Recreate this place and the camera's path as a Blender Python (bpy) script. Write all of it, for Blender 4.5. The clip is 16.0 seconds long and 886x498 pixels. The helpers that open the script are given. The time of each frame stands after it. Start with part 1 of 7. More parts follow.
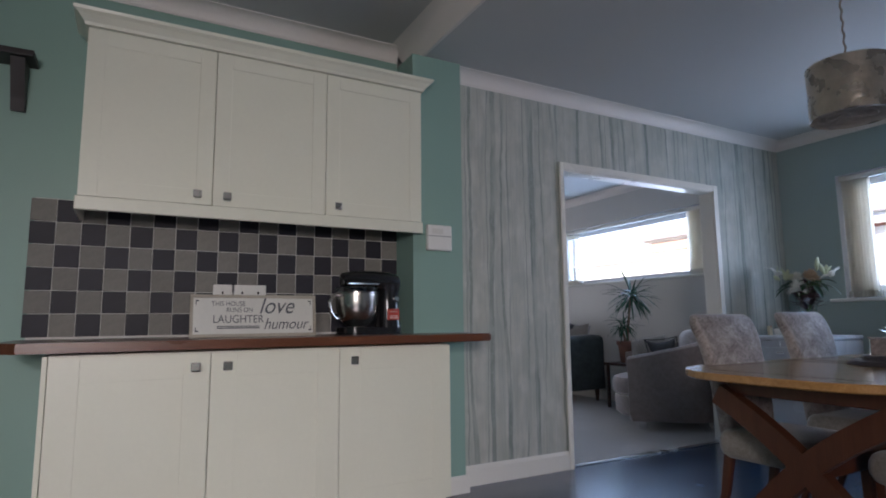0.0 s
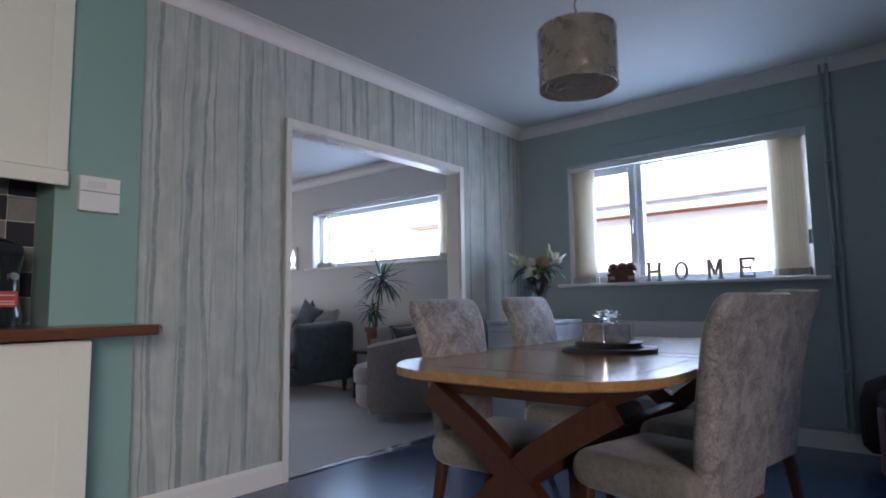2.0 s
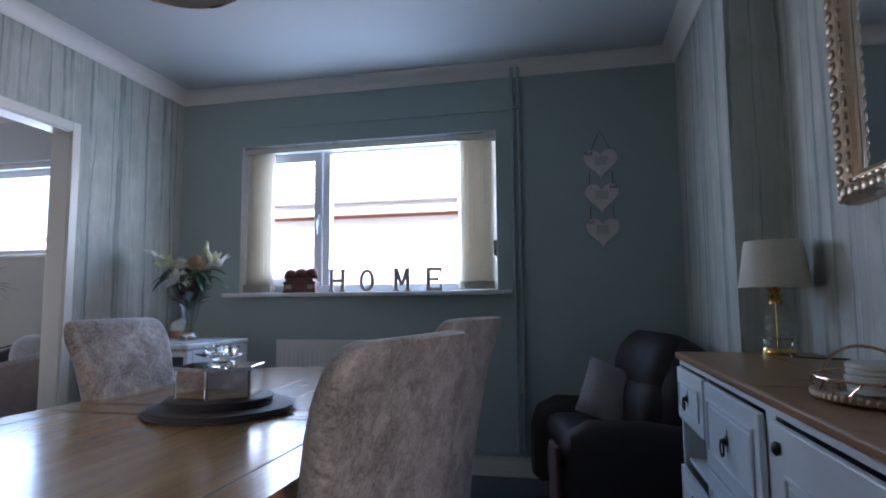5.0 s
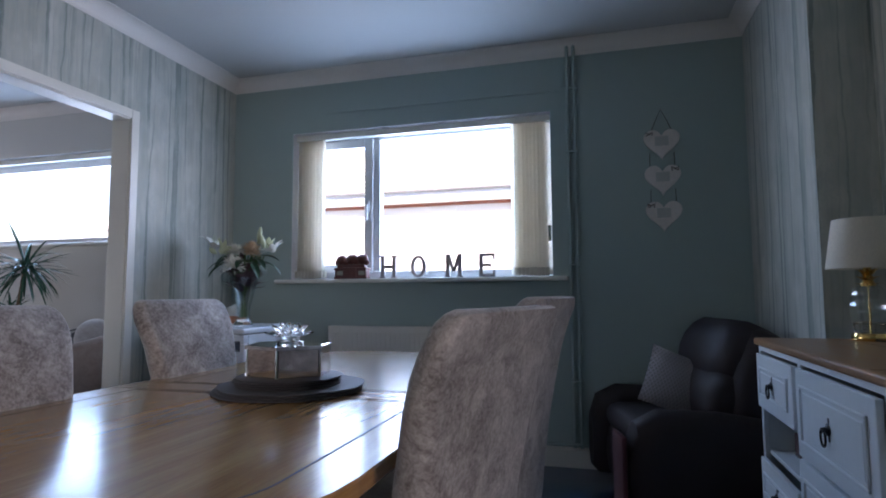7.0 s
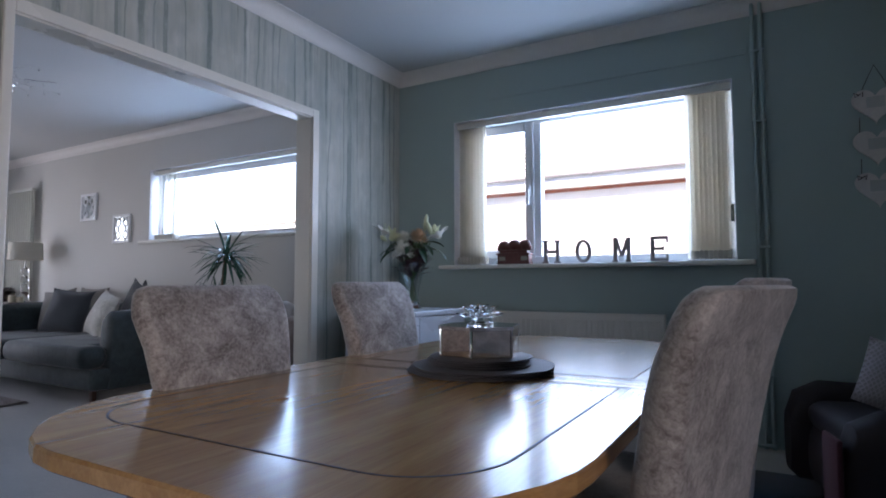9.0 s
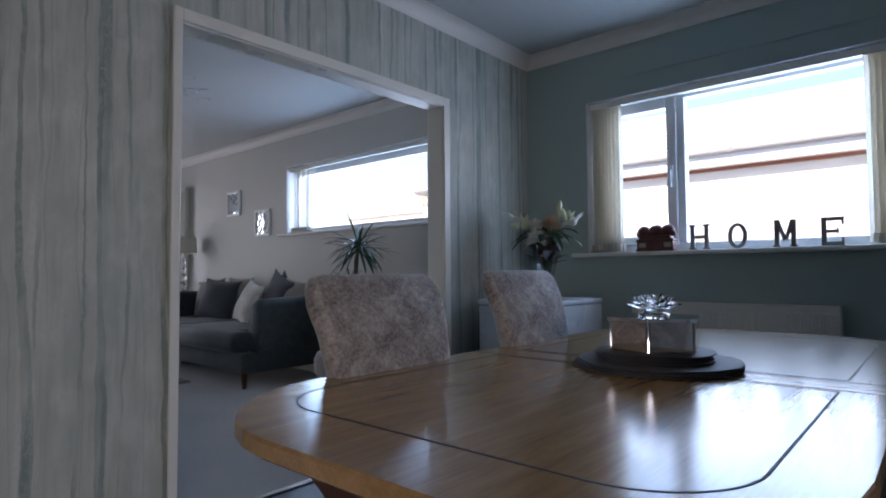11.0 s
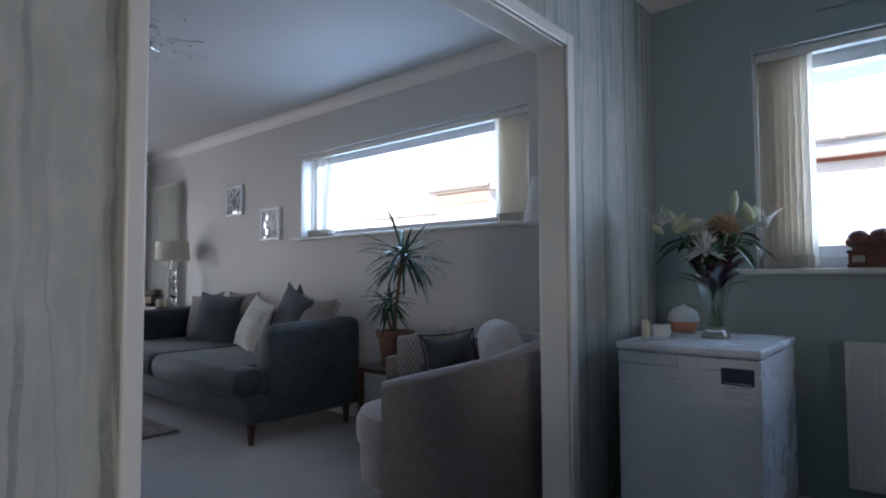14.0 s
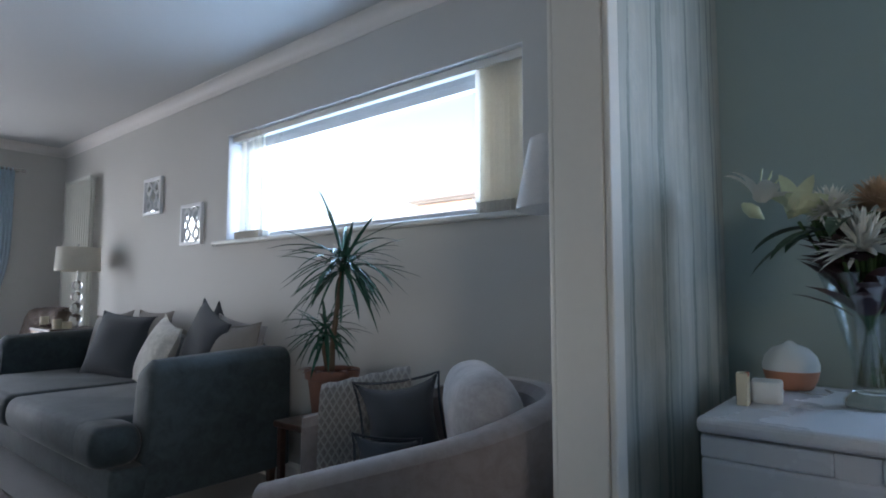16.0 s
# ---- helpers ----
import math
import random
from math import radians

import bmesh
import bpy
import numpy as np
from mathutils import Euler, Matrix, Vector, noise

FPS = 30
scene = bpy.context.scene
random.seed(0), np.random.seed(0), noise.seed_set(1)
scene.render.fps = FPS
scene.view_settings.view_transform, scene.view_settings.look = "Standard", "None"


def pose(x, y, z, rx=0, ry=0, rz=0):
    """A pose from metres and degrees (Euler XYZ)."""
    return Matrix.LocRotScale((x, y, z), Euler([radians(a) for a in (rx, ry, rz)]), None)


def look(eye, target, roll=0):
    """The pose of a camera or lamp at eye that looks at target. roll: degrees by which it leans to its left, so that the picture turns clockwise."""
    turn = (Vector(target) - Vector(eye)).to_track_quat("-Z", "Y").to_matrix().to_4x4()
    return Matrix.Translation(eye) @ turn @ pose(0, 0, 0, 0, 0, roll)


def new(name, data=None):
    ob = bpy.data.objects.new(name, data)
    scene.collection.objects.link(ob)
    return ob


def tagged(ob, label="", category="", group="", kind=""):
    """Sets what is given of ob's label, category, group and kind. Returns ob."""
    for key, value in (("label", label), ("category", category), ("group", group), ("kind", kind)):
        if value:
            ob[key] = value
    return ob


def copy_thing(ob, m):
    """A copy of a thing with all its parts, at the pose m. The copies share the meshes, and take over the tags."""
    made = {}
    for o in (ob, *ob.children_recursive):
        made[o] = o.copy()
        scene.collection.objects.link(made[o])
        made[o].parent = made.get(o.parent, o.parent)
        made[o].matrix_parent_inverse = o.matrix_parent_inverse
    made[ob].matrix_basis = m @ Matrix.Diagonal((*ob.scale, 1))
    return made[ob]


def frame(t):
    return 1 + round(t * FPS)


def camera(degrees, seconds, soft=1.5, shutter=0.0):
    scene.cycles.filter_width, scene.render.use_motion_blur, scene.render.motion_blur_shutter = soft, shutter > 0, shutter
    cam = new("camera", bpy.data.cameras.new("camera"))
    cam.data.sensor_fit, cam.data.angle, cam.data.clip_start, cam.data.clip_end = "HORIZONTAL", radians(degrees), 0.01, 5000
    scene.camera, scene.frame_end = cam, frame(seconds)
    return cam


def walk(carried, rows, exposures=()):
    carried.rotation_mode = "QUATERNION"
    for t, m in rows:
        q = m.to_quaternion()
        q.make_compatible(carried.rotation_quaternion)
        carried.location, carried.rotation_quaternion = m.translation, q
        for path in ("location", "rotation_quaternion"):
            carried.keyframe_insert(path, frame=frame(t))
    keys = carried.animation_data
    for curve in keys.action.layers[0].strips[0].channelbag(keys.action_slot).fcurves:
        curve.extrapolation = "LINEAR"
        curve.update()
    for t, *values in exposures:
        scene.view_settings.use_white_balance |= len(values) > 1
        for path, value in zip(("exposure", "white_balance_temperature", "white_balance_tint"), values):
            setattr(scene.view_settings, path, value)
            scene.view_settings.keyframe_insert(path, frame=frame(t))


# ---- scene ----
cam = camera(75.5, 16.0, soft=1.9)
PATH = [
    (0, (-0.032, 0.013, 0.985), (0.913, 1.757, 1.236), -0.6),
    (0.5, (0.02, 0.007, 0.96), (1.123, 1.658, 1.202), -0.6),
    (1, (0.147, 0.094, 0.926), (1.401, 1.637, 1.14), -0.6),
    (1.5, (0.357, 0.211, 0.96), (1.746, 1.638, 1.148), -0.8),
    (2, (0.615, 0.277, 0.987), (2.149, 1.547, 1.177), -0.8),
    (2.5, (0.838, 0.306, 1.05), (2.571, 1.287, 1.235), -0.4),
    (3, (1.133, 0.326, 1.138), (3.0, 1.019, 1.319), -0.4),
    (3.5, (1.332, 0.334, 1.154), (3.236, 0.914, 1.352), -0.5),
    (4, (1.471, 0.355, 1.126), (3.41, 0.795, 1.338), -0.4),
    (6.5, (1.615, 0.457, 1.031), (3.564, 0.872, 1.202), -0.4),
    (7, (1.623, 0.5, 1.028), (3.542, 1.042, 1.188), -0.3),
    (7.5, (1.621, 0.534, 1.023), (3.504, 1.193, 1.174), -0.3),
    (8, (1.613, 0.564, 1.021), (3.446, 1.353, 1.159), -0.3),
    (8.5, (1.603, 0.594, 1.008), (3.386, 1.489, 1.142), -0.3),
    (9, (1.598, 0.626, 1.011), (3.325, 1.627, 1.131), -0.1),
    (9.5, (1.572, 0.632, 1.007), (3.238, 1.732, 1.122), -0.3),
    (12, (1.617, 1.064, 1.015), (3.072, 2.434, 1.081), -0.1),
    (12.5, (1.724, 1.277, 1.071), (3.177, 2.65, 1.135), -0.0),
    (13, (1.831, 1.536, 1.06), (3.285, 2.907, 1.146), 0.2),
    (13.5, (1.97, 1.747, 1.101), (3.447, 3.092, 1.192), 0.0),
    (14, (2.171, 1.979, 1.115), (3.685, 3.283, 1.208), -0.3),
    (14.5, (2.418, 2.122, 1.153), (3.933, 3.423, 1.262), -0.1),
    (15, (2.672, 2.306, 1.143), (4.2, 3.591, 1.273), 0.0),
    (15.5, (2.853, 2.463, 1.12), (4.405, 3.716, 1.262), 0.2),
    (16, (3.118, 2.613, 1.109), (4.658, 3.879, 1.259), -0.0),
]
EXPOSURES = [
    (0.0, 1.46, 6500, 23),
    (2.5, 1.66, 6500, 25),
    (6.5, 1.74, 6500, 25),
    (9.5, 1.47, 6500, 25),
    (12.0, 1.00, 6500, 21),
    (13.5, 1.16, 6500, 21),
    (14.5, 1.48, 6500, 19),
    (16.0, 1.68, 6500, 17),
]
walk(cam, [(t, look(eye, target, roll)) for t, eye, target, roll in PATH], EXPOSURES)

# ---- world, sun, daylight through the windows, added kitchen fill ----
world = bpy.data.worlds.new("sky")
scene.world = world
world.use_nodes = True
wn = world.node_tree.nodes
sky = wn.new("ShaderNodeTexSky")
sky.sky_type, sky.sun_disc = "NISHITA", False
SUN_UP, SUN_ROUND = radians(42), radians(250)
sky.sun_elevation, sky.sun_rotation = SUN_UP, SUN_ROUND
world.node_tree.links.new(sky.outputs[0], wn["Background"].inputs[0])
wn["Background"].inputs[1].default_value = 0.15

sun = new("sun", bpy.data.lights.new("sun", "SUN"))
sun.data.energy, sun.data.angle, sun.data.color = 4.5, radians(0.5), (1.0, 0.95, 0.88)
sun_way = Vector((math.sin(SUN_ROUND) * math.cos(SUN_UP), math.cos(SUN_ROUND) * math.cos(SUN_UP), math.sin(SUN_UP)))
sun.matrix_world = look(sun_way * 30, (0, 0, 0))


def daylight(name, place, target, width, height, watts, colour):
    lamp = new(name, bpy.data.lights.new(name, "AREA"))
    lamp.data.shape, lamp.data.size, lamp.data.size_y = "RECTANGLE", width, height
    lamp.data.energy, lamp.data.color = watts, colour
    lamp.matrix_world = look(place, target)
    return lamp


SKY_BLUE = (0.42, 0.68, 1.0)
daylight("daylight_dining", (5.46, 1.775, 1.65), (0, 1.775, 1.25), 1.75, 0.95, 13, SKY_BLUE)
daylight("daylight_lounge", (5.46, 5.15, 1.82), (0, 5.15, 1.9), 2.35, 0.68, 13, SKY_BLUE)
daylight("daylight_doors", (3.3, 9.80, 1.15), (3.3, 0, 1.0), 2.3, 2.0, 22, (0.80, 0.90, 1.0))
# fill lamp added behind the viewpoint to brighten the cabinets
kitchen_fill = daylight("fill_kitchen", (-0.90, -2.56, 1.45), (0.0, 0, 0.45), 1.25, 1.1, 16, (1.0, 0.97, 0.92))
kitchen_fill.data.spread = radians(95)

# ---- materials ----


def material(name):
    m = bpy.data.materials.new(name)
    m.use_nodes = True
    return m, m.node_tree.nodes, m.node_tree.links, m.node_tree.nodes["Principled BSDF"]


def coords(n, l, scale=(1, 1, 1), kind="Object"):
    tc, mp = n.new("ShaderNodeTexCoord"), n.new("ShaderNodeMapping")
    mp.inputs["Scale"].default_value = scale
    l.new(tc.outputs[kind], mp.inputs[0])
    return mp.outputs[0]


def noise_tex(n, l, vec, scale, detail=3, rough=0.55, distort=0.0):
    t = n.new("ShaderNodeTexNoise")
    for key, value in (("Scale", scale), ("Detail", detail), ("Roughness", rough), ("Distortion", distort)):
        t.inputs[key].default_value = value
    l.new(vec, t.inputs["Vector"])
    return t.outputs[0]


def ramp(n, l, src, stops):
    r = n.new("ShaderNodeValToRGB")
    while len(r.color_ramp.elements) < len(stops):
        r.color_ramp.elements.new(0.5)
    for e, (p, c) in zip(r.color_ramp.elements, stops):
        e.position, e.color = p, (*c, 1) if len(c) == 3 else c
    l.new(src, r.inputs[0])
    return r.outputs[0]


def grey(v):
    return (v, v, v)


def mixed(n, l, fac, a, b, mode="MIX"):
    x = n.new("ShaderNodeMix")
    x.data_type, x.blend_type = "RGBA", mode
    for sock, v in ((x.inputs[0], fac), (x.inputs[6], a), (x.inputs[7], b)):
        if isinstance(v, (int, float)):
            sock.default_value = v
        elif isinstance(v, tuple):
            sock.default_value = (*v, 1)
        else:
            l.new(v, sock)
    return x.outputs[2]


def bump(n, l, b, height, strength, distance=0.002):
    k = n.new("ShaderNodeBump")
    k.inputs["Strength"].default_value, k.inputs["Distance"].default_value = strength, distance
    l.new(height, k.inputs["Height"])
    l.new(k.outputs[0], b.inputs["Normal"])


def shade(c, k):
    return tuple(min(1, v * k) for v in c)


def plain(name, colour, rough=0.5, metal=0.0, vary=0.08, big=2.0, fine=60.0, relief=0.15, depth=0.001, coat=0.0, sheen=0.0, spread=0.0):
    """A coloured surface with variation at two scales and a fine relief."""
    m, n, l, b = material(name)
    v = coords(n, l)
    a = noise_tex(n, l, v, big, 4)
    f = noise_tex(n, l, v, fine, 3)
    c1 = ramp(n, l, a, ((0.3, shade(colour, 1 - vary)), (0.7, shade(colour, 1 + vary))))
    c2 = mixed(n, l, 0.35, c1, ramp(n, l, f, ((0.3, shade(colour, 1 - vary)), (0.7, shade(colour, 1 + vary)))))
    if spread:
        info = n.new("ShaderNodeObjectInfo")
        c2 = mixed(n, l, 1.0, c2, ramp(n, l, info.outputs["Random"], ((0.0, grey(1 - spread)), (1.0, grey(1.0)))), "MULTIPLY")
    l.new(c2, b.inputs["Base Color"])
    l.new(ramp(n, l, a, ((0.2, grey(max(0.02, rough - 0.06))), (0.8, grey(min(1, rough + 0.06))))), b.inputs["Roughness"])
    b.inputs["Metallic"].default_value = metal
    b.inputs["Coat Weight"].default_value = coat
    b.inputs["Sheen Weight"].default_value = sheen
    if relief:
        bump(n, l, b, f, relief, depth)
    return m


def wood(name, dark, light, rough=0.4, axis="x", coat=0.0, scale=1.0, knots=True):
    m, n, l, b = material(name)
    along = {"x": (0.7, 9, 9), "y": (9, 0.7, 9), "z": (9, 9, 0.7)}[axis]
    v = coords(n, l, tuple(s * scale for s in along))
    info = n.new("ShaderNodeObjectInfo")
    grain = noise_tex(n, l, v, 2.2, 6, 0.62, 0.8)
    fine = noise_tex(n, l, coords(n, l, tuple(s * 7 * scale for s in along)), 3.0, 3, 0.6)
    c = ramp(n, l, grain, ((0.25, dark), (0.5, tuple((p + q) / 2 for p, q in zip(dark, light))), (0.72, light)))
    c = mixed(n, l, 0.3, c, ramp(n, l, fine, ((0.3, shade(dark, 0.8)), (0.7, light))))
    blot = noise_tex(n, l, coords(n, l), 1.6, 2)
    c = mixed(n, l, 1.0, c, ramp(n, l, blot, ((0.3, grey(0.86)), (0.7, grey(1.0)))), "MULTIPLY")
    if knots:
        vo = n.new("ShaderNodeTexVoronoi")
        vo.inputs["Scale"].default_value = 2.6
        l.new(coords(n, l, (1, 1.4, 1)), vo.inputs["Vector"])
        c = mixed(n, l, ramp(n, l, vo.outputs[0], ((0.03, grey(0.75)), (0.09, grey(0.0)))), c, shade(dark, 0.35))
    l.new(c, b.inputs["Base Color"])
    l.new(ramp(n, l, grain, ((0.2, grey(rough - 0.05)), (0.8, grey(rough + 0.07)))), b.inputs["Roughness"])
    b.inputs["Coat Weight"].default_value, b.inputs["Coat Roughness"].default_value = coat, 0.12
    bump(n, l, b, fine, 0.12, 0.001)
    return m


def birch_paper(name):
    """Wallpaper printed with a wood of pale trunks."""
    m, n, l, b = material(name)
    tc, sep, comb = n.new("ShaderNodeTexCoord"), n.new("ShaderNodeSeparateXYZ"), n.new("ShaderNodeCombineXYZ")
    l.new(tc.outputs["Object"], sep.inputs[0])
    add = n.new("ShaderNodeMath")
    l.new(sep.outputs[0], add.inputs[0]), l.new(sep.outputs[1], add.inputs[1])
    l.new(add.outputs[0], comb.inputs[0]), l.new(sep.outputs[2], comb.inputs[2])
    base = comb.outputs[0]

    def at(sx, sz):
        mp = n.new("ShaderNodeMapping")
        mp.inputs["Scale"].default_value = (sx, 1, sz)
        l.new(base, mp.inputs[0])
        return mp.outputs[0]

    warp, push = n.new("ShaderNodeVectorMath"), n.new("ShaderNodeVectorMath")
    wz = n.new("ShaderNodeTexNoise")
    wz.inputs["Scale"].default_value = 1.0
    l.new(at(3.4, 5.0), wz.inputs["Vector"])
    wz.inputs["Detail"].default_value, wz.inputs["Roughness"].default_value = 5, 0.65
    push.operation, warp.operation = "MULTIPLY_ADD", "ADD"
    push.inputs[1].default_value, push.inputs[2].default_value = (0.034, 0, 0.03), (-0.017, 0, -0.015)
    l.new(wz.outputs[1], push.inputs[0])
    l.new(base, warp.inputs[0]), l.new(push.outputs[0], warp.inputs[1])
    base = warp.outputs[0]
    c = ramp(n, l, noise_tex(n, l, at(2.6, 1.1), 2.2, 4), ((0.3, (0.40, 0.415, 0.365)), (0.7, (0.52, 0.53, 0.475))))
    for sx, sz, lo, hi, colour, amount in ((24, 1.6, 0.56, 0.68, (0.30, 0.34, 0.32), 0.35), (48, 2.6, 0.56, 0.68, (0.30, 0.34, 0.33), 0.35), (90, 4.4, 0.56, 0.68, (0.36, 0.40, 0.39), 0.3), (14, 1.8, 0.52, 0.68, (0.66, 0.66, 0.62), 0.28), (34, 2.4, 0.55, 0.66, (0.66, 0.66, 0.62), 0.18), (9, 6.0, 0.50, 0.66, (0.62, 0.62, 0.57), 0.4), (7, 5.0, 0.52, 0.68, (0.34, 0.37, 0.34), 0.35)):
        t = noise_tex(n, l, at(sx, sz), 1.0, 2.5, 0.45, 0.25)
        mask = ramp(n, l, t, ((lo, grey(0)), (hi, grey(amount))))
        c = mixed(n, l, mask, c, colour)
    # trunks: narrow bands at uneven distances, each fading in and out
    for k, (gap, width, tone, amount, lean) in enumerate(((0.37, 0.036, (0.17, 0.215, 0.195), 0.72, 0.0), (0.29, 0.060, (0.30, 0.34, 0.315), 0.35, 0.006), (0.23, 0.024, (0.17, 0.215, 0.195), 0.68, 0.012), (0.151, 0.012, (0.18, 0.225, 0.205), 0.6, -0.01), (0.107, 0.006, (0.26, 0.30, 0.28), 0.35, 0.015), (0.53, 0.030, (0.66, 0.66, 0.62), 0.25, 0.0))):
        wob = noise_tex(n, l, at(1.7 + k * 0.3, 0.16 + 0.05 * k), 2.0, 2, 0.4)
        shift, cell, off, ab = (n.new("ShaderNodeMath") for _ in range(4))
        shift.operation, shift.inputs[1].default_value = "MULTIPLY_ADD", 0.16
        sx_ = n.new("ShaderNodeSeparateXYZ")
        l.new(base, sx_.inputs[0])
        l.new(wob, shift.inputs[0]), l.new(sx_.outputs[0], shift.inputs[2])
        tilt = n.new("ShaderNodeMath")
        tilt.operation, tilt.inputs[1].default_value = "MULTIPLY_ADD", lean
        l.new(sx_.outputs[2], tilt.inputs[0]), l.new(shift.outputs[0], tilt.inputs[2])
        cell.operation, cell.inputs[1].default_value, cell.inputs[2].default_value = "PINGPONG", gap / 2, 0
        l.new(tilt.outputs[0], cell.inputs[0])
        l.new(cell.outputs[0], off.inputs[0])
        off.operation, off.inputs[1].default_value = "DIVIDE", width
        mask = ramp(n, l, off.outputs[0], ((0.36, grey(amount)), (0.50, grey(0))))
        fade = ramp(n, l, noise_tex(n, l, at(4.5 + k, 1.5), 1.0, 3), ((0.40, grey(0.15)), (0.52, grey(1))))
        c = mixed(n, l, mixed(n, l, 1.0, mask, fade, "MULTIPLY"), c, tone)
    twig = noise_tex(n, l, at(11, 6), 4.0, 6, 0.75, 1.5)
    low = n.new("ShaderNodeMapRange")
    l.new(sep.outputs[2], low.inputs[0])
    low.inputs[1].default_value, low.inputs[2].default_value = 2.3, 0.6
    twigs = mixed(n, l, 1.0, ramp(n, l, twig, ((0.50, grey(0)), (0.58, grey(0.8)))), ramp(n, l, noise_tex(n, l, at(3, 2), 1.3, 2), ((0.40, grey(0)), (0.52, grey(1)))), "MULTIPLY")
    c = mixed(n, l, mixed(n, l, 1.0, twigs, (0.6, 0.6, 0.6), "MULTIPLY"), c, (0.40, 0.44, 0.42))
    l.new(c, b.inputs["Base Color"])
    b.inputs["Roughness"].default_value = 0.62
    bump(n, l, b, noise_tex(n, l, at(60, 30), 3.0, 3), 0.12, 0.001)
    return m


def velvet(name, dark, light, crush=7.0, contrast=0.1, sheen=0.45):
    m, n, l, b = material(name)
    v = coords(n, l)
    a = noise_tex(n, l, v, crush, 5, 0.66, 0.7)
    f = noise_tex(n, l, v, crush * 9, 4, 0.7, 0.6)
    c = ramp(n, l, a, ((0.42 - contrast, dark), (0.52, tuple((p + q) / 2 for p, q in zip(dark, light))), (0.58 + contrast, light)))
    c = mixed(n, l, 0.45, c, ramp(n, l, f, ((0.38, dark), (0.62, light))))
    l.new(c, b.inputs["Base Color"])
    l.new(ramp(n, l, a, ((0.3, grey(0.88)), (0.7, grey(0.62)))), b.inputs["Roughness"])
    b.inputs["Sheen Weight"].default_value, b.inputs["Sheen Roughness"].default_value = sheen, 0.4
    bump(n, l, b, f, 0.35, 0.002)
    return m


def woven(name, colour, scale=260.0, sheen=0.3, vary=0.12):
    m, n, l, b = material(name)
    v = coords(n, l)
    w1, w2 = n.new("ShaderNodeTexWave"), n.new("ShaderNodeTexWave")
    w1.bands_direction, w2.bands_direction = "DIAGONAL", "Z"
    for w in (w1, w2):
        w.inputs["Scale"].default_value, w.inputs["Distortion"].default_value = scale, 1.5
        l.new(v, w.inputs["Vector"])
    f = mixed(n, l, 0.5, w1.outputs[0], w2.outputs[0])
    a = noise_tex(n, l, v, 4.0, 4)
    c = ramp(n, l, a, ((0.3, shade(colour, 1 - vary)), (0.7, shade(colour, 1 + vary))))
    c = mixed(n, l, 0.25, c, ramp(n, l, f, ((0.2, shade(colour, 0.7)), (0.8, shade(colour, 1.2)))))
    l.new(c, b.inputs["Base Color"])
    b.inputs["Roughness"].default_value, b.inputs["Sheen Weight"].default_value = 0.85, sheen
    bump(n, l, b, f, 0.3, 0.001)
    return m


def carpet_like(name, dark, light, scale=90.0, depth=0.006):
    m, n, l, b = material(name)
    v = coords(n, l)
    f = noise_tex(n, l, v, scale, 4, 0.7)
    a = noise_tex(n, l, v, 1.3, 3)
    c = mixed(n, l, 0.5, ramp(n, l, f, ((0.35, dark), (0.65, light))), ramp(n, l, a, ((0.3, dark), (0.7, light))))
    l.new(c, b.inputs["Base Color"])
    b.inputs["Roughness"].default_value, b.inputs["Sheen Weight"].default_value = 0.95, 0.3
    bump(n, l, b, f, 0.8, depth)
    return m


def clear_pane(name, tint=(1, 1, 1), gloss=0.04):
    m, n, l, b = material(name)
    n.remove(b)
    t, g, x = n.new("ShaderNodeBsdfTransparent"), n.new("ShaderNodeBsdfGlossy"), n.new("ShaderNodeMixShader")
    t.inputs[0].default_value, g.inputs[1].default_value, x.inputs[0].default_value = (*tint, 1), 0.01, gloss
    l.new(t.outputs[0], x.inputs[1]), l.new(g.outputs[0], x.inputs[2])
    l.new(x.outputs[0], n["Material Output"].inputs[0])
    return m


def thick_glass(name, colour=(1, 1, 1), ior=1.45, rough=0.02):
    m, n, l, b = material(name)
    b.inputs["Base Color"].default_value = (*colour, 1)
    b.inputs["Transmission Weight"].default_value, b.inputs["IOR"].default_value, b.inputs["Roughness"].default_value = 1.0, ior, rough
    return m


def translucent(name, colour, through_it=0.5, weave=300.0):
    m, n, l, b = material(name)
    t, x = n.new("ShaderNodeBsdfTranslucent"), n.new("ShaderNodeMixShader")
    f = noise_tex(n, l, coords(n, l, (1, 1, 0.2)), weave, 2)
    c = ramp(n, l, f, ((0.3, shade(colour, 0.9)), (0.7, colour)))
    l.new(c, b.inputs["Base Color"]), l.new(c, t.inputs[0])
    b.inputs["Roughness"].default_value = 0.8
    x.inputs[0].default_value = through_it
    l.new(b.outputs[0], x.inputs[1]), l.new(t.outputs[0], x.inputs[2])
    l.new(x.outputs[0], n["Material Output"].inputs[0])
    return m


def slate_vinyl(name):
    m, n, l, b = material(name)
    v = coords(n, l)
    a = noise_tex(n, l, v, 3.2, 6, 0.65, 1.2)
    f = noise_tex(n, l, v, 22, 4, 0.6)
    # the strong blue puts the reflected sky into the base colour
    c = ramp(n, l, a, ((0.3, (0.008, 0.022, 0.055)), (0.5, (0.012, 0.045, 0.115)), (0.72, (0.022, 0.075, 0.18))))
    c = mixed(n, l, 0.3, c, ramp(n, l, f, ((0.3, (0.010, 0.014, 0.022)), (0.7, (0.026, 0.040, 0.062)))))
    l.new(c, b.inputs["Base Color"])
    l.new(ramp(n, l, a, ((0.3, grey(0.20)), (0.7, grey(0.28)))), b.inputs["Roughness"])
    b.inputs["Coat Weight"].default_value, b.inputs["Coat Roughness"].default_value = 0.6, 0.22
    bump(n, l, b, f, 0.08, 0.001)
    return m


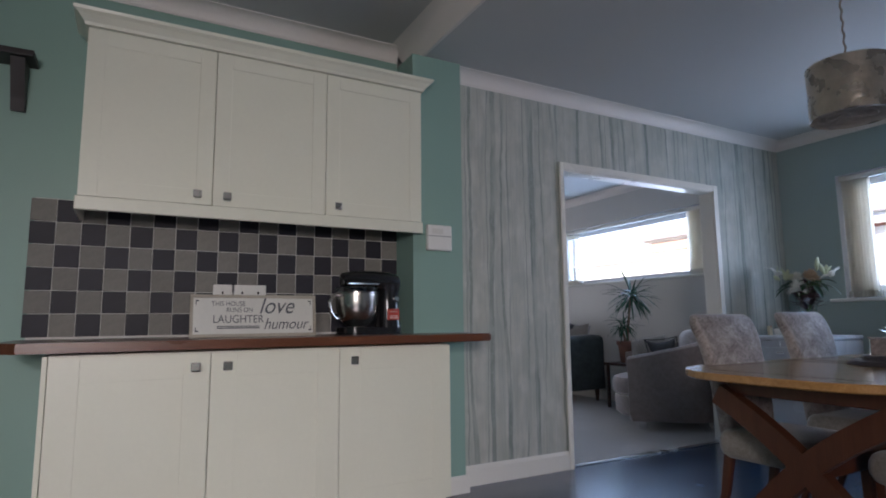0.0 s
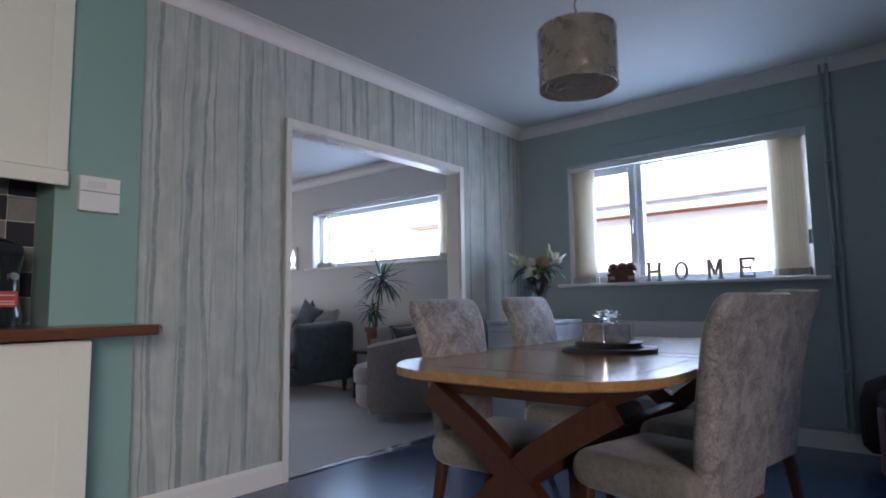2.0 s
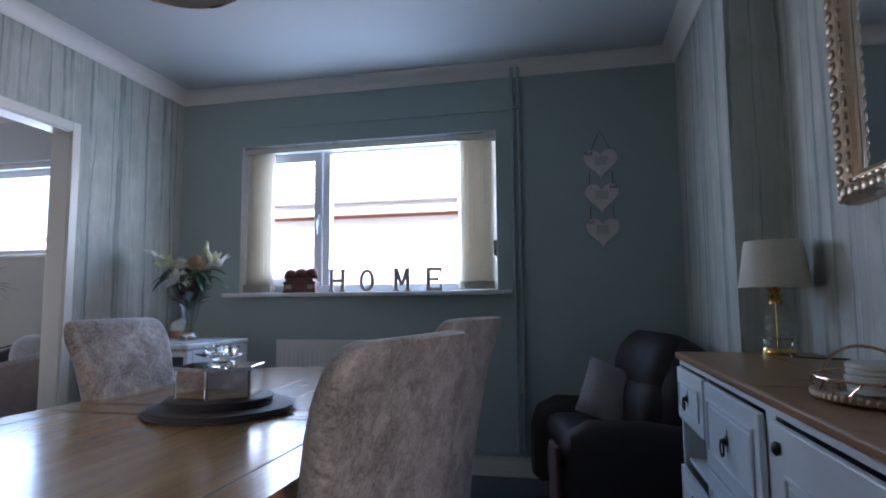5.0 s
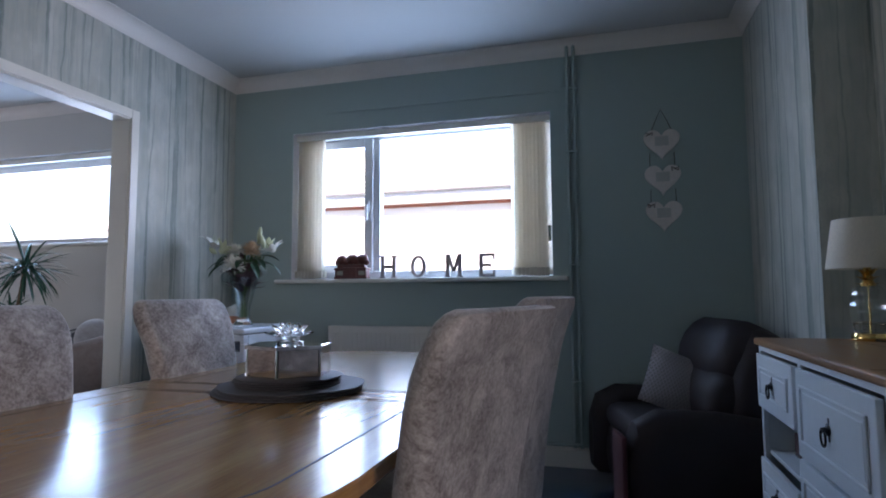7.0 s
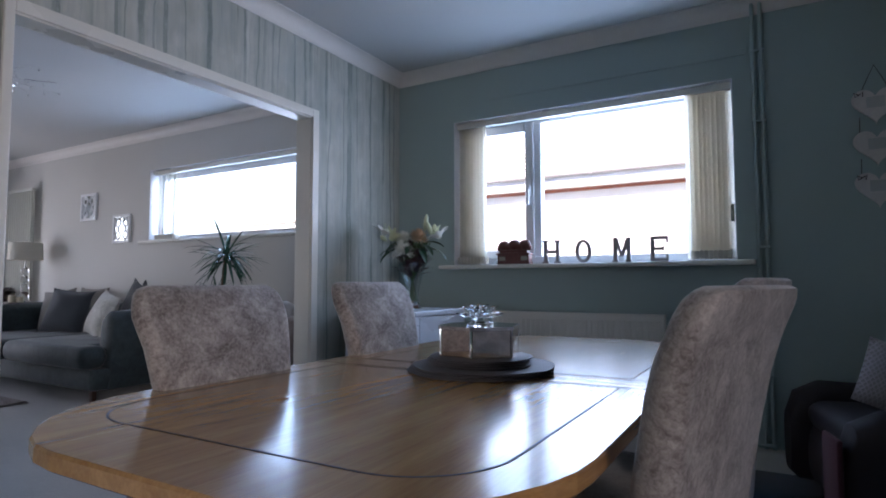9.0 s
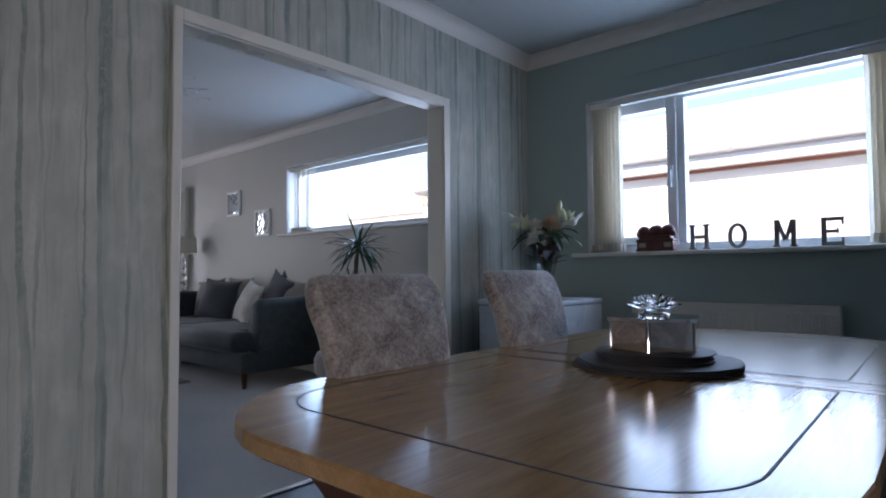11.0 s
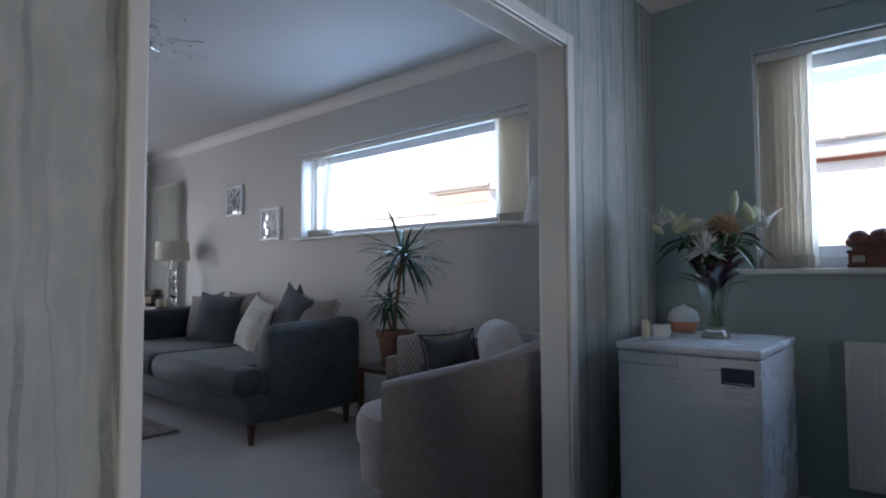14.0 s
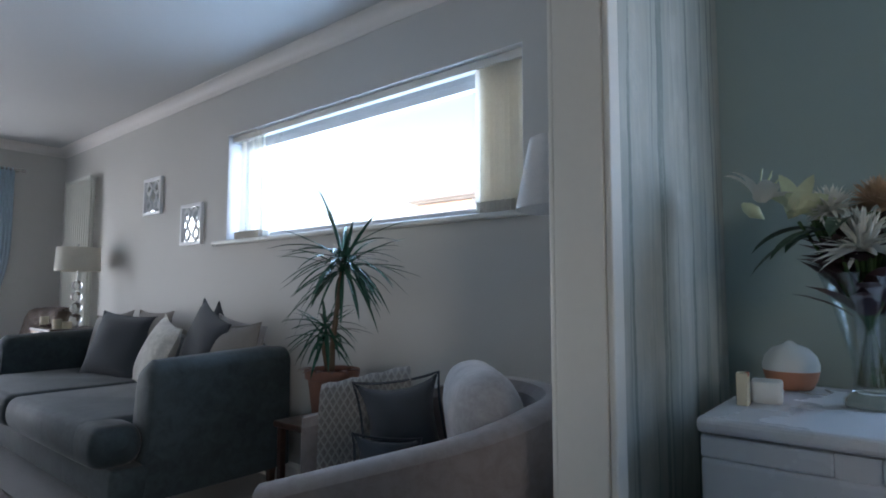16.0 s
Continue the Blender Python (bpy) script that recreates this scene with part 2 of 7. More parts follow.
def brickwork(name):
    m, n, l, b = material(name)
    br = n.new("ShaderNodeTexBrick")
    br.inputs["Color1"].default_value, br.inputs["Color2"].default_value, br.inputs["Mortar"].default_value = (0.42, 0.22, 0.15, 1), (0.50, 0.30, 0.2, 1), (0.5, 0.47, 0.42, 1)
    br.inputs["Scale"].default_value, br.inputs["Brick Width"].default_value, br.inputs["Row Height"].default_value, br.inputs["Mortar Size"].default_value = 1.0, 0.225, 0.075, 0.01
    sep, comb = n.new("ShaderNodeSeparateXYZ"), n.new("ShaderNodeCombineXYZ")
    l.new(coords(n, l), sep.inputs[0])
    l.new(sep.outputs[1], comb.inputs[0]), l.new(sep.outputs[2], comb.inputs[1])
    l.new(comb.outputs[0], br.inputs["Vector"])
    l.new(br.outputs[0], b.inputs["Base Color"])
    b.inputs["Roughness"].default_value = 0.9
    return m


def diamond_knit(name, ground, yarn, scale=110.0):
    """A knitted cloth with a raised lattice of diamonds."""
    m, n, l, b = material(name)
    sep = n.new("ShaderNodeSeparateXYZ")
    l.new(coords(n, l), sep.inputs[0])
    waves = []
    for sign in (1, -1):
        a, s = n.new("ShaderNodeMath"), n.new("ShaderNodeMath")
        a.operation, a.inputs[1].default_value = "MULTIPLY_ADD", 1.6 * sign
        l.new(sep.outputs[0], a.inputs[0]), l.new(sep.outputs[2], a.inputs[2])
        k = n.new("ShaderNodeMath")
        k.operation, k.inputs[1].default_value = "MULTIPLY", scale
        s.operation = "SINE"
        l.new(a.outputs[0], k.inputs[0]), l.new(k.outputs[0], s.inputs[0])
        waves.append(s.outputs[0])
    top = n.new("ShaderNodeMath")
    top.operation = "MAXIMUM"
    l.new(waves[0], top.inputs[0]), l.new(waves[1], top.inputs[1])
    fine = noise_tex(n, l, coords(n, l), 130, 3)
    c = ramp(n, l, top.outputs[0], ((0.55, ground), (0.85, yarn)))
    c = mixed(n, l, 0.3, c, ramp(n, l, fine, ((0.3, ground), (0.7, yarn))))
    l.new(c, b.inputs["Base Color"])
    b.inputs["Roughness"].default_value, b.inputs["Sheen Weight"].default_value = 0.9, 0.3
    bump(n, l, b, top.outputs[0], 0.5, 0.004)
    return m


M = {
    "paper": birch_paper("birch_wallpaper"),
    "teal": plain("teal_wall_paint", (0.355, 0.44, 0.42), 0.55, vary=0.03, big=1.2, fine=140, relief=0.12),
    "green": plain("sage_kitchen_paint", (0.25, 0.40, 0.345), 0.5, vary=0.03, big=1.2, fine=140, relief=0.12),
    "grey_wall": plain("pale_lounge_paint", (0.60, 0.585, 0.55), 0.6, vary=0.03, big=1.0, fine=140, relief=0.12),
    "ceiling": plain("ceiling_paint", (0.54, 0.54, 0.53), 0.7, vary=0.02, big=0.8, fine=90, relief=0.2),
    "cornice": plain("cornice_paint", (0.78, 0.74, 0.70), 0.5, vary=0.03, relief=0.08),
    "gloss_white": plain("white_gloss_paint", (0.77, 0.75, 0.685), 0.3, vary=0.03, relief=0.05),
    "upvc": plain("white_plastic_frame", (0.82, 0.83, 0.85), 0.3, vary=0.02, relief=0.03),
    "cabinet": plain("cream_cabinet_paint", (0.79, 0.79, 0.66), 0.38, vary=0.025, big=3, fine=50, relief=0.08),
    "worktop": wood("dark_oak_worktop", (0.085, 0.028, 0.014), (0.21, 0.075, 0.035), 0.28, coat=0.3, knots=False),
    "tile_dark": plain("charcoal_tile", (0.018, 0.018, 0.028), 0.6, vary=0.25, big=14, fine=60, relief=0.1, spread=0.3),
    "tile_pale": plain("stone_grey_tile", (0.21, 0.20, 0.18), 0.6, vary=0.15, big=16, fine=60, relief=0.1, spread=0.15),
    "grout": plain("white_grout", (0.62, 0.62, 0.58), 0.8, vary=0.08, relief=0.2),
    "steel": plain("brushed_steel", (0.62, 0.60, 0.57), 0.25, metal=1.0, vary=0.06, fine=120, relief=0.05),
    "chrome": plain("chrome", (0.85, 0.85, 0.86), 0.06, metal=1.0, vary=0.02, relief=0.0),
    "black_plastic": plain("black_gloss_plastic", (0.012, 0.012, 0.013), 0.18, vary=0.2, relief=0.0, coat=0.4),
    "black_wood": plain("black_painted_wood", (0.018, 0.014, 0.014), 0.45, vary=0.2, relief=0.15),
    "red_label": plain("red_label", (0.45, 0.06, 0.04), 0.4, vary=0.15, relief=0.0),
    "white_plastic": plain("white_plastic", (0.76, 0.76, 0.72), 0.35, vary=0.02, relief=0.0),
    "sign_white": plain("sign_white_board", (0.66, 0.66, 0.61), 0.6, vary=0.06, big=9, relief=0.15),
    "sign_frame": wood("limed_sign_frame", (0.36, 0.32, 0.25), (0.56, 0.52, 0.43), 0.6, knots=False),
    "ink": plain("dark_print", (0.10, 0.11, 0.12), 0.6, vary=0.1, relief=0.0),
    "oak": wood("honey_oak", (0.33, 0.155, 0.05), (0.58, 0.315, 0.11), 0.22, coat=0.35),
    "oak_y": wood("honey_oak_cross", (0.31, 0.145, 0.047), (0.54, 0.29, 0.10), 0.24, "y", coat=0.3, knots=False),
    # honey oak darkened: the shade under the table is put into its colour
    "oak_shaded": wood("honey_oak_in_shade", (0.062, 0.018, 0.009), (0.115, 0.038, 0.018), 0.4, "z", knots=False),
    "groove": plain("dark_inlay", (0.03, 0.016, 0.01), 0.6, vary=0.2, relief=0.0),
    "pine": wood("waxed_pine_top", (0.26, 0.12, 0.05), (0.44, 0.235, 0.11), 0.36, coat=0.15),
    "side_white": plain("white_painted_pine", (0.72, 0.77, 0.80), 0.42, vary=0.04, fine=40, relief=0.12),
    "iron": plain("black_iron", (0.02, 0.02, 0.022), 0.5, metal=0.6, vary=0.3, relief=0.3),
    "velvet": velvet("silver_crushed_velvet", (0.13, 0.105, 0.10), (0.50, 0.45, 0.43), 13.0, 0.05),
    "velvet_warm": velvet("beige_crushed_velvet", (0.19, 0.165, 0.14), (0.35, 0.32, 0.285), 6.0),
    "sofa": velvet("slate_sofa_velvet", (0.012, 0.020, 0.023), (0.038, 0.056, 0.060), 2.0, 0.2, 0.25),
    "tub": velvet("mauve_grey_chair_velvet", (0.21, 0.172, 0.165), (0.31, 0.262, 0.25), 2.5, 0.2),
    "silk_grey": velvet("pale_grey_cushion_velvet", (0.26, 0.25, 0.25), (0.44, 0.43, 0.44), 3.0, 0.2),
    "navy": woven("charcoal_cushion_linen", (0.038, 0.045, 0.055)),
    "stone": woven("stone_cushion_linen", (0.22, 0.20, 0.18)),
    "cream_leaf": velvet("cream_leaf_cushion", (0.42, 0.40, 0.36), (0.68, 0.66, 0.60), 9.0, 0.03),
    "throw": diamond_knit("diamond_throw", (0.30, 0.28, 0.26), (0.56, 0.54, 0.50), 150.0),
    "throw_dot": plain("cream_yarn", (0.72, 0.71, 0.66), 0.9, vary=0.05, relief=0.3),
    "blue_throw": woven("pale_blue_throw", (0.32, 0.42, 0.48), 120.0),
    "leather": plain("dark_brown_leather", (0.020, 0.011, 0.013), 0.62, vary=0.25, big=5, fine=90, relief=0.5, coat=0.0),
    "knit": diamond_knit("grey_knitted_cushion", (0.26, 0.24, 0.25), (0.40, 0.37, 0.39), 230.0),
    "burgundy": woven("burgundy_throw", (0.08, 0.018, 0.022), 120.0, 0.03),
    "fur": carpet_like("brown_sheepskin", (0.16, 0.11, 0.09), (0.36, 0.29, 0.25), 40, 0.02),
    "tapestry": woven("beige_chair_cloth", (0.30, 0.24, 0.18), 160),
    "floor": slate_vinyl("slate_vinyl_sky_tint"),
    "carpet": carpet_like("silver_grey_carpet", (0.25, 0.245, 0.24), (0.39, 0.385, 0.37)),
    "rug": carpet_like("brown_grey_shag_rug", (0.10, 0.08, 0.075), (0.25, 0.21, 0.19), 45, 0.02),
    "mat": woven("patterned_door_mat", (0.20, 0.15, 0.11), 60),
    "pane": clear_pane("window_pane"),
    "glass": thick_glass("clear_glass"),
    "thin_glass": clear_pane("thin_clear_glass", (0.93, 0.96, 0.96), 0.14),
    "mirror": plain("mirror_silver", (0.88, 0.90, 0.90), 0.015, metal=1.0, vary=0.0, relief=0.0),
    "mirror_warm": plain("antique_mirror_glass", (0.78, 0.72, 0.66), 0.05, metal=1.0, vary=0.05, relief=0.0),
    "gilt": plain("champagne_gilt_frame", (0.55, 0.42, 0.30), 0.34, metal=0.85, vary=0.2, big=12, fine=80, relief=0.4),
    "brass": plain("polished_brass", (0.75, 0.52, 0.20), 0.16, metal=1.0, vary=0.05, relief=0.0),
    "copper": plain("rose_gold_wire", (0.72, 0.42, 0.28), 0.2, metal=1.0, vary=0.05, relief=0.0),
    "slat": translucent("cream_blind_fabric", (0.86, 0.82, 0.75), 0.66),
    "voile": translucent("pale_blue_curtain", (0.66, 0.78, 0.86), 0.55),
    "lampshade": translucent("ivory_lampshade", (0.80, 0.76, 0.66), 0.25),
    "lampshade_white": translucent("white_lampshade", (0.82, 0.80, 0.78), 0.35),
    "foil": plain("champagne_foil_shade", (0.44, 0.39, 0.33), 0.28, metal=0.6, vary=0.3, big=14, fine=30, relief=0.9, depth=0.004),
    "foil_in": plain("shade_lining", (0.50, 0.46, 0.44), 0.6, vary=0.1, big=12, relief=0.3),
    "cord": plain("beige_twisted_cord", (0.35, 0.28, 0.22), 0.7, vary=0.2, relief=0.3),
    "radiator": plain("white_radiator_enamel", (0.78, 0.75, 0.68), 0.35, vary=0.02, relief=0.03),
    "rad_cream": plain("cream_column_radiator", (0.66, 0.66, 0.60), 0.35, vary=0.02, relief=0.03),
    "fridge": plain("white_fridge_enamel", (0.70, 0.72, 0.76), 0.28, vary=0.02, big=4, relief=0.05),
    "fridge_dark": plain("dark_blue_label", (0.03, 0.045, 0.075), 0.3, vary=0.1, relief=0.0),
    "terracotta": plain("terracotta_pot", (0.24, 0.11, 0.075), 0.7, vary=0.15, big=8, relief=0.3),
    "soil": carpet_like("potting_soil", (0.015, 0.01, 0.008), (0.05, 0.035, 0.025), 60),
    "leaf": plain("dracaena_leaf", (0.04, 0.11, 0.075), 0.25, vary=0.3, big=9, relief=0.1),
    "leaf_dark": plain("lily_leaf", (0.02, 0.06, 0.028), 0.4, vary=0.3, big=12, relief=0.1),
    "stem": plain("woody_stem", (0.13, 0.09, 0.055), 0.8, vary=0.3, big=20, relief=0.5),
    "green_stem": plain("flower_stem", (0.06, 0.12, 0.035), 0.5, vary=0.3, relief=0.1),
    "petal": plain("white_petal", (0.80, 0.79, 0.72), 0.55, vary=0.06, big=20, relief=0.1),
    "petal_green": plain("greenish_petal", (0.60, 0.64, 0.42), 0.55, vary=0.15, big=20, relief=0.1),
    "petal_peach": plain("peach_petal", (0.62, 0.42, 0.27), 0.55, vary=0.12, big=20, relief=0.1),
    "petal_dark": plain("burgundy_foliage", (0.07, 0.035, 0.035), 0.5, vary=0.3, big=14, relief=0.1),
    "peach_china": plain("peach_base", (0.60, 0.26, 0.15), 0.45, vary=0.05, relief=0.0),
    "letter": plain("grey_painted_letters", (0.38, 0.34, 0.34), 0.5, vary=0.1, relief=0.1),
    "phone": plain("red_brown_ceramic", (0.16, 0.055, 0.045), 0.35, vary=0.2, big=15, relief=0.1),
    "slate_mat": plain("slate_grey_placemat", (0.085, 0.075, 0.08), 0.6, vary=0.15, big=10, relief=0.3),
    "wood_heart": plain("whitewashed_wood", (0.70, 0.65, 0.61), 0.6, vary=0.1, big=12, relief=0.25),
    "paper_card": plain("grey_card", (0.50, 0.50, 0.47), 0.7, vary=0.1, relief=0.0),
    "twine": plain("brown_twine", (0.10, 0.07, 0.06), 0.9, vary=0.2, relief=0.3),
    "coaster": plain("white_marble_coaster", (0.66, 0.65, 0.62), 0.3, vary=0.06, big=10, relief=0.0),
    "candle": plain("cream_candle", (0.72, 0.64, 0.46), 0.5, vary=0.05, relief=0.0),
    "dark_frame": wood("dark_bentwood", (0.03, 0.012, 0.008), (0.07, 0.03, 0.018), 0.3, knots=False),
    "brick": brickwork("neighbour_brick"),
    "render_white": plain("white_render", (0.78, 0.76, 0.72), 0.85, vary=0.05, big=1, relief=0.3),
    "roof": plain("pale_roof_tile", (0.78, 0.73, 0.68), 0.85, vary=0.12, big=2, relief=0.4, spread=0.15),
    "gutter": plain("grey_gutter", (0.30, 0.29, 0.28), 0.4, vary=0.05, relief=0.0),
    "soffit": plain("red_brown_band", (0.36, 0.12, 0.07), 0.6, vary=0.1, relief=0.1),
    "paving": plain("pale_patio", (0.46, 0.43, 0.38), 0.85, vary=0.12, big=2, relief=0.4),
    "hedge": plain("hedge_green", (0.24, 0.32, 0.14), 0.7, vary=0.4, big=5, relief=0.6, depth=0.01),
    "fence": wood("fence_wood", (0.26, 0.19, 0.12), (0.42, 0.33, 0.22), 0.8, "z", knots=False),
}

# ---- building helpers ----


def part(name, bm, mat, parent=None, label="", smooth=False, at=None):
    me = bpy.data.meshes.new(name)
    bmesh.ops.recalc_face_normals(bm, faces=bm.faces)
    if smooth:
        for f in bm.faces:
            f.smooth = True
    bm.to_mesh(me)
    bm.free()
    me.materials.append(mat)
    ob = new(name, me)
    if at is not None:
        ob.matrix_basis = at
    if parent is not None:
        ob.parent = parent
    if label:
        ob["label"] = label
    if smooth:
        me.set_sharp_from_angle(angle=radians(40))
    return ob


def thing(name, m, label, category, group=""):
    ob = new(name)
    ob.empty_display_size = 0.1
    ob.matrix_basis = m
    return tagged(ob, label, category, group)


def structure(ob):
    return tagged(ob, kind="structure")


def box(x0, x1, y0, y1, z0, z1, bevel=0.0, seg=2, bm=None):
    out = bm or bmesh.new()
    t = bmesh.new()
    bmesh.ops.create_cube(t, size=1, matrix=Matrix.Translation(((x0 + x1) / 2, (y0 + y1) / 2, (z0 + z1) / 2)) @ Matrix.Diagonal((abs(x1 - x0), abs(y1 - y0), abs(z1 - z0), 1)))
    if bevel:
        bmesh.ops.bevel(t, geom=t.edges[:], offset=bevel, segments=seg, affect="EDGES", profile=0.5)
    if bm is None:
        out.free()
        return t
    merge(out, t)
    return out


def merge(out, t, m=None):
    if m is not None:
        t.transform(m)
    vs = {v: out.verts.new(v.co) for v in t.verts}
    for f in t.faces:
        out.faces.new([vs[v] for v in f.verts])
    t.free()
    return out


def boxes(rows, bevel=0.0):
    bm = bmesh.new()
    for r in rows:
        box(*r, bevel=bevel, bm=bm)
    return bm


def lathe(profile, seg=32, bm=None, m=None):
    """A turned shape from (radius, height) pairs."""
    out = bmesh.new()
    rings = []
    for r, z in profile:
        if r < 1e-5:
            rings.append([out.verts.new((0, 0, z))])
        else:
            rings.append([out.verts.new((r * math.cos(a), r * math.sin(a), z)) for a in (2 * math.pi * i / seg for i in range(seg))])
    for a, b in zip(rings, rings[1:]):
        if len(a) == 1 and len(b) == 1:
            continue
        for i in range(seg):
            j = (i + 1) % seg
            if len(a) == 1:
                out.faces.new((a[0], b[i], b[j]))
            elif len(b) == 1:
                out.faces.new((a[i], a[j], b[0]))
            else:
                out.faces.new((a[i], a[j], b[j], b[i]))
    if m is not None:
        out.transform(m)
    return merge(bm, out) and bm if bm is not None else out


def loft(rings, cap=True, closed=True, loop=False, bm=None):
    out = bm or bmesh.new()
    vs = [[out.verts.new(p) for p in r] for r in rings]
    pairs = list(zip(vs, vs[1:])) + ([(vs[-1], vs[0])] if loop else [])
    for a, b in pairs:
        k = len(a)
        for i in range(k if closed else k - 1):
            j = (i + 1) % k
            out.faces.new((a[i], a[j], b[j], b[i]))
    if cap and closed and not loop:
        out.faces.new(vs[0][::-1])
        out.faces.new(vs[-1])
    return out


def tube(path, radius, seg=8, bm=None, loop=False):
    """A round bar along a list of points; radius may be a list."""
    pts = [Vector(p) for p in path]
    n = len(pts)
    rings = []
    up = Vector((0.13, 0.21, 0.97))
    for i, p in enumerate(pts):
        if loop:
            d = pts[(i + 1) % n] - pts[i - 1]
        else:
            d = pts[min(i + 1, n - 1)] - pts[max(i - 1, 0)]
        d.normalize()
        if abs(d.dot(up)) > 0.95:
            up = Vector((0.9, 0.3, 0.1))
        a = d.cross(up).normalized()
        b = d.cross(a).normalized()
        up = -b
        r = radius[i] if isinstance(radius, (list, tuple)) else radius
        rings.append([p + a * (r * math.cos(t)) + b * (r * math.sin(t)) for t in (2 * math.pi * k / seg for k in range(seg))])
    return loft(rings, cap=not loop, loop=loop, bm=bm)


def rrect(w, d, r, z=0.0, k=4, cx=0.0, cy=0.0):
    """A rounded rectangle as a ring of points."""
    out = []
    for sx, sy, a0 in ((1, 1, 0), (-1, 1, 90), (-1, -1, 180), (1, -1, 270)):
        for i in range(k + 1):
            a = radians(a0 + 90 * i / k)
            out.append((cx + sx * (w / 2 - r) + r * math.cos(a), cy + sy * (d / 2 - r) + r * math.sin(a), z))
    return out


def cushion_box(w, d, h, r=0.04, puff=0.015, k=4):
    """A soft upholstered block, its base centred on the origin."""
    rings = []
    for t in range(9):
        a = math.pi * t / 8
        inset = r * (1 - math.sin(a) ** 0.6)
        z = h / 2 - math.cos(a) * h / 2
        s = puff * math.sin(a)
        ww, dd = w - 2 * inset + 2 * s, d - 2 * inset + 2 * s
        rings.append(rrect(ww, dd, max(0.006, min(r, ww * 0.49, dd * 0.49)), z, k))
    bm = loft(rings)
    return bm


def pillow(w, h, t, seed=0, n=14, pinch=0.18):
    """A scatter cushion standing on its lower edge in the xz plane, its thickness along y."""
    rnd = random.Random(seed)
    ph = rnd.random() * 6
    bm = bmesh.new()
    grids = []
    for side in (-1, 1):
        g = []
        for j in range(n + 1):
            row = []
            v = 2 * j / n - 1
            for i in range(n + 1):
                u = 2 * i / n - 1
                edge_u = 1 - pinch * 0.35 * (1 - abs(v) ** 2.5)
                edge_v = 1 - pinch * 0.35 * (1 - abs(u) ** 2.5)
                y = side * t / 2 * max(0, (1 - abs(u) ** 2.6)) ** 0.55 * max(0, (1 - abs(v) ** 2.6)) ** 0.55
                y += 0.012 * math.sin(3.1 * u + ph) * math.cos(2.3 * v + ph) * (1 - u * u) * (1 - v * v)
                row.append(bm.verts.new((u * edge_u * w / 2, y, h / 2 + v * edge_v * h / 2)))
            g.append(row)
        grids.append(g)
    for g in grids:
        for j in range(n):
            for i in range(n):
                bm.faces.new((g[j][i], g[j][i + 1], g[j + 1][i + 1], g[j + 1][i]))
    bmesh.ops.remove_doubles(bm, verts=bm.verts, dist=0.0005)
    return bm


def leaf(bm, base, way, length, width, droop=0.3, fold=0.25, seg=7, tip=1.0):
    """A long leaf or petal from a base point, bending down along its length."""
    way = Vector(way).normalized()
    side = way.cross(Vector((0, 0, 1)))
    side = side.normalized() if side.length > 0.05 else Vector((1, 0, 0))
    p, d = Vector(base), way.copy()
    rows = []
    for i in range(seg + 1):
        s = i / seg
        w = width / 2 * (math.sin(math.pi * min(1, (0.12 + 0.88 * s)) ** tip) ** 0.7 if s < 1 else 0.03)
        nrm = side.cross(d).normalized()
        rows.append((p - side * w + nrm * fold * w, p.copy(), p + side * w + nrm * fold * w))
        d = (d + Vector((0, 0, -droop / seg))).normalized()
        p = p + d * (length / seg)
    vs = [[bm.verts.new(q) for q in r] for r in rows]
    for a, b in zip(vs, vs[1:]):
        bm.faces.new((a[0], a[1], b[1], b[0]))
        bm.faces.new((a[1], a[2], b[2], b[1]))


def wall_x(name, y0, y1, x0, x1, z0, z1, mat, holes=()):
    """A wall that runs along x between y0 and y1, with openings (x0, x1, z0, z1)."""
    xs = sorted({x0, x1, *[v for h in holes for v in h[:2]]})
    zs = sorted({z0, z1, *[v for h in holes for v in h[2:]]})
    return structure(part(name, grid_wall(xs, zs, holes, lambda a, b, c, d: (a, b, y0, y1, c, d)), mat))


def wall_y(name, x0, x1, y0, y1, z0, z1, mat, holes=()):
    ys = sorted({y0, y1, *[v for h in holes for v in h[:2]]})
    zs = sorted({z0, z1, *[v for h in holes for v in h[2:]]})
    return structure(part(name, grid_wall(ys, zs, holes, lambda a, b, c, d: (x0, x1, a, b, c, d)), mat))


def grid_wall(us, zs, holes, place):
    bm = bmesh.new()
    for c, d in zip(zs, zs[1:]):
        for a, b in zip(us, us[1:]):
            if not any(h[0] - 1e-6 <= a and b <= h[1] + 1e-6 and h[2] - 1e-6 <= c and d <= h[3] + 1e-6 for h in holes):
                box(*place(a, b, c, d), bm=bm)
    bmesh.ops.remove_doubles(bm, verts=bm.verts, dist=0.0001)
    return bm


def cornice(name, a, b, inward, top, size=0.085, mat=None):
    """A coved cornice from a to b along a wall, at a ceiling of height top."""
    a, b, w = Vector((*a, 0)), Vector((*b, 0)), Vector((*inward, 0))
    prof = [(0, -size), (0.006, -size), (0.006, -size + 0.006)]
    for i in range(9):
        t = radians(90 * i / 8)
        prof.append((0.008 + (size - 0.014) * (1 - math.cos(t)), -size + 0.008 + (size - 0.014) * math.sin(t)))
    prof += [(size, -0.006), (size, -0.001), (0, -0.001)]
    rings = [[p + w * u + Vector((0, 0, top + v)) for u, v in prof] for p in (a, b)]
    return structure(part(name, loft(rings), mat or M["cornice"], smooth=True))


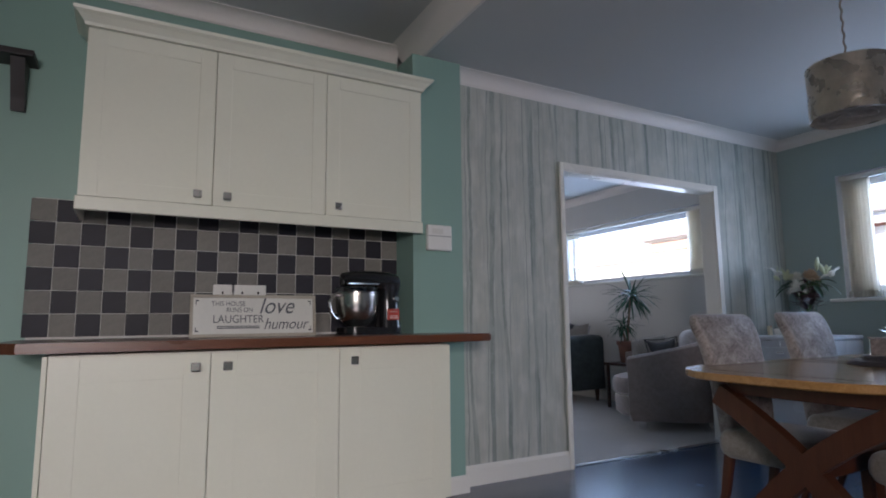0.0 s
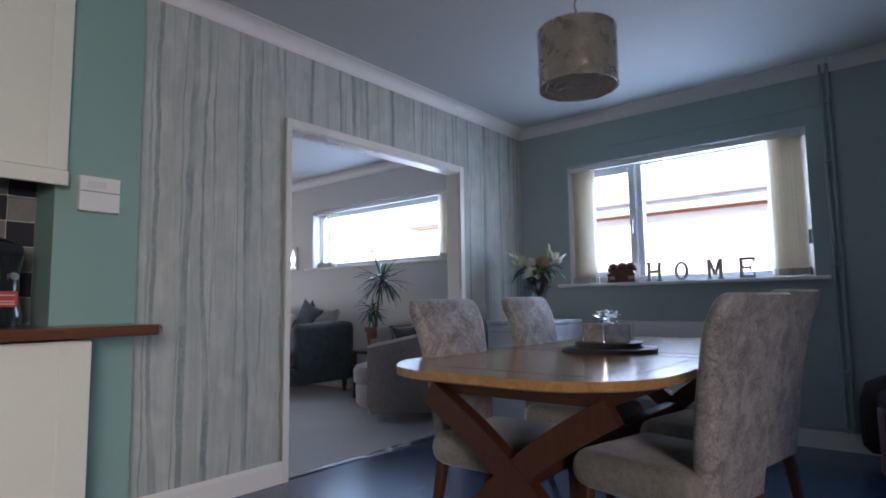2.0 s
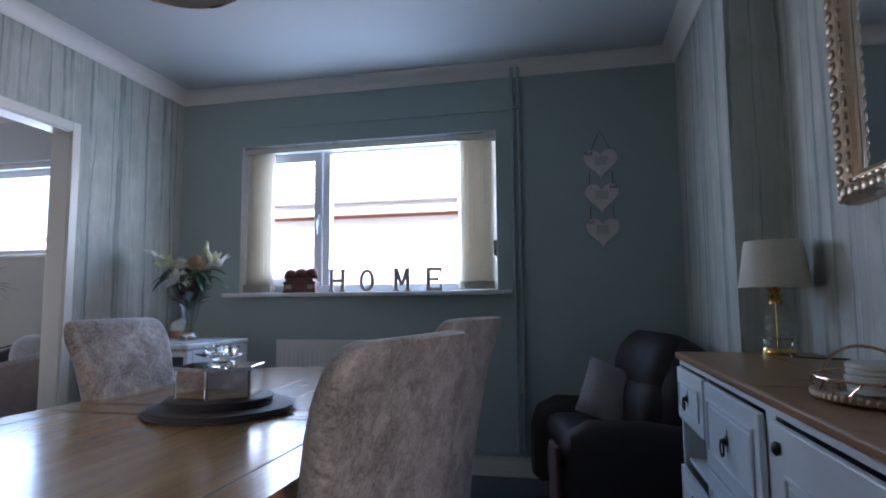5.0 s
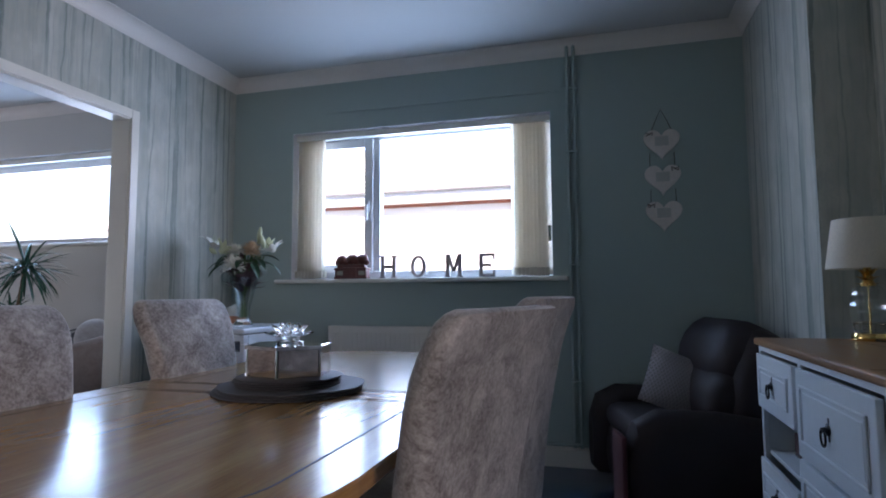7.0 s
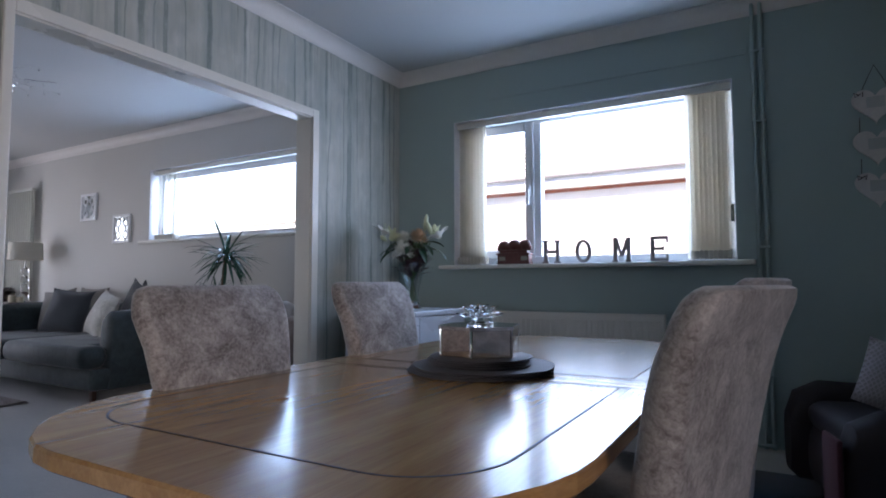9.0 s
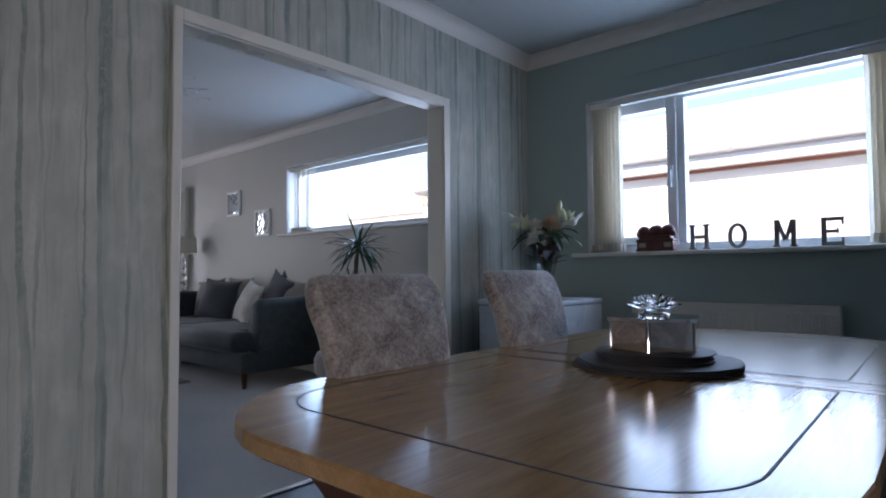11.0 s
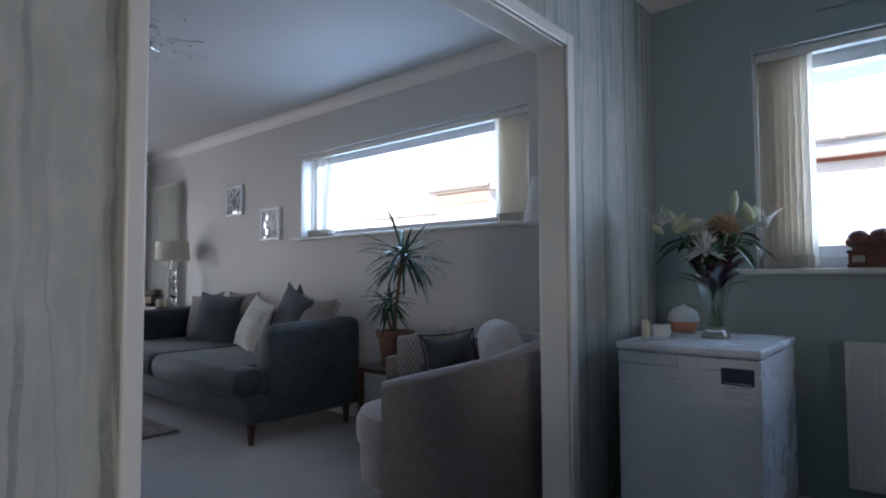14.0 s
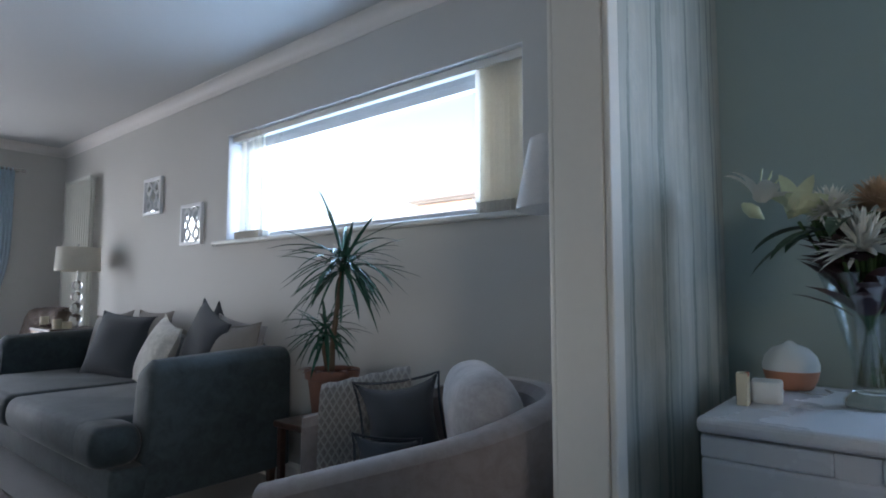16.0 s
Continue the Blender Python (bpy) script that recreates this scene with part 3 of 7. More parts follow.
def skirting(name, a, b, inward, h=0.12, t=0.016, mat=None):
    a, b, w = Vector((*a, 0)), Vector((*b, 0)), Vector((*inward, 0))
    prof = [(0.001, 0.001), (t, 0.001), (t, h - 0.02), (t - 0.006, h - 0.006), (t - 0.008, h), (0.001, h)]
    rings = [[p + w * u + Vector((0, 0, v)) for u, v in prof] for p in (a, b)]
    return structure(part(name, loft(rings), mat or M["gloss_white"]))


# ---- the rooms ----
XW, WT = 5.20, 0.30          # window wall: inner face, thickness
YO, YL, YK = 3.10, 3.205, 3.24   # wall with the wide opening: dining face, lounge face; back of the kitchen
CEIL, KCEIL = 2.605, 2.72
NORTH = 9.50
YM = -0.52                   # mirror wall
DW = (0.804, 2.620, 1.14, 2.18)   # dining window
LW = (3.878, 6.262, 1.458, 2.197)    # lounge window

structure(part("floor", box(-2.5, XW + 0.1, -2.7, YL - 0.06, -0.12, 0.0), M["floor"]))
structure(part("floor_lounge", boxes([(1.73, XW + 0.1, YL - 0.06, NORTH + 0.2, -0.12, 0.004), (0.9, 1.73, YK + 0.15, NORTH + 0.2, -0.12, 0.004)]), M["carpet"]))
structure(part("threshold_strip", box(2.617, 4.222, YL - 0.085, YL - 0.045, 0.0, 0.009, 0.003), M["steel"]))
structure(part("ceiling", box(1.45, XW + 0.1, -2.7, YL - 0.06, CEIL, CEIL + 0.3), M["ceiling"]))
structure(part("ceiling_kitchen", box(-2.5, 1.449, -2.7, YL + 0.3, KCEIL, CEIL + 0.3), M["ceiling"]))
structure(part("ceiling_lounge", boxes([(1.4495, XW + 0.1, YL - 0.059, NORTH + 0.2, CEIL, CEIL + 0.3), (0.9, 1.449, YK + 0.15, NORTH + 0.2, CEIL, CEIL + 0.3)]), M["ceiling"]))

wall_y("wall_east_dining", XW, XW + WT, -0.75, YL - 0.07, -0.12, CEIL + 0.3, M["teal"], [DW])
wall_y("wall_east_lounge", XW, XW + WT, YL - 0.07, NORTH + 0.3, -0.12, CEIL + 0.3, M["grey_wall"], [LW])
wall_x("wall_opening_paper", YO, YL - 0.07, 1.70, XW, -0.12, CEIL, M["paper"], [(2.582, 4.268, -0.12, 2.085)])
wall_x("wall_opening_lounge", YL - 0.07, YL, 1.70, XW, -0.12, CEIL, M["grey_wall"], [(2.582, 4.268, -0.12, 2.085)])
structure(part("pier_kitchen", box(1.39, 1.722, 3.0, YK + 0.2, -0.12, CEIL), M["green"]))
structure(part("wall_kitchen_north", box(-2.5, 1.39, YK, YK + 0.2, -0.12, KCEIL), M["green"]))
wall_y("wall_kitchen_west", -2.5, -2.2, -2.7, YL + 0.2, -0.12, KCEIL, M["green"])
# the opening in the south wall is assumed, made for the fill lamp
wall_x("wall_kitchen_south", -2.7, -2.4, -2.2, 1.9, -0.12, KCEIL, M["green"], [(-1.55, -0.25, 1.05, 2.15)])
structure(part("wall_mirror", box(1.9, 4.14, YM - 0.2, YM, -0.12, CEIL), M["paper"]))
structure(part("wall_kitchen_east", box(1.9, 2.1, -2.4, YM - 0.2, -0.12, CEIL), M["green"]))
structure(part("pier_dining", box(4.14, XW, YM - 0.2, -0.305, -0.12, CEIL), M["paper"]))
structure(part("wall_lounge_west", box(0.9, 1.2, YK + 0.15, NORTH + 0.3, -0.12, CEIL), M["grey_wall"]))
wall_x("wall_lounge_north", NORTH, NORTH + 0.3, 1.2, XW, -0.12, CEIL, M["grey_wall"], [(2.10, 4.51, -0.12, 2.20)])

# cove between the two ceiling heights
cv = []
for y in (-2.4, YK):
    pr = [(1.32, KCEIL - 0.002), (1.36, KCEIL - 0.006), (1.40, KCEIL - 0.03), (1.43, KCEIL - 0.07), (1.452, CEIL - 0.004), (1.47, CEIL - 0.004), (1.47, KCEIL - 0.002)]
    cv.append([(x, y, z) for x, z in pr])
structure(part("ceiling_step_cove", loft(cv), M["cornice"], smooth=True))
cornice("cornice_kitchen", (-2.2, YK), (1.39, YK), (0, -1), KCEIL)
cornice("cornice_opening_wall", (1.724, YO), (XW, YO), (0, -1), CEIL)
cornice("cornice_window_wall", (XW, -0.305), (XW, YO), (-1, 0), CEIL)
cornice("cornice_pier_front", (4.055, -0.305), (XW, -0.305), (0, 1), CEIL)
cornice("cornice_pier_side", (4.14, YM), (4.14, -0.305 + 0.085), (-1, 0), CEIL)
cornice("cornice_mirror_wall", (1.9, YM), (4.14, YM), (0, 1), CEIL)
cornice("cornice_lounge_east", (XW, YL), (XW, NORTH), (-1, 0), CEIL)
cornice("cornice_lounge_north", (1.2, NORTH), (XW, NORTH), (0, -1), CEIL)
cornice("cornice_lounge_south", (1.73, YL), (XW, YL), (0, 1), CEIL)
skirting("baseboard_opening_wall", (1.724, YO), (2.574, YO), (0, -1))
skirting("baseboard_opening_wall_right", (4.284, YO), (XW, YO), (0, -1))
skirting("baseboard_pier", (1.44, 3.0), (1.74, 3.0), (0, -1), 0.10)
skirting("baseboard_pier_side", (1.722, 2.986), (1.722, YO - 0.016), (1, 0), 0.10)
skirting("baseboard_window_wall", (XW, -0.305), (XW, YO), (-1, 0))
skirting("baseboard_mirror_wall", (1.9, YM), (4.14, YM), (0, 1))
skirting("baseboard_lounge_east", (XW, YL), (XW, NORTH), (-1, 0))
skirting("baseboard_lounge_north", (4.53, NORTH), (XW, NORTH), (0, -1))

# lining and architrave of the wide opening
lin = thing("door_lining", pose(0, 0, 0), "cream-white gloss lining and architrave of the wide opening to the lounge", "doorway")
lin["kind"] = "structure"
part("jamb", box(4.222, 4.268, YO - 0.004, YL + 0.004, 0.0, 2.085, 0.003), M["gloss_white"], lin)
part("jamb", box(2.582, 2.617, YO - 0.004, YL + 0.004, 0.0, 2.085, 0.003), M["gloss_white"], lin)
part("head", box(2.617, 4.222, YO - 0.004, YL + 0.004, 2.04, 2.085, 0.003), M["gloss_white"], lin)
for y0, y1 in ((YO - 0.020, YO - 0.0045), (YL + 0.0045, YL + 0.02)):
    part("architrave", box(4.227, 4.282, y0, y1, 0.0, 2.10, 0.005), M["gloss_white"], lin)
    part("architrave", box(2.575, 2.612, y0, y1, 0.0, 2.10, 0.005), M["gloss_white"], lin)
    part("architrave", box(2.612, 4.227, y0, y1, 2.046, 2.10, 0.005), M["gloss_white"], lin)


def window(name, y0, y1, z0, z1, splits, xin=XW + 0.13, sash=()):
    w = thing(name, pose(0, 0, 0), "white plastic double-glazed window", "window")
    w["kind"] = "structure"
    f, d = 0.055, 0.07
    part("window_frame", boxes([(xin, xin + d, y0, y0 + f, z0, z1), (xin, xin + d, y1 - f, y1, z0, z1), (xin, xin + d, y0 + f, y1 - f, z0, z0 + f), (xin, xin + d, y0 + f, y1 - f, z1 - f, z1)] + [(xin, xin + d, s - 0.03, s + 0.03, z0 + f, z1 - f) for s in splits], 0.006), M["upvc"], w)
    edges = [y0 + f] + [v for s in splits for v in (s - 0.03, s + 0.03)] + [y1 - f]
    for k in range(0, len(edges), 2):
        a, b = edges[k], edges[k + 1]
        if k // 2 in sash:
            t = 0.05
            part("sash", boxes([(xin - 0.02, xin + 0.045, a - 0.012, a + t, z0 + f - 0.012, z1 - f + 0.012), (xin - 0.02, xin + 0.045, b - t, b + 0.012, z0 + f - 0.012, z1 - f + 0.012), (xin - 0.02, xin + 0.045, a + t, b - t, z0 + f - 0.012, z0 + f + t), (xin - 0.02, xin + 0.045, a + t, b - t, z1 - f - t, z1 - f + 0.012)], 0.006), M["upvc"], w)
            h = part("handle", boxes([(xin - 0.034, xin - 0.02, a + 0.008, a + 0.034, (z0 + z1) / 2 - 0.05, (z0 + z1) / 2 + 0.03), (xin - 0.06, xin - 0.034, a + 0.012, a + 0.03, (z0 + z1) / 2 - 0.11, (z0 + z1) / 2 - 0.0)], 0.004), M["upvc"], w)
            a, b, zz0, zz1 = a + t, b - t, z0 + f + t, z1 - f - t
        else:
            zz0, zz1 = z0 + f, z1 - f
        p = part("pane", boxes([(xin + 0.03, xin + 0.036, a, b, zz0, zz1)]), M["pane"], w)
        p.visible_shadow = False
    return w


wd = window("window_1", *DW, [2.035], sash=(1,))
part("window_sill", box(XW - 0.045, XW + 0.13, 0.714, 2.73, 1.112, 1.14, 0.008), M["gloss_white"], wd)
wl = window("window_2", *LW, [])
part("vent_strip", box(XW + 0.118, XW + 0.16, LW[0] + 0.06, LW[1] - 0.06, 2.097, 2.140, 0.004), M["upvc"], wl)
part("window_sill", box(XW - 0.045, XW + 0.13, 3.80, 6.38, 1.431, 1.458, 0.008), M["gloss_white"], wl)


for (y0, y1, z0, z1), nm in ((DW, "window_reveal"), (LW, "window_reveal_lounge")):
    structure(part(nm, boxes([(XW + 0.002, XW + 0.13, y0, y0 + 0.004, z0, z1), (XW + 0.002, XW + 0.13, y1 - 0.004, y1, z0, z1), (XW + 0.002, XW + 0.13, y0 + 0.004, y1 - 0.004, z1 - 0.004, z1)]), M["upvc"]))


def stack_blind(name, y0, y1, ztop, zbot, groups, label):
    bl = thing(name, pose(0, 0, 0), label, "blind")
    part("head_rail", box(XW + 0.03, XW + 0.075, y0 + 0.01, y1 - 0.01, ztop - 0.05, ztop - 0.008, 0.005), M["gloss_white"], bl)
    k = 0
    for a, b in groups:
        n = int((b - a) / 0.024)
        for i in range(n):
            y = a + (b - a) * (i + 0.5) / n
            prof = [(-0.042, 0.0), (-0.02, 0.004), (0.0, 0.006), (0.02, 0.004), (0.042, 0.0)]
            turn = radians(52 + 4 * math.sin(i * 1.7)) if a > (y0 + y1) / 2 else radians(-52 + 4 * math.sin(i * 1.7))
            ca_, sa_ = math.cos(turn) * 0.85, math.sin(turn) * 0.85
            pts = [(XW + 0.053 + u * ca_ - v * sa_, y + u * sa_ + v * ca_) for u, v in prof + [(u, v + 0.0012) for u, v in prof[::-1]]]
            rings = [[(px, py, z) for px, py in pts] for z in (zbot + 0.015, ztop - 0.05)]
            part("slat", loft(rings), M["slat"], bl)
            part("weight", box(XW + 0.012, XW + 0.094, a + (b - a) * (i + 0.05) / n, a + (b - a) * (i + 0.93) / n, zbot + 0.010, zbot + 0.058), M["slat"], bl)
    return bl


b1 = stack_blind("vertical_blind", DW[0], DW[1], DW[3], DW[2], [(0.83, 1.05), (2.39, 2.60)], "cream vertical blind drawn to both sides of the dining window")
part("chain_weight", box(XW + 0.02, XW + 0.04, 0.812, 0.834, 1.36, 1.46, 0.004), M["steel"], b1)
stack_blind("vertical_blind", LW[0], LW[1], LW[3], LW[2], [(3.90, 4.14), (5.885, 6.18)], "cream vertical blind drawn to both sides of the long lounge window")

# pipes and trunking on the dining window wall
pp = thing("wall_pipe", pose(0, 0, 0), "teal-painted pipe pair running up beside the dining window", "pipe")
part("pipe", tube([(XW - 0.018, 0.655, 0.12), (XW - 0.018, 0.655, CEIL - 0.002)], 0.011, 10), M["teal"], pp, smooth=True)
part("pipe", tube([(XW - 0.018, 0.695, 0.12), (XW - 0.018, 0.695, CEIL - 0.002)], 0.011, 10), M["teal"], pp, smooth=True)
for z in (0.5, 1.2, 1.9, 2.3):
    part("clip", box(XW - 0.03, XW, 0.64, 0.71, z, z + 0.014, 0.003), M["teal"], pp)
part("low_pipe", tube([(XW - 0.03, 0.655, 0.14), (XW - 0.03, 1.22, 0.14)], 0.009, 8), M["teal"], pp, smooth=True)
tk = thing("cable_trunking", pose(0, 0, 0), "thin teal-painted cable run above the dining window", "cable")
part("trunk", boxes([(XW - 0.008, XW, 0.72, 2.35, 2.300, 2.316), (XW - 0.008, XW, 0.72, 0.735, 2.316, 2.37)], 0.002), M["teal"], tk)


def panel_radiator(name, m, w, h, label):
    """Hangs on a wall at y = 0 and faces -y; the origin is the lower middle at the wall."""
    r = thing(name, m, label, "radiator")
    bm = box(-w / 2, w / 2, -0.085, -0.075, 0, h, 0.004)
    n = int(w / 0.034)
    for i in range(n):
        x = -w / 2 + 0.02 + (w - 0.04) * (i + 0.5) / n
        if i == 0:
            rib = part("rib", box(-0.011, 0.011, -0.089, -0.0755, 0.03, h - 0.035, 0.003, 1), M["radiator"], r)
            mesh = rib.data
        else:
            rib = new("rib", mesh)
            rib.parent = r
        rib.location = (x, 0, 0)
    part("front_panel", bm, M["radiator"], r)
    part("rear_panel", box(-w / 2, w / 2, -0.035, -0.027, 0, h, 0.003), M["radiator"], r)
    part("grille", boxes([(-w / 2, w / 2, -0.086, -0.026, h, h + 0.006)] + [(-w / 2, -w / 2 + 0.004, -0.076, -0.034, 0.01, h), (w / 2 - 0.004, w / 2, -0.076, -0.034, 0.01, h)]), M["radiator"], r)
    part("valve", lathe([(0.0, -0.06), (0.014, -0.06), (0.014, -0.01), (0.02, -0.005), (0.02, 0.05), (0.016, 0.06), (0, 0.06)], 12, m=Matrix.Translation((w / 2 + 0.03, -0.055, 0.03))), M["white_plastic"], r, smooth=True)
    for x in (-w / 3, w / 3):
        part("bracket", box(x, x + 0.03, -0.03, 0, 0.05, h - 0.05), M["radiator"], r)
    return r


panel_radiator("radiator", pose(XW - 0.001, 1.735, 0.22, 0, 0, -90), 1.10, 0.60, "white panel radiator under the dining window")

# ---- outside ----
structure(part("ground", box(-60, 90, -60, 90, -0.5, -0.16), M["paving"]))
nb = thing("neighbour_bungalow", pose(0, 0, -0.16), "pale rendered bungalow with brick band, gutter and tiled roof", "house")
part("wall", box(9.0, 17.0, -9.0, 6.0, 0, 2.40), M["render_white"], nb)
part("band", box(8.975, 8.999, -9.0, 6.0, 2.39, 2.43), M["soffit"], nb)
part("soffit", box(8.86, 9.2, -9.2, 6.2, 2.43, 2.46), M["render_white"], nb)
part("fascia", box(8.84, 8.86, -9.2, 6.2, 2.43, 2.58), M["upvc"], nb)
part("gutter", tube([(8.80, -9.2, 2.585), (8.80, 6.2, 2.59)], 0.032, 10), M["gutter"], nb, smooth=True)
for y in (-1.2, 2.6, 5.2):
    part("bracket", box(8.76, 8.85, y, y + 0.03, 2.56, 2.63), M["gutter"], nb)
part("downpipe", tube([(8.93, 5.9, 0), (8.93, 5.9, 2.4), (8.82, 5.9, 2.55)], 0.034, 8), M["gutter"], nb, smooth=True)
rf = part("roof", loft([[(8.84, -9.2, 2.58), (8.84, -9.2, 2.64), (13.0, -9.2, 4.3), (17.4, -9.2, 2.62), (17.4, -9.2, 2.56)], [(8.84, 6.2, 2.58), (8.84, 6.2, 2.64), (13.0, 6.2, 4.3), (17.4, 6.2, 2.62), (17.4, 6.2, 2.56)]]), M["roof"], nb)
bm = bmesh.new()
for r in range(12):
    x = 8.88 + r * 0.34
    z = 2.655 + (x - 8.84) * 0.399
    box(x, x + 0.05, -9.2, 6.2, z, z + 0.025, bm=bm)
part("tile_course", bm, M["roof"], nb)
n2 = thing("neighbour_house", pose(0, 0, -0.16), "distant rendered house with brick gable, window and pale tiled roof", "house")
part("wall", box(13.0, 20.0, 9.9, 11.5, 0, 3.30), M["render_white"], n2)
part("band", box(12.97, 12.999, 9.9, 11.5, 3.02, 3.28), M["brick"], n2)
part("gutter", tube([(12.9, 9.8, 3.40), (12.9, 11.7, 3.40)], 0.05, 8), M["gutter"], n2)
part("roof", loft([[(12.95, 9.8, 3.31), (12.95, 9.8, 3.44), (16.5, 9.8, 4.6), (20.2, 9.8, 3.31)], [(12.95, 11.7, 3.31), (12.95, 11.7, 3.44), (16.5, 11.7, 4.6), (20.2, 11.7, 3.31)]]), M["roof"], n2)
part("side_wall", box(13.4, 20.0, 11.71, 15.0, 0, 2.9), M["render_white"], n2)
part("side_roof", loft([[(13.3, y, 2.91), (13.3, y, 2.98), (16.0, y, 3.7), (20.0, y, 2.91)] for y in (11.71, 15.2)]), M["roof"], n2)
fn = thing("garden_fence", pose(0, 0, -0.16), "weathered close-boarded garden fence at the end of the lawn", "fence")
board = None
for i in range(60):
    bm = box(0, 0.145, 0, 0.02, 0, 1.75, 0.003, 1) if board is None else None
    if board is None:
        board = part("board", bm, M["fence"], fn)
        board.location = (-3, 19, 0)
        mesh = board.data
    else:
        o = new("board", mesh)
        o.parent, o.location = fn, (-3 + i * 0.15, 19 + (i % 2) * 0.006, 0)
for i in range(6):
    part("post", box(-3 + i * 1.8, -2.9 + i * 1.8, 19.03, 19.13, 0, 1.85, 0.005), M["fence"], fn)
rnd = random.Random(5)
hd = thing("garden_hedge", pose(0, 0, -0.16), "clipped green garden hedge beyond the patio", "hedge")
bm = bmesh.new()
for i in range(9000):
    x, y, z = rnd.uniform(-2, 9), rnd.uniform(20, 21), rnd.uniform(0.1, 2.2)
    if z > 1.7 + 0.5 * noise.noise((x, y, 0)):
        continue
    leaf(bm, (x, y, z), (rnd.uniform(-1, 1), rnd.uniform(-1, 0.4), rnd.uniform(-0.2, 1)), 0.14, 0.08, 0.3, 0.2, 2)
tagged(part("foliage", bm, M["hedge"], hd), kind="stuff")
part("core", box(-2, 9, 20.2, 20.8, 0, 1.6, 0.1), M["hedge"], hd)


def patio_chair(m):
    c = thing("patio_chair", m, "grey metal patio chair standing outside the lounge doors", "chair", "patio chairs")
    part("seat", lathe([(0, 0.42), (0.19, 0.42), (0.20, 0.43), (0.19, 0.44), (0, 0.44)], 20), M["gutter"], c, smooth=True)
    for s in (-1, 1):
        part("leg", tube([(s * 0.14, 0.12, 0.42), (s * 0.2, 0.2, 0.2), (s * 0.22, 0.24, 0)], 0.010, 6), M["gutter"], c)
        part("leg", tube([(s * 0.14, -0.12, 0.42), (s * 0.2, -0.2, 0.2), (s * 0.22, -0.24, 0)], 0.010, 6), M["gutter"], c)
    arc = [(0.22 * math.sin(radians(a)), -0.16 - 0.05 * math.cos(radians(a)), 0.44 + 0.42 * math.cos(radians(a))) for a in range(-90, 91, 15)]
    part("back", tube(arc, 0.010, 6), M["gutter"], c)
    for k in (-0.09, 0, 0.09):
        part("spindle", tube([(k * 0.8, -0.17, 0.44), (k, -0.21, 0.83)], 0.006, 6), M["gutter"], c)
    return c


patio_chair(pose(4.1, 11.3, -0.16, 0, 0, 130))
patio_chair(pose(3.4, 11.9, -0.16, 0, 0, 40))
tb = thing("patio_table", pose(3.9, 12.1, -0.16), "small round grey metal patio table", "table")
part("tabletop", lathe([(0, 0.69), (0.34, 0.69), (0.35, 0.70), (0.34, 0.71), (0, 0.71)], 28), M["gutter"], tb, smooth=True)
for a in (0, 120, 240):
    part("leg", tube([(0.05 * math.cos(radians(a)), 0.05 * math.sin(radians(a)), 0.69), (0.1 * math.cos(radians(a)), 0.1 * math.sin(radians(a)), 0.35), (0.3 * math.cos(radians(a)), 0.3 * math.sin(radians(a)), 0)], 0.011, 6), M["gutter"], tb)

# glazed doors of the lounge
gd = thing("door_1", pose(0, 0, 0), "white plastic glazed garden doors with side panels, closed", "door")
gd["kind"] = "structure"
F, Y0, Y1 = 0.055, NORTH + 0.10, NORTH + 0.17
part("door_frame", boxes([(2.10, 2.155, Y0, Y1, 0.0, 2.2), (4.455, 4.51, Y0, Y1, 0.0, 2.2), (2.155, 4.455, Y0, Y1, 2.145, 2.2), (2.155, 4.455, Y0, Y1, 0.0, 0.06), (4.06, 4.13, Y0, Y1, 0.06, 2.145), (2.52, 2.59, Y0, Y1, 0.06, 2.145)], 0.005), M["upvc"], gd)
for a, b in ((4.13, 4.455), (2.155, 2.52)):
    part("side_panel_frame", boxes([(a, a + 0.03, Y0 - 0.01, Y1 - 0.01, 0.06, 2.145), (b - 0.03, b, Y0 - 0.01, Y1 - 0.01, 0.06, 2.145), (a + 0.03, b - 0.03, Y0 - 0.01, Y1 - 0.01, 1.69, 1.77), (a + 0.03, b - 0.03, Y0 - 0.01, Y1 - 0.01, 0.06, 0.12), (a + 0.03, b - 0.03, Y0 - 0.01, Y1 - 0.01, 2.08, 2.145)], 0.004), M["upvc"], gd)
    for z0, z1 in ((0.12, 1.69), (1.77, 2.08)):
        part("pane", box(a + 0.03, b - 0.03, Y0 + 0.03, Y0 + 0.036, z0, z1), M["pane"], gd).visible_shadow = False
for a, b in ((2.59, 3.325), (3.325, 4.06)):
    lf = part("door_leaf", boxes([(a + 0.003, a + 0.085, Y0 - 0.02, Y1 - 0.02, 0.065, 2.14), (b - 0.085, b - 0.003, Y0 - 0.02, Y1 - 0.02, 0.065, 2.14), (a + 0.085, b - 0.085, Y0 - 0.02, Y1 - 0.02, 0.065, 0.17), (a + 0.085, b - 0.085, Y0 - 0.02, Y1 - 0.02, 2.05, 2.14)], 0.006), M["upvc"], gd)
    part("pane", box(a + 0.085, b - 0.085, Y0 + 0.02, Y0 + 0.026, 0.17, 2.05), M["pane"], lf).visible_shadow = False
    part("glazing_bar", box(a + 0.085, b - 0.085, Y0 + 0.012, Y0 + 0.034, 1.02, 1.045, 0.002), M["upvc"], lf)
    part("door_handle", boxes([(a + 0.03, a + 0.055, Y0 - 0.03, Y0 - 0.02, 0.95, 1.17), (a + 0.03, a + 0.15, Y0 - 0.07, Y0 - 0.05, 1.05, 1.07), (a + 0.035, a + 0.05, Y0 - 0.06, Y0 - 0.03, 1.05, 1.07)], 0.003), M["steel"], lf)
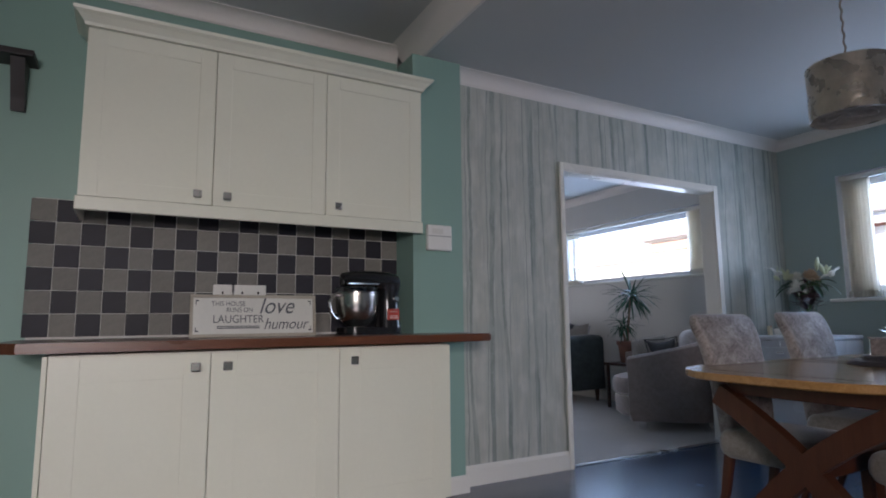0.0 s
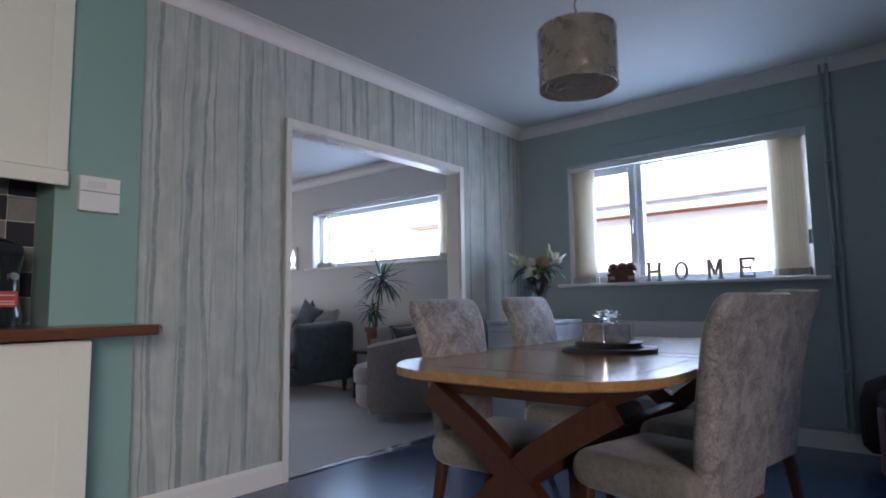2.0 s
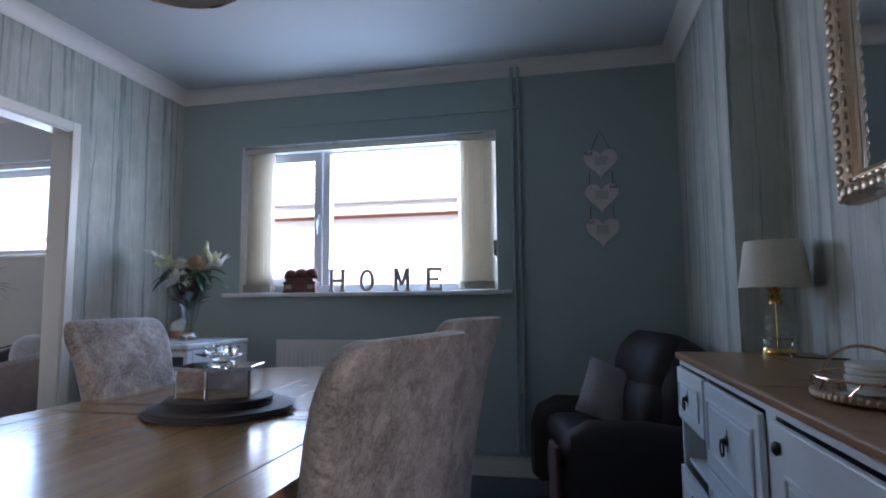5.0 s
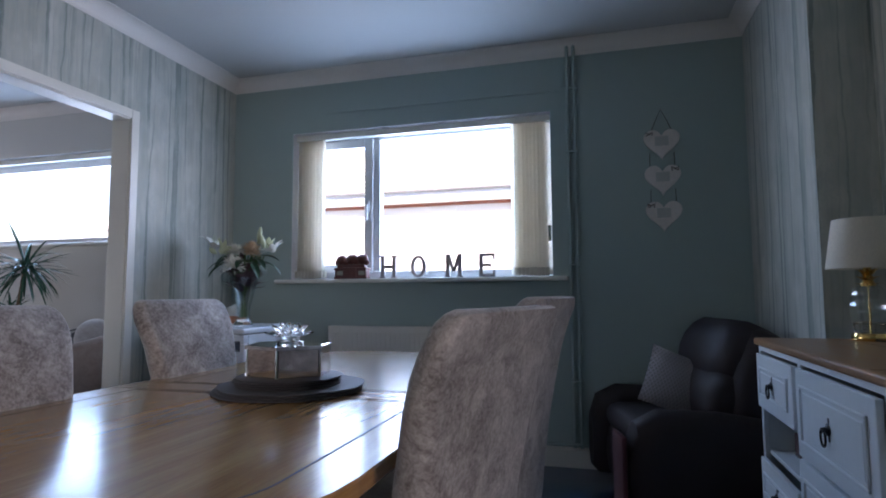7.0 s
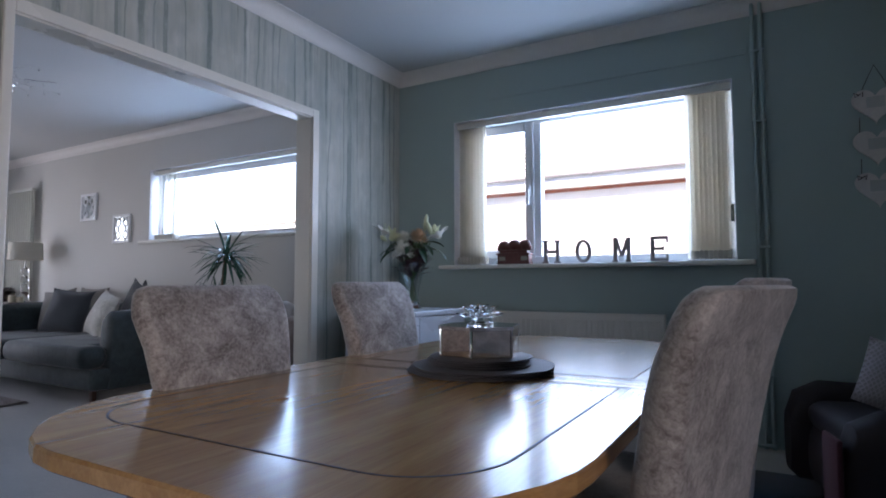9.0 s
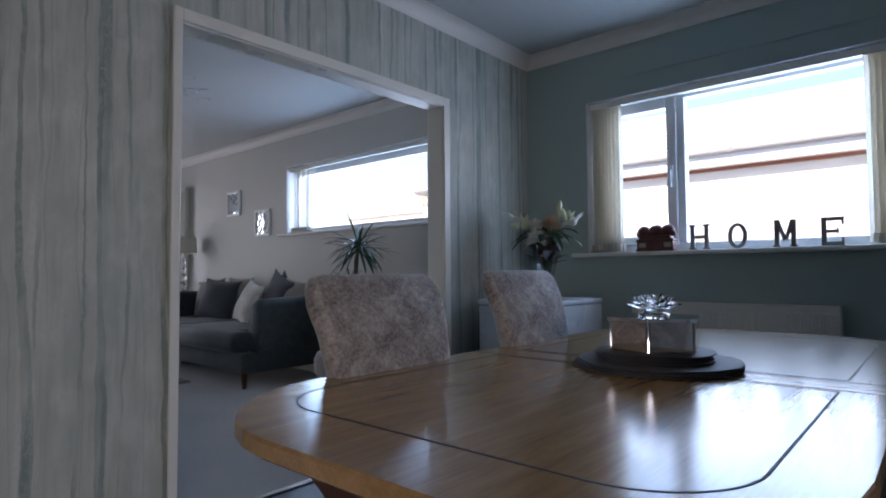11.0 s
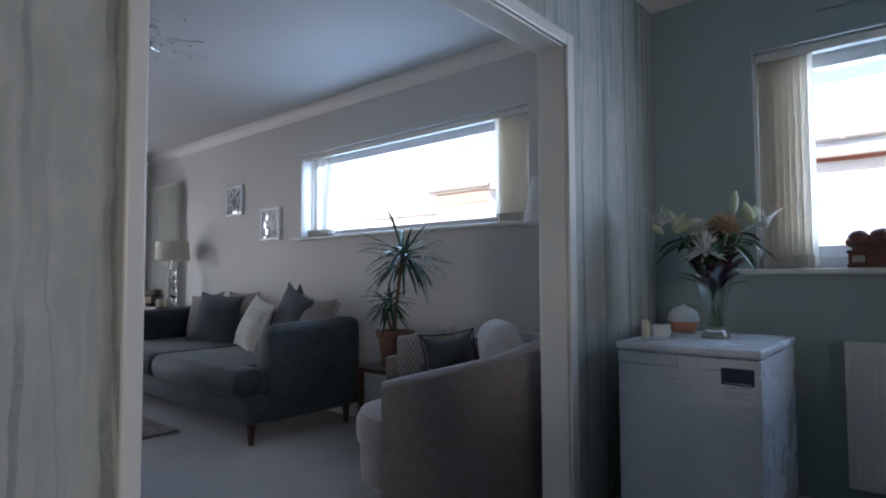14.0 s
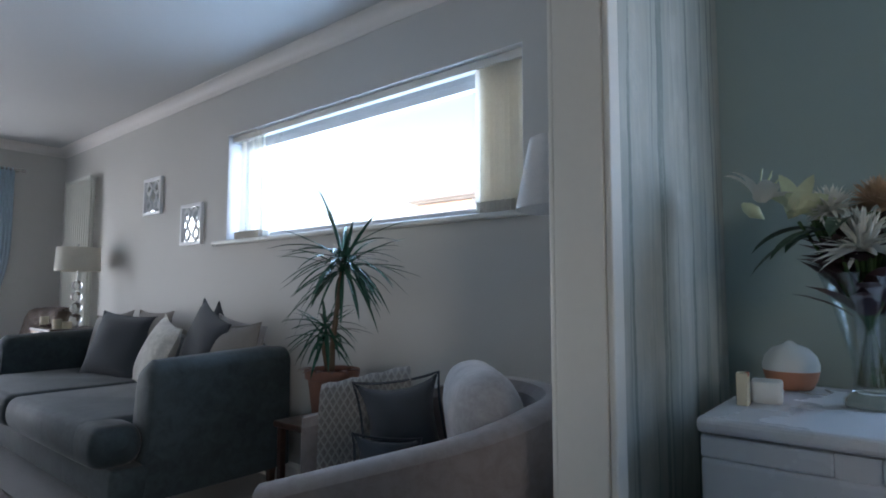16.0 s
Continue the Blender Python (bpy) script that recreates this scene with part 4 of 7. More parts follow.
# added window, out of view, framing the kitchen fill lamp
kw = thing("window_3", pose(0, 0, 0), "white plastic kitchen window added out of view for the fill light", "window")
kw["kind"] = "structure"
part("window_frame", boxes([(-1.55, -1.49, -2.60, -2.53, 1.05, 2.15), (-0.31, -0.25, -2.60, -2.53, 1.05, 2.15), (-1.49, -0.31, -2.60, -2.53, 1.05, 1.11), (-1.49, -0.31, -2.60, -2.53, 2.09, 2.15), (-0.93, -0.87, -2.60, -2.53, 1.11, 2.09)], 0.005), M["upvc"], kw)
for a, b in ((-1.49, -0.93), (-0.87, -0.31)):
    part("pane", box(a, b, -2.57, -2.564, 1.11, 2.09), M["pane"], kw).visible_shadow = False

# ---- kitchen ----


def slab_door(name, x0, x1, z0, z1, y, parent, inset=0.075, t=0.02, panel_top=None):
    """A shaker door facing -y with a faint recessed panel."""
    d = part(name, box(x0 + 0.002, x1 - 0.002, y + 0.004, y + t, z0 + 0.002, z1 - 0.002, 0.002), M["cabinet"], parent)
    a, b, c, e = x0 + inset, x1 - inset, z0 + inset, z1 - inset
    part("door_frame", boxes([(x0 + 0.002, a, y, y + 0.0045, z0 + 0.002, z1 - 0.002), (b, x1 - 0.002, y, y + 0.0045, z0 + 0.002, z1 - 0.002), (a, b, y, y + 0.0045, z0 + 0.002, c), (a, b, y, y + 0.0045, e, z1 - 0.002)], 0.0015), M["cabinet"], d)
    return d


def knob(x, z, y, parent):
    bm = box(x - 0.019, x + 0.019, y - 0.026, y - 0.018, z - 0.019, z + 0.019, 0.003)
    box(x - 0.006, x + 0.006, y - 0.018, y, z - 0.006, z + 0.006, bm=bm)
    return part("knob", bm, M["steel"], parent, "square brushed steel knob")


US = [(-0.272, 0.281), (0.281, 0.842), (0.842, 1.412)]
BS = [(-0.304, 0.273), (0.273, 0.842), (0.842, 1.438)]
for k, ((a, b), (c, d)) in enumerate(zip(US, BS)):
    side = b - 0.068 if k == 0 else a + 0.066
    u = thing("wall_cabinet", pose(0, 0, 0), "cream shaker wall cabinet with a square steel knob above the tiles", "cabinet", "kitchen wall cabinets")
    back = YK - 0.002 if k < 2 else 2.998
    part("body", boxes([(a, b, 2.952, back, 1.555, 1.573), (a, b, 2.952, back, 2.317, 2.335), (a, a + 0.018, 2.952, back, 1.573, 2.317), (b - 0.018, b, 2.952, back, 1.573, 2.317), (a + 0.018, b - 0.018, back - 0.008, back, 1.573, 2.317)]), M["cabinet"], u)
    dr = slab_door("door", a, b, 1.55, 2.333, 2.93, u)
    knob(side, 1.60, 2.93, dr)
    lo = thing("base_cabinet", pose(0, 0, 0), "cream shaker base cabinet with square steel knob under the worktop", "cabinet", "kitchen base cabinets")
    back = YK - 0.002 if k < 2 else 2.985
    part("body", boxes([(c, d, 2.682, back, 0.10, 0.118), (c, d, 2.682, back, 0.85, 0.868), (c, c + 0.018, 2.682, back, 0.118, 0.85), (d - 0.018, d, 2.682, back, 0.118, 0.85), (c + 0.018, d - 0.018, back - 0.008, back, 0.118, 0.85)]), M["cabinet"], lo)
    dr = slab_door("door", c, d, 0.105, 0.866, 2.66, lo, 0.105)
    knob(d - 0.06 if k == 0 else c + 0.067, 0.806, 2.66, dr)
    part("plinth", box(c, d, 2.72, 2.735, 0.0, 0.10), M["cabinet"], lo)
tagged(part("cabinet_pelmet", boxes([(-0.279, 1.412, 2.915, 2.935, 1.487, 1.548), (-0.279, -0.259, 2.936, YK - 0.003, 1.487, 1.548)], 0.004), M["cabinet"]), "cream light pelmet under the wall cabinets", "pelmet")
prof = [(0.0, 2.336), (-0.012, 2.338), (-0.018, 2.352), (-0.04, 2.378), (-0.056, 2.39), (-0.06, 2.404), (-0.03, 2.406), (0.03, 2.406), (0.03, 2.336)]
bm = loft([[(-0.272 + u, YK - 0.09, v) for u, v in prof], [(-0.272 + u, 2.935 + u, v) for u, v in prof], [(1.412 - u, 2.935 + u, v) for u, v in prof], [(1.412 - u, 2.998, v) for u, v in prof]])
tagged(part("cabinet_cornice", bm, M["cabinet"]), "cream moulded cornice along the top of the wall cabinets", "cornice")
tagged(part("end_panel", box(-0.323, -0.305, 2.665, YK - 0.002, 0.0, 0.868, 0.002), M["cabinet"]), "cream end panel of the base cabinets", "panel")
top = loft([[(-0.50, 2.70, z), (-0.40, 2.60, z), (1.60, 2.60, z), (1.66, 2.612, z), (1.69, 2.65, z), (1.69, 2.985, z), (1.388, 2.985, z), (1.388, YK - 0.001, z), (-0.50, YK - 0.001, z)] for z in (0.88, 0.92)])
bmesh.ops.bevel(top, geom=[e for e in top.edges if abs(e.verts[0].co.z - e.verts[1].co.z) < 1e-5], offset=0.006, segments=2, affect="EDGES")
tagged(part("worktop", top, M["worktop"]), "dark oak-stained wooden worktop with a rounded end", "worktop")

sg = thing("quote_sign", pose(0.505, 2.93, 0.921, -8) @ Matrix.Diagonal((0.94, 1, 1.08, 1)), "long cream wooden quote sign with grey printed words on the worktop", "sign")
part("board", box(-0.303, 0.303, 0.004, 0.014, 0.012, 0.178, 0.002), M["sign_white"], sg)
part("frame", boxes([(-0.318, 0.318, -0.004, 0.016, 0.0, 0.014), (-0.318, 0.318, -0.004, 0.016, 0.176, 0.19), (-0.318, -0.303, -0.004, 0.016, 0.014, 0.176), (0.303, 0.318, -0.004, 0.016, 0.014, 0.176)], 0.002), M["sign_frame"], sg)


def words(text, x, z, size, parent, mat, y=0.0028, m=None, shear=0.0, name="lettering"):
    cu = bpy.data.curves.new("text", "FONT")
    cu.body, cu.size, cu.extrude, cu.shear, cu.align_x = text, size, 0.0006, shear, "CENTER"
    ob = new("text", cu)
    dep = bpy.context.evaluated_depsgraph_get()
    dep.update()
    me = bpy.data.meshes.new_from_object(ob.evaluated_get(dep))
    bpy.data.objects.remove(ob)
    me.name = name
    me.materials.clear()
    me.materials.append(mat)
    o = new(name, me)
    o.parent = parent
    o.matrix_basis = m or pose(x, y, z, 90, 0, 0)
    return o


words("THIS HOUSE", -0.135, 0.140, 0.030, sg, M["ink"])
words("RUNS ON", -0.08, 0.112, 0.030, sg, M["ink"])
words("love", 0.105, 0.106, 0.108, sg, M["ink"], shear=0.35)
words("LAUGHTER", -0.085, 0.064, 0.050, sg, M["ink"])
words("humour", 0.155, 0.034, 0.072, sg, M["ink"], shear=0.35)
tagged(part("small_print", boxes([(-0.19, 0.02, 0.0025, 0.0035, 0.038, 0.043), (-0.19, 0.02, 0.0025, 0.0035, 0.046, 0.050)] + [(sx * 0.285 - 0.008, sx * 0.285 + 0.008, 0.0025, 0.0035, z, z + 0.006) for sx in (-1, 1) for z in (0.025, 0.16)] + [(sx * 0.29 - 0.002, sx * 0.29 + 0.002, 0.0025, 0.0035, z, z + 0.02) for sx in (-1, 1) for z in (0.025, 0.145)]), M["ink"], sg), kind="stuff")

for x0, x1, sw in ((0.335, 0.43, 1), (0.44, 0.605, 2)):
    so = thing("wall_socket", pose(0, 0, 0), "white plastic electrical plate on the tiles", "socket")
    part("plate", box(x0, x1, YK - 0.022, YK - 0.010, 1.10, 1.19, 0.004), M["white_plastic"], so)
    for i in range(sw):
        cx = x0 + (x1 - x0) * (i + 0.5) / sw
        part("switch", box(cx - 0.008, cx + 0.008, YK - 0.026, YK - 0.022, 1.163, 1.179, 0.002), M["white_plastic"], so)
        part("pin_slots", boxes([(cx - 0.004, cx + 0.004, YK - 0.0232, YK - 0.022, 1.141, 1.153), (cx - 0.018, cx - 0.010, YK - 0.0232, YK - 0.022, 1.123, 1.128), (cx + 0.010, cx + 0.018, YK - 0.0232, YK - 0.022, 1.123, 1.128)]), M["black_plastic"], so)

th = thing("wall_thermostat", pose(0, 0, 0), "square cream heating control box on the sage wall", "thermostat")
part("casing", box(1.47, 1.63, 2.966, 2.999, 1.40, 1.552, 0.006), M["white_plastic"], th)
part("seam", boxes([(1.472, 1.628, 2.9645, 2.967, 1.484, 1.487)]), M["ink"], th)
part("dial_window", box(1.50, 1.57, 2.963, 2.967, 1.50, 1.53, 0.001), M["sign_white"], th)

mx = thing("stand_mixer", pose(1.105, 2.96, 0.921, 0, 0, 8) @ Matrix.Diagonal((1.10, 1.05, 1.0, 1)), "black stand mixer with a polished steel bowl and handle", "mixer")
part("base", loft([rrect(0.32, 0.20, 0.07, z) for z in (0, 0.006, 0.03, 0.038)]), M["black_plastic"], mx, smooth=True)
part("column", loft([rrect(w, d, 0.04, z, cx=0.105) for w, d, z in ((0.12, 0.13, 0.03), (0.10, 0.11, 0.12), (0.10, 0.11, 0.22), (0.12, 0.12, 0.27))]), M["black_plastic"], mx, smooth=True)
head = loft([[(x, r * math.cos(t) * 0.95, 0.28 + zc + r * math.sin(t)) for t in (2 * math.pi * i / 20 for i in range(20))] for x, r, zc in ((-0.155, 0.015, 0.012), (-0.15, 0.035, 0.01), (-0.10, 0.05, 0.008), (0.0, 0.058, 0.006), (0.10, 0.058, 0.004), (0.155, 0.045, 0.0), (0.168, 0.02, 0.0))])
part("head", head, M["black_plastic"], mx, smooth=True)
part("trim_band", box(-0.14, 0.02, -0.0585, 0.0585, 0.262, 0.272, 0.003), M["chrome"], mx)
bowl = part("bowl", lathe([(0, 0.042), (0.05, 0.042), (0.055, 0.05), (0.08, 0.075), (0.098, 0.12), (0.103, 0.17), (0.104, 0.215), (0.108, 0.218), (0.108, 0.222), (0.101, 0.22), (0.099, 0.17), (0.094, 0.12), (0.075, 0.08), (0, 0.055)], 36, m=Matrix.Translation((-0.07, 0, 0))), M["steel"], mx, smooth=True)
part("bowl_handle", tube([(-0.165, -0.02, 0.205), (-0.21, -0.04, 0.205), (-0.235, -0.045, 0.17), (-0.23, -0.045, 0.12), (-0.20, -0.04, 0.085), (-0.155, -0.02, 0.085)], 0.008, 8), M["steel"], bowl, smooth=True)
part("splash_guard", lathe([(0.105, 0.222), (0.112, 0.245), (0.106, 0.25), (0.102, 0.225)], 28, m=Matrix.Translation((-0.07, 0, 0))), M["thin_glass"], mx, smooth=True)
part("badge", box(0.07, 0.135, -0.068, -0.058, 0.075, 0.135, 0.003), M["red_label"], mx, "red rating label")
part("badge_bars", boxes([(0.08, 0.125, -0.0695, -0.068, z, z + 0.004) for z in (0.085, 0.095, 0.118)]), M["sign_white"], mx)
part("speed_knob", lathe([(0, 0), (0.016, 0), (0.016, 0.012), (0.012, 0.016), (0, 0.016)], 18, m=pose(0.12, -0.055, 0.19, 90)), M["chrome"], mx, smooth=True)

sh = thing("floating_shelf", pose(0, 0, 0), "black-painted wooden shelf on a bracket high on the sage wall", "shelf")
part("shelf", box(-1.35, -0.485, YK - 0.16, YK - 0.001, 2.205, 2.235, 0.004), M["black_wood"], sh)
for x in (-0.55, -1.25):
    part("bracket", loft([[(x - t, YK - 0.002, 1.985), (x - t, YK - 0.03, 1.98), (x - t, YK - 0.05, 2.035), (x - t, YK - 0.10, 2.14), (x - t, YK - 0.13, 2.205), (x - t, YK - 0.002, 2.205)] for t in (0.028, -0.028)]), M["black_wood"], sh)
panel_radiator("radiator", pose(-0.93, YK - 0.001, 0.16), 0.72, 0.62, "white radiator beside the kitchen base cabinets")

# ---- dining room ----
TX0, TX1, TY0, TY1, TZ = 2.045, 4.18, 0.85, 1.895, 0.765
TCX, TCY, TL, TW = (TX0 + TX1) / 2, (TY0 + TY1) / 2, TX1 - TX0, TY1 - TY0
tbl = thing("dining_table", pose(TCX, TCY, 0), "honey oak extending dining table with dark inlay lines and crossed legs", "table")


def top_outline(l, w, r, bow, z, k=8):
    pts = rrect(l, w, r, z, k)
    return [(x + math.copysign(bow * (1 - (2 * y / w) ** 2), x) if abs(x) > l / 2 - r - 1e-4 else x, y, z) for x, y, z in pts]


J0, J1 = 2.995 - TCX, 3.11 - TCX
full = top_outline(TL - 0.05, TW, 0.34, 0.025, 0)


def clip(pts, a, b):
    """The outline between x = a and x = b."""
    out = []
    for (x0, y0, _), (x1, y1, _) in zip(pts, pts[1:] + pts[:1]):
        if a <= x0 <= b:
            out.append((x0, y0))
        cuts = sorted((t for t in ((c - x0) / (x1 - x0) for c in (a, b) if abs(x1 - x0) > 1e-9) if 0 < t < 1))
        out += [(x0 + (x1 - x0) * t, y0 + (y1 - y0) * t) for t in cuts]
    return out


for name, a, b, mt in (("tabletop", -9, J0 - 0.0008, "oak"), ("leaf", J0 + 0.0008, J1 - 0.0008, "oak_y"), ("tabletop", J1 + 0.0008, 9, "oak")):
    o = clip(full, a, b)
    part(name, loft([[(x * s, y * s, z) for x, y in o] for s, z in ((0.994, TZ - 0.032), (1, TZ - 0.027), (1, TZ - 0.005), (0.9965, TZ))]), M[mt], tbl)
inner = top_outline(TL - 0.33, TW - 0.20, 0.15, 0.012, 0, 10)


def inlay(pts, w=0.0022):
    bm = bmesh.new()
    for (x0, y0), (x1, y1) in zip(pts, pts[1:]):
        d = Vector((x1 - x0, y1 - y0)).normalized() * w
        p = [(x0 + d.y, y0 - d.x), (x1 + d.y, y1 - d.x), (x1 - d.y, y1 + d.x), (x0 - d.y, y0 + d.x)]
        loft([[(x, y, z) for x, y in p] for z in (TZ + 0.0002, TZ + 0.0006)], bm=bm)
    return bm


li = [(x, y) for x, y in clip(inner, -9, J0 - 0.018)]
ri = [(x, y) for x, y in clip(inner, J1 + 0.018, 9)]
for o in (li, ri):
    part("inlay_line", inlay(o + [o[0]]), M["groove"], tbl)
part("joint", inlay([(J0, -TW / 2 + 0.002), (J0, TW / 2 - 0.002)], 0.0014), M["groove"], tbl)
part("joint", inlay([(J1, -TW / 2 + 0.002), (J1, TW / 2 - 0.002)], 0.0014), M["groove"], tbl)
# apron, legs and stretcher use the oak with under-table shade in its colour
part("apron", boxes([(-0.78, 0.78, -0.33, -0.305, 0.655, TZ - 0.034), (-0.78, 0.78, 0.305, 0.33, 0.655, TZ - 0.034), (-0.80, -0.775, -0.33, 0.33, 0.655, TZ - 0.034), (0.775, 0.80, -0.33, 0.33, 0.655, TZ - 0.034)], 0.004), M["oak_shaded"], tbl)
for x in (2.30 - TCX, -(2.30 - TCX)):
    for s in (-1, 1):
        path = []
        for i in range(15):
            t = i / 14
            y = s * (0.36 - 0.72 * t)
            z = 0.655 * (1 - t) ** 1.0 - 0.0 + 0.075 * math.sin(math.pi * t) * (1 if t < 0.5 else 1)
            path.append((y, max(0.0, z)))
        path[-1] = (path[-1][0], 0.0)
        rings = []
        for i, (y, z) in enumerate(path):
            a, b = path[max(i - 1, 0)], path[min(i + 1, 14)]
            d = Vector((b[0] - a[0], b[1] - a[1])).normalized()
            nrm = Vector((-d.y, d.x)) * 0.045
            tx = 0.028 if s > 0 else 0.026
            rings.append([(x - tx, y + nrm.x, max(0, z + nrm.y)), (x + tx, y + nrm.x, max(0, z + nrm.y)), (x + tx, y - nrm.x, max(0, z - nrm.y)), (x - tx, y - nrm.x, max(0, z - nrm.y))])
        part("arched_leg", loft(rings), M["oak_shaded"], tbl, smooth=True)
part("stretcher", box(2.33 - TCX, -(2.33 - TCX), -0.035, 0.035, 0.36, 0.43, 0.008), M["oak_shaded"], tbl)


def dining_chair(m, mat="velvet"):
    c = thing("dining_chair", m, "silver crushed-velvet dining chair with oak legs pushed in at the table", "chair", "chairs round the dining table")
    part("seat", cushion_box(0.45, 0.46, 0.13, 0.045, 0.008), M["velvet_warm"], c, smooth=True, at=pose(0, 0, 0.345))
    rings = []
    for z, y, t, w in ((0.36, -0.185, 0.065, 0.345), (0.45, -0.188, 0.075, 0.352), (0.55, -0.194, 0.078, 0.365), (0.66, -0.210, 0.074, 0.386), (0.77, -0.234, 0.068, 0.412), (0.86, -0.256, 0.062, 0.440), (0.93, -0.275, 0.056, 0.462), (0.96, -0.290, 0.050, 0.470), (0.985, -0.300, 0.052, 0.462), (1.002, -0.310, 0.050, 0.446), (1.012, -0.322, 0.040, 0.42), (1.015, -0.332, 0.022, 0.38)):
        rings.append(rrect(w, t, min(0.028, t * 0.49), z, 4, cy=y - t / 2))
    # soft crown across the top
    rings = [[(x, y, z - (0.030 * (abs(x) / 0.235) ** 5 if z > 0.9 else 0)) for x, y, z in r] for r in rings]
    bk = part("backrest", loft(rings), M[mat], c, smooth=True)
    for s in (-1, 1):
        part("front_leg", loft([rrect(w, w, 0.005, z, 1, cx=s * 0.19, cy=0.19) for w, z in ((0.030, 0), (0.044, 0.36))]), M["oak_shaded"], c)
        part("back_leg", loft([rrect(w, w, 0.005, z, 1, cx=s * 0.18, cy=y) for w, z, y in ((0.030, 0, -0.30), (0.036, 0.18, -0.235), (0.042, 0.37, -0.20))]), M["oak_shaded"], c)
    return c


ch = dining_chair(pose(2.632, 1.61, 0.0, 0, 0, 180))
copy_thing(ch, pose(3.370, 1.63, 0, 0, 0, 182) @ Matrix.Diagonal((1, 1, 1.01, 1)))
copy_thing(ch, pose(2.662, 0.989, 0, 0, 0, -13) @ Matrix.Diagonal((1, 1, 1.0, 1)))
copy_thing(ch, pose(3.255, 0.977, 0, 0, 0, -10) @ Matrix.Diagonal((1, 1, 1.015, 1)))

def placemat(name, x, y, z, r, h, label):
    rnd2 = random.Random(int(x * 1000 + z * 10000))
    bm = bmesh.new()
    n = 40
    prof = ((0.0, 0), (0.97, 0), (1.0, h * 0.3), (1.0, h * 0.7), (0.97, h))
    lathe([(r * a, b) for a, b in prof] + [(0, h)], n, bm)
    for v in bm.verts:
        a = math.atan2(v.co.y, v.co.x)
        k = 1 + 0.012 * math.sin(7 * a + z * 90) + 0.008 * math.sin(17 * a)
        v.co.x, v.co.y = v.co.x * k, v.co.y * k
    t = thing(name, pose(x, y, z), label, "placemat")
    part("disc", bm, M["slate_mat"], t, smooth=True)
    return t


BX, BY = 3.065, 1.355
z = TZ + 0.001
for i in range(3):
    placemat("placemat", BX + 0.004 * i, BY - 0.003 * i, z, 0.205 - 0.002 * i, 0.006, "large round slate-grey placemat in a stack on the oak table")
    z += 0.0064
for i in range(4):
    placemat("coaster_mat", BX + 0.003 * (i % 2), BY + 0.004 * (i % 3), z, 0.145, 0.0055, "smaller round slate-grey mat stacked on the placemats")
    z += 0.0058
cz = z
cd = thing("mirrored_box", pose(BX, BY, cz, 0, 0, 14) @ Matrix.Diagonal((1.2, 1.2, 1.12, 1)), "hexagonal mirrored glass trinket box on a stack of grey mats", "box")
for nm, s0, z0, z1, mt in (("base", 0.098, 0.0, 0.004, "mirror_warm"), ("lid", 0.102, 0.068, 0.076, "mirror")):
    part(nm, loft([[(s0 * f * math.cos(radians(60 * i)), s0 * f * math.sin(radians(60 * i)), zz) for i in range(6)] for f, zz in ((1, z0), (1, z1), (0.96, z1 + 0.001))]), M[mt], cd)
for i in range(6):
    a0, a1 = radians(60 * i), radians(60 * i + 60)
    p0, p1 = Vector((0.095 * math.cos(a0), 0.095 * math.sin(a0), 0)), Vector((0.095 * math.cos(a1), 0.095 * math.sin(a1), 0))
    mid = (p0 + p1) / 2
    nn = mid.normalized()
    q0, q1 = p0.lerp(p1, 0.04), p0.lerp(p1, 0.96)
    part("facet", loft([[tuple(q0 - nn * 0.004 + Vector((0, 0, zz))), tuple(q1 - nn * 0.004 + Vector((0, 0, zz))), tuple(q1 + nn * 0.002 + Vector((0, 0, zz))), tuple(q0 + nn * 0.002 + Vector((0, 0, zz)))] for zz in (0.005, 0.067)]), M["mirror_warm"], cd)
    part("edge_strip", tube([tuple(p0 + Vector((0, 0, 0.003))), tuple(p0 + Vector((0, 0, 0.069)))], 0.003, 6), M["chrome"], cd)
cr = thing("crystal_flower", pose(BX, BY, cz + 0.087) @ Matrix.Diagonal((1.15, 1.15, 1.15, 1)), "clear cut-crystal lotus flower on the mirrored box", "ornament")
part("foot", lathe([(0, 0), (0.032, 0), (0.034, 0.004), (0.022, 0.008), (0.02, 0.014), (0, 0.014)], 24), M["glass"], cr, smooth=True)
for ring, (n, tilt, ln) in enumerate(((9, 12, 0.056), (8, 38, 0.048), (5, 66, 0.038))):
    for i in range(n):
        a = 360 * i / n + ring * 17
        bm = lathe([(0, 0), (0.006, 0.008), (0.012, ln * 0.45), (0.008, ln * 0.8), (0, ln)], 6)
        for v in bm.verts:
            v.co.y *= 0.45
        part("petal", bm, M["glass"], cr, at=pose(0, 0, 0.014, 0, 0, a) @ pose(0.008, 0, 0.002, 0, 90 - tilt, 0) @ pose(0, 0, 0, 0, 0, 90))

# fridge and what stands on it
FX0, FX1, FY0, FY1, FZ = 4.425, 5.05, 2.452, 2.985, 0.845
fr = thing("fridge", pose(0, 0, 0), "white under-counter fridge with a dark energy label on its door", "fridge")
part("body", box(FX0 + 0.055, FX1, FY0 + 0.004, FY1 - 0.004, 0.03, FZ - 0.036, 0.006), M["fridge"], fr)
fd = part("door", box(FX0 + 0.004, FX0 + 0.052, FY0 + 0.003, FY1 - 0.003, 0.06, FZ - 0.085, 0.01, 3), M["fridge"], fr)
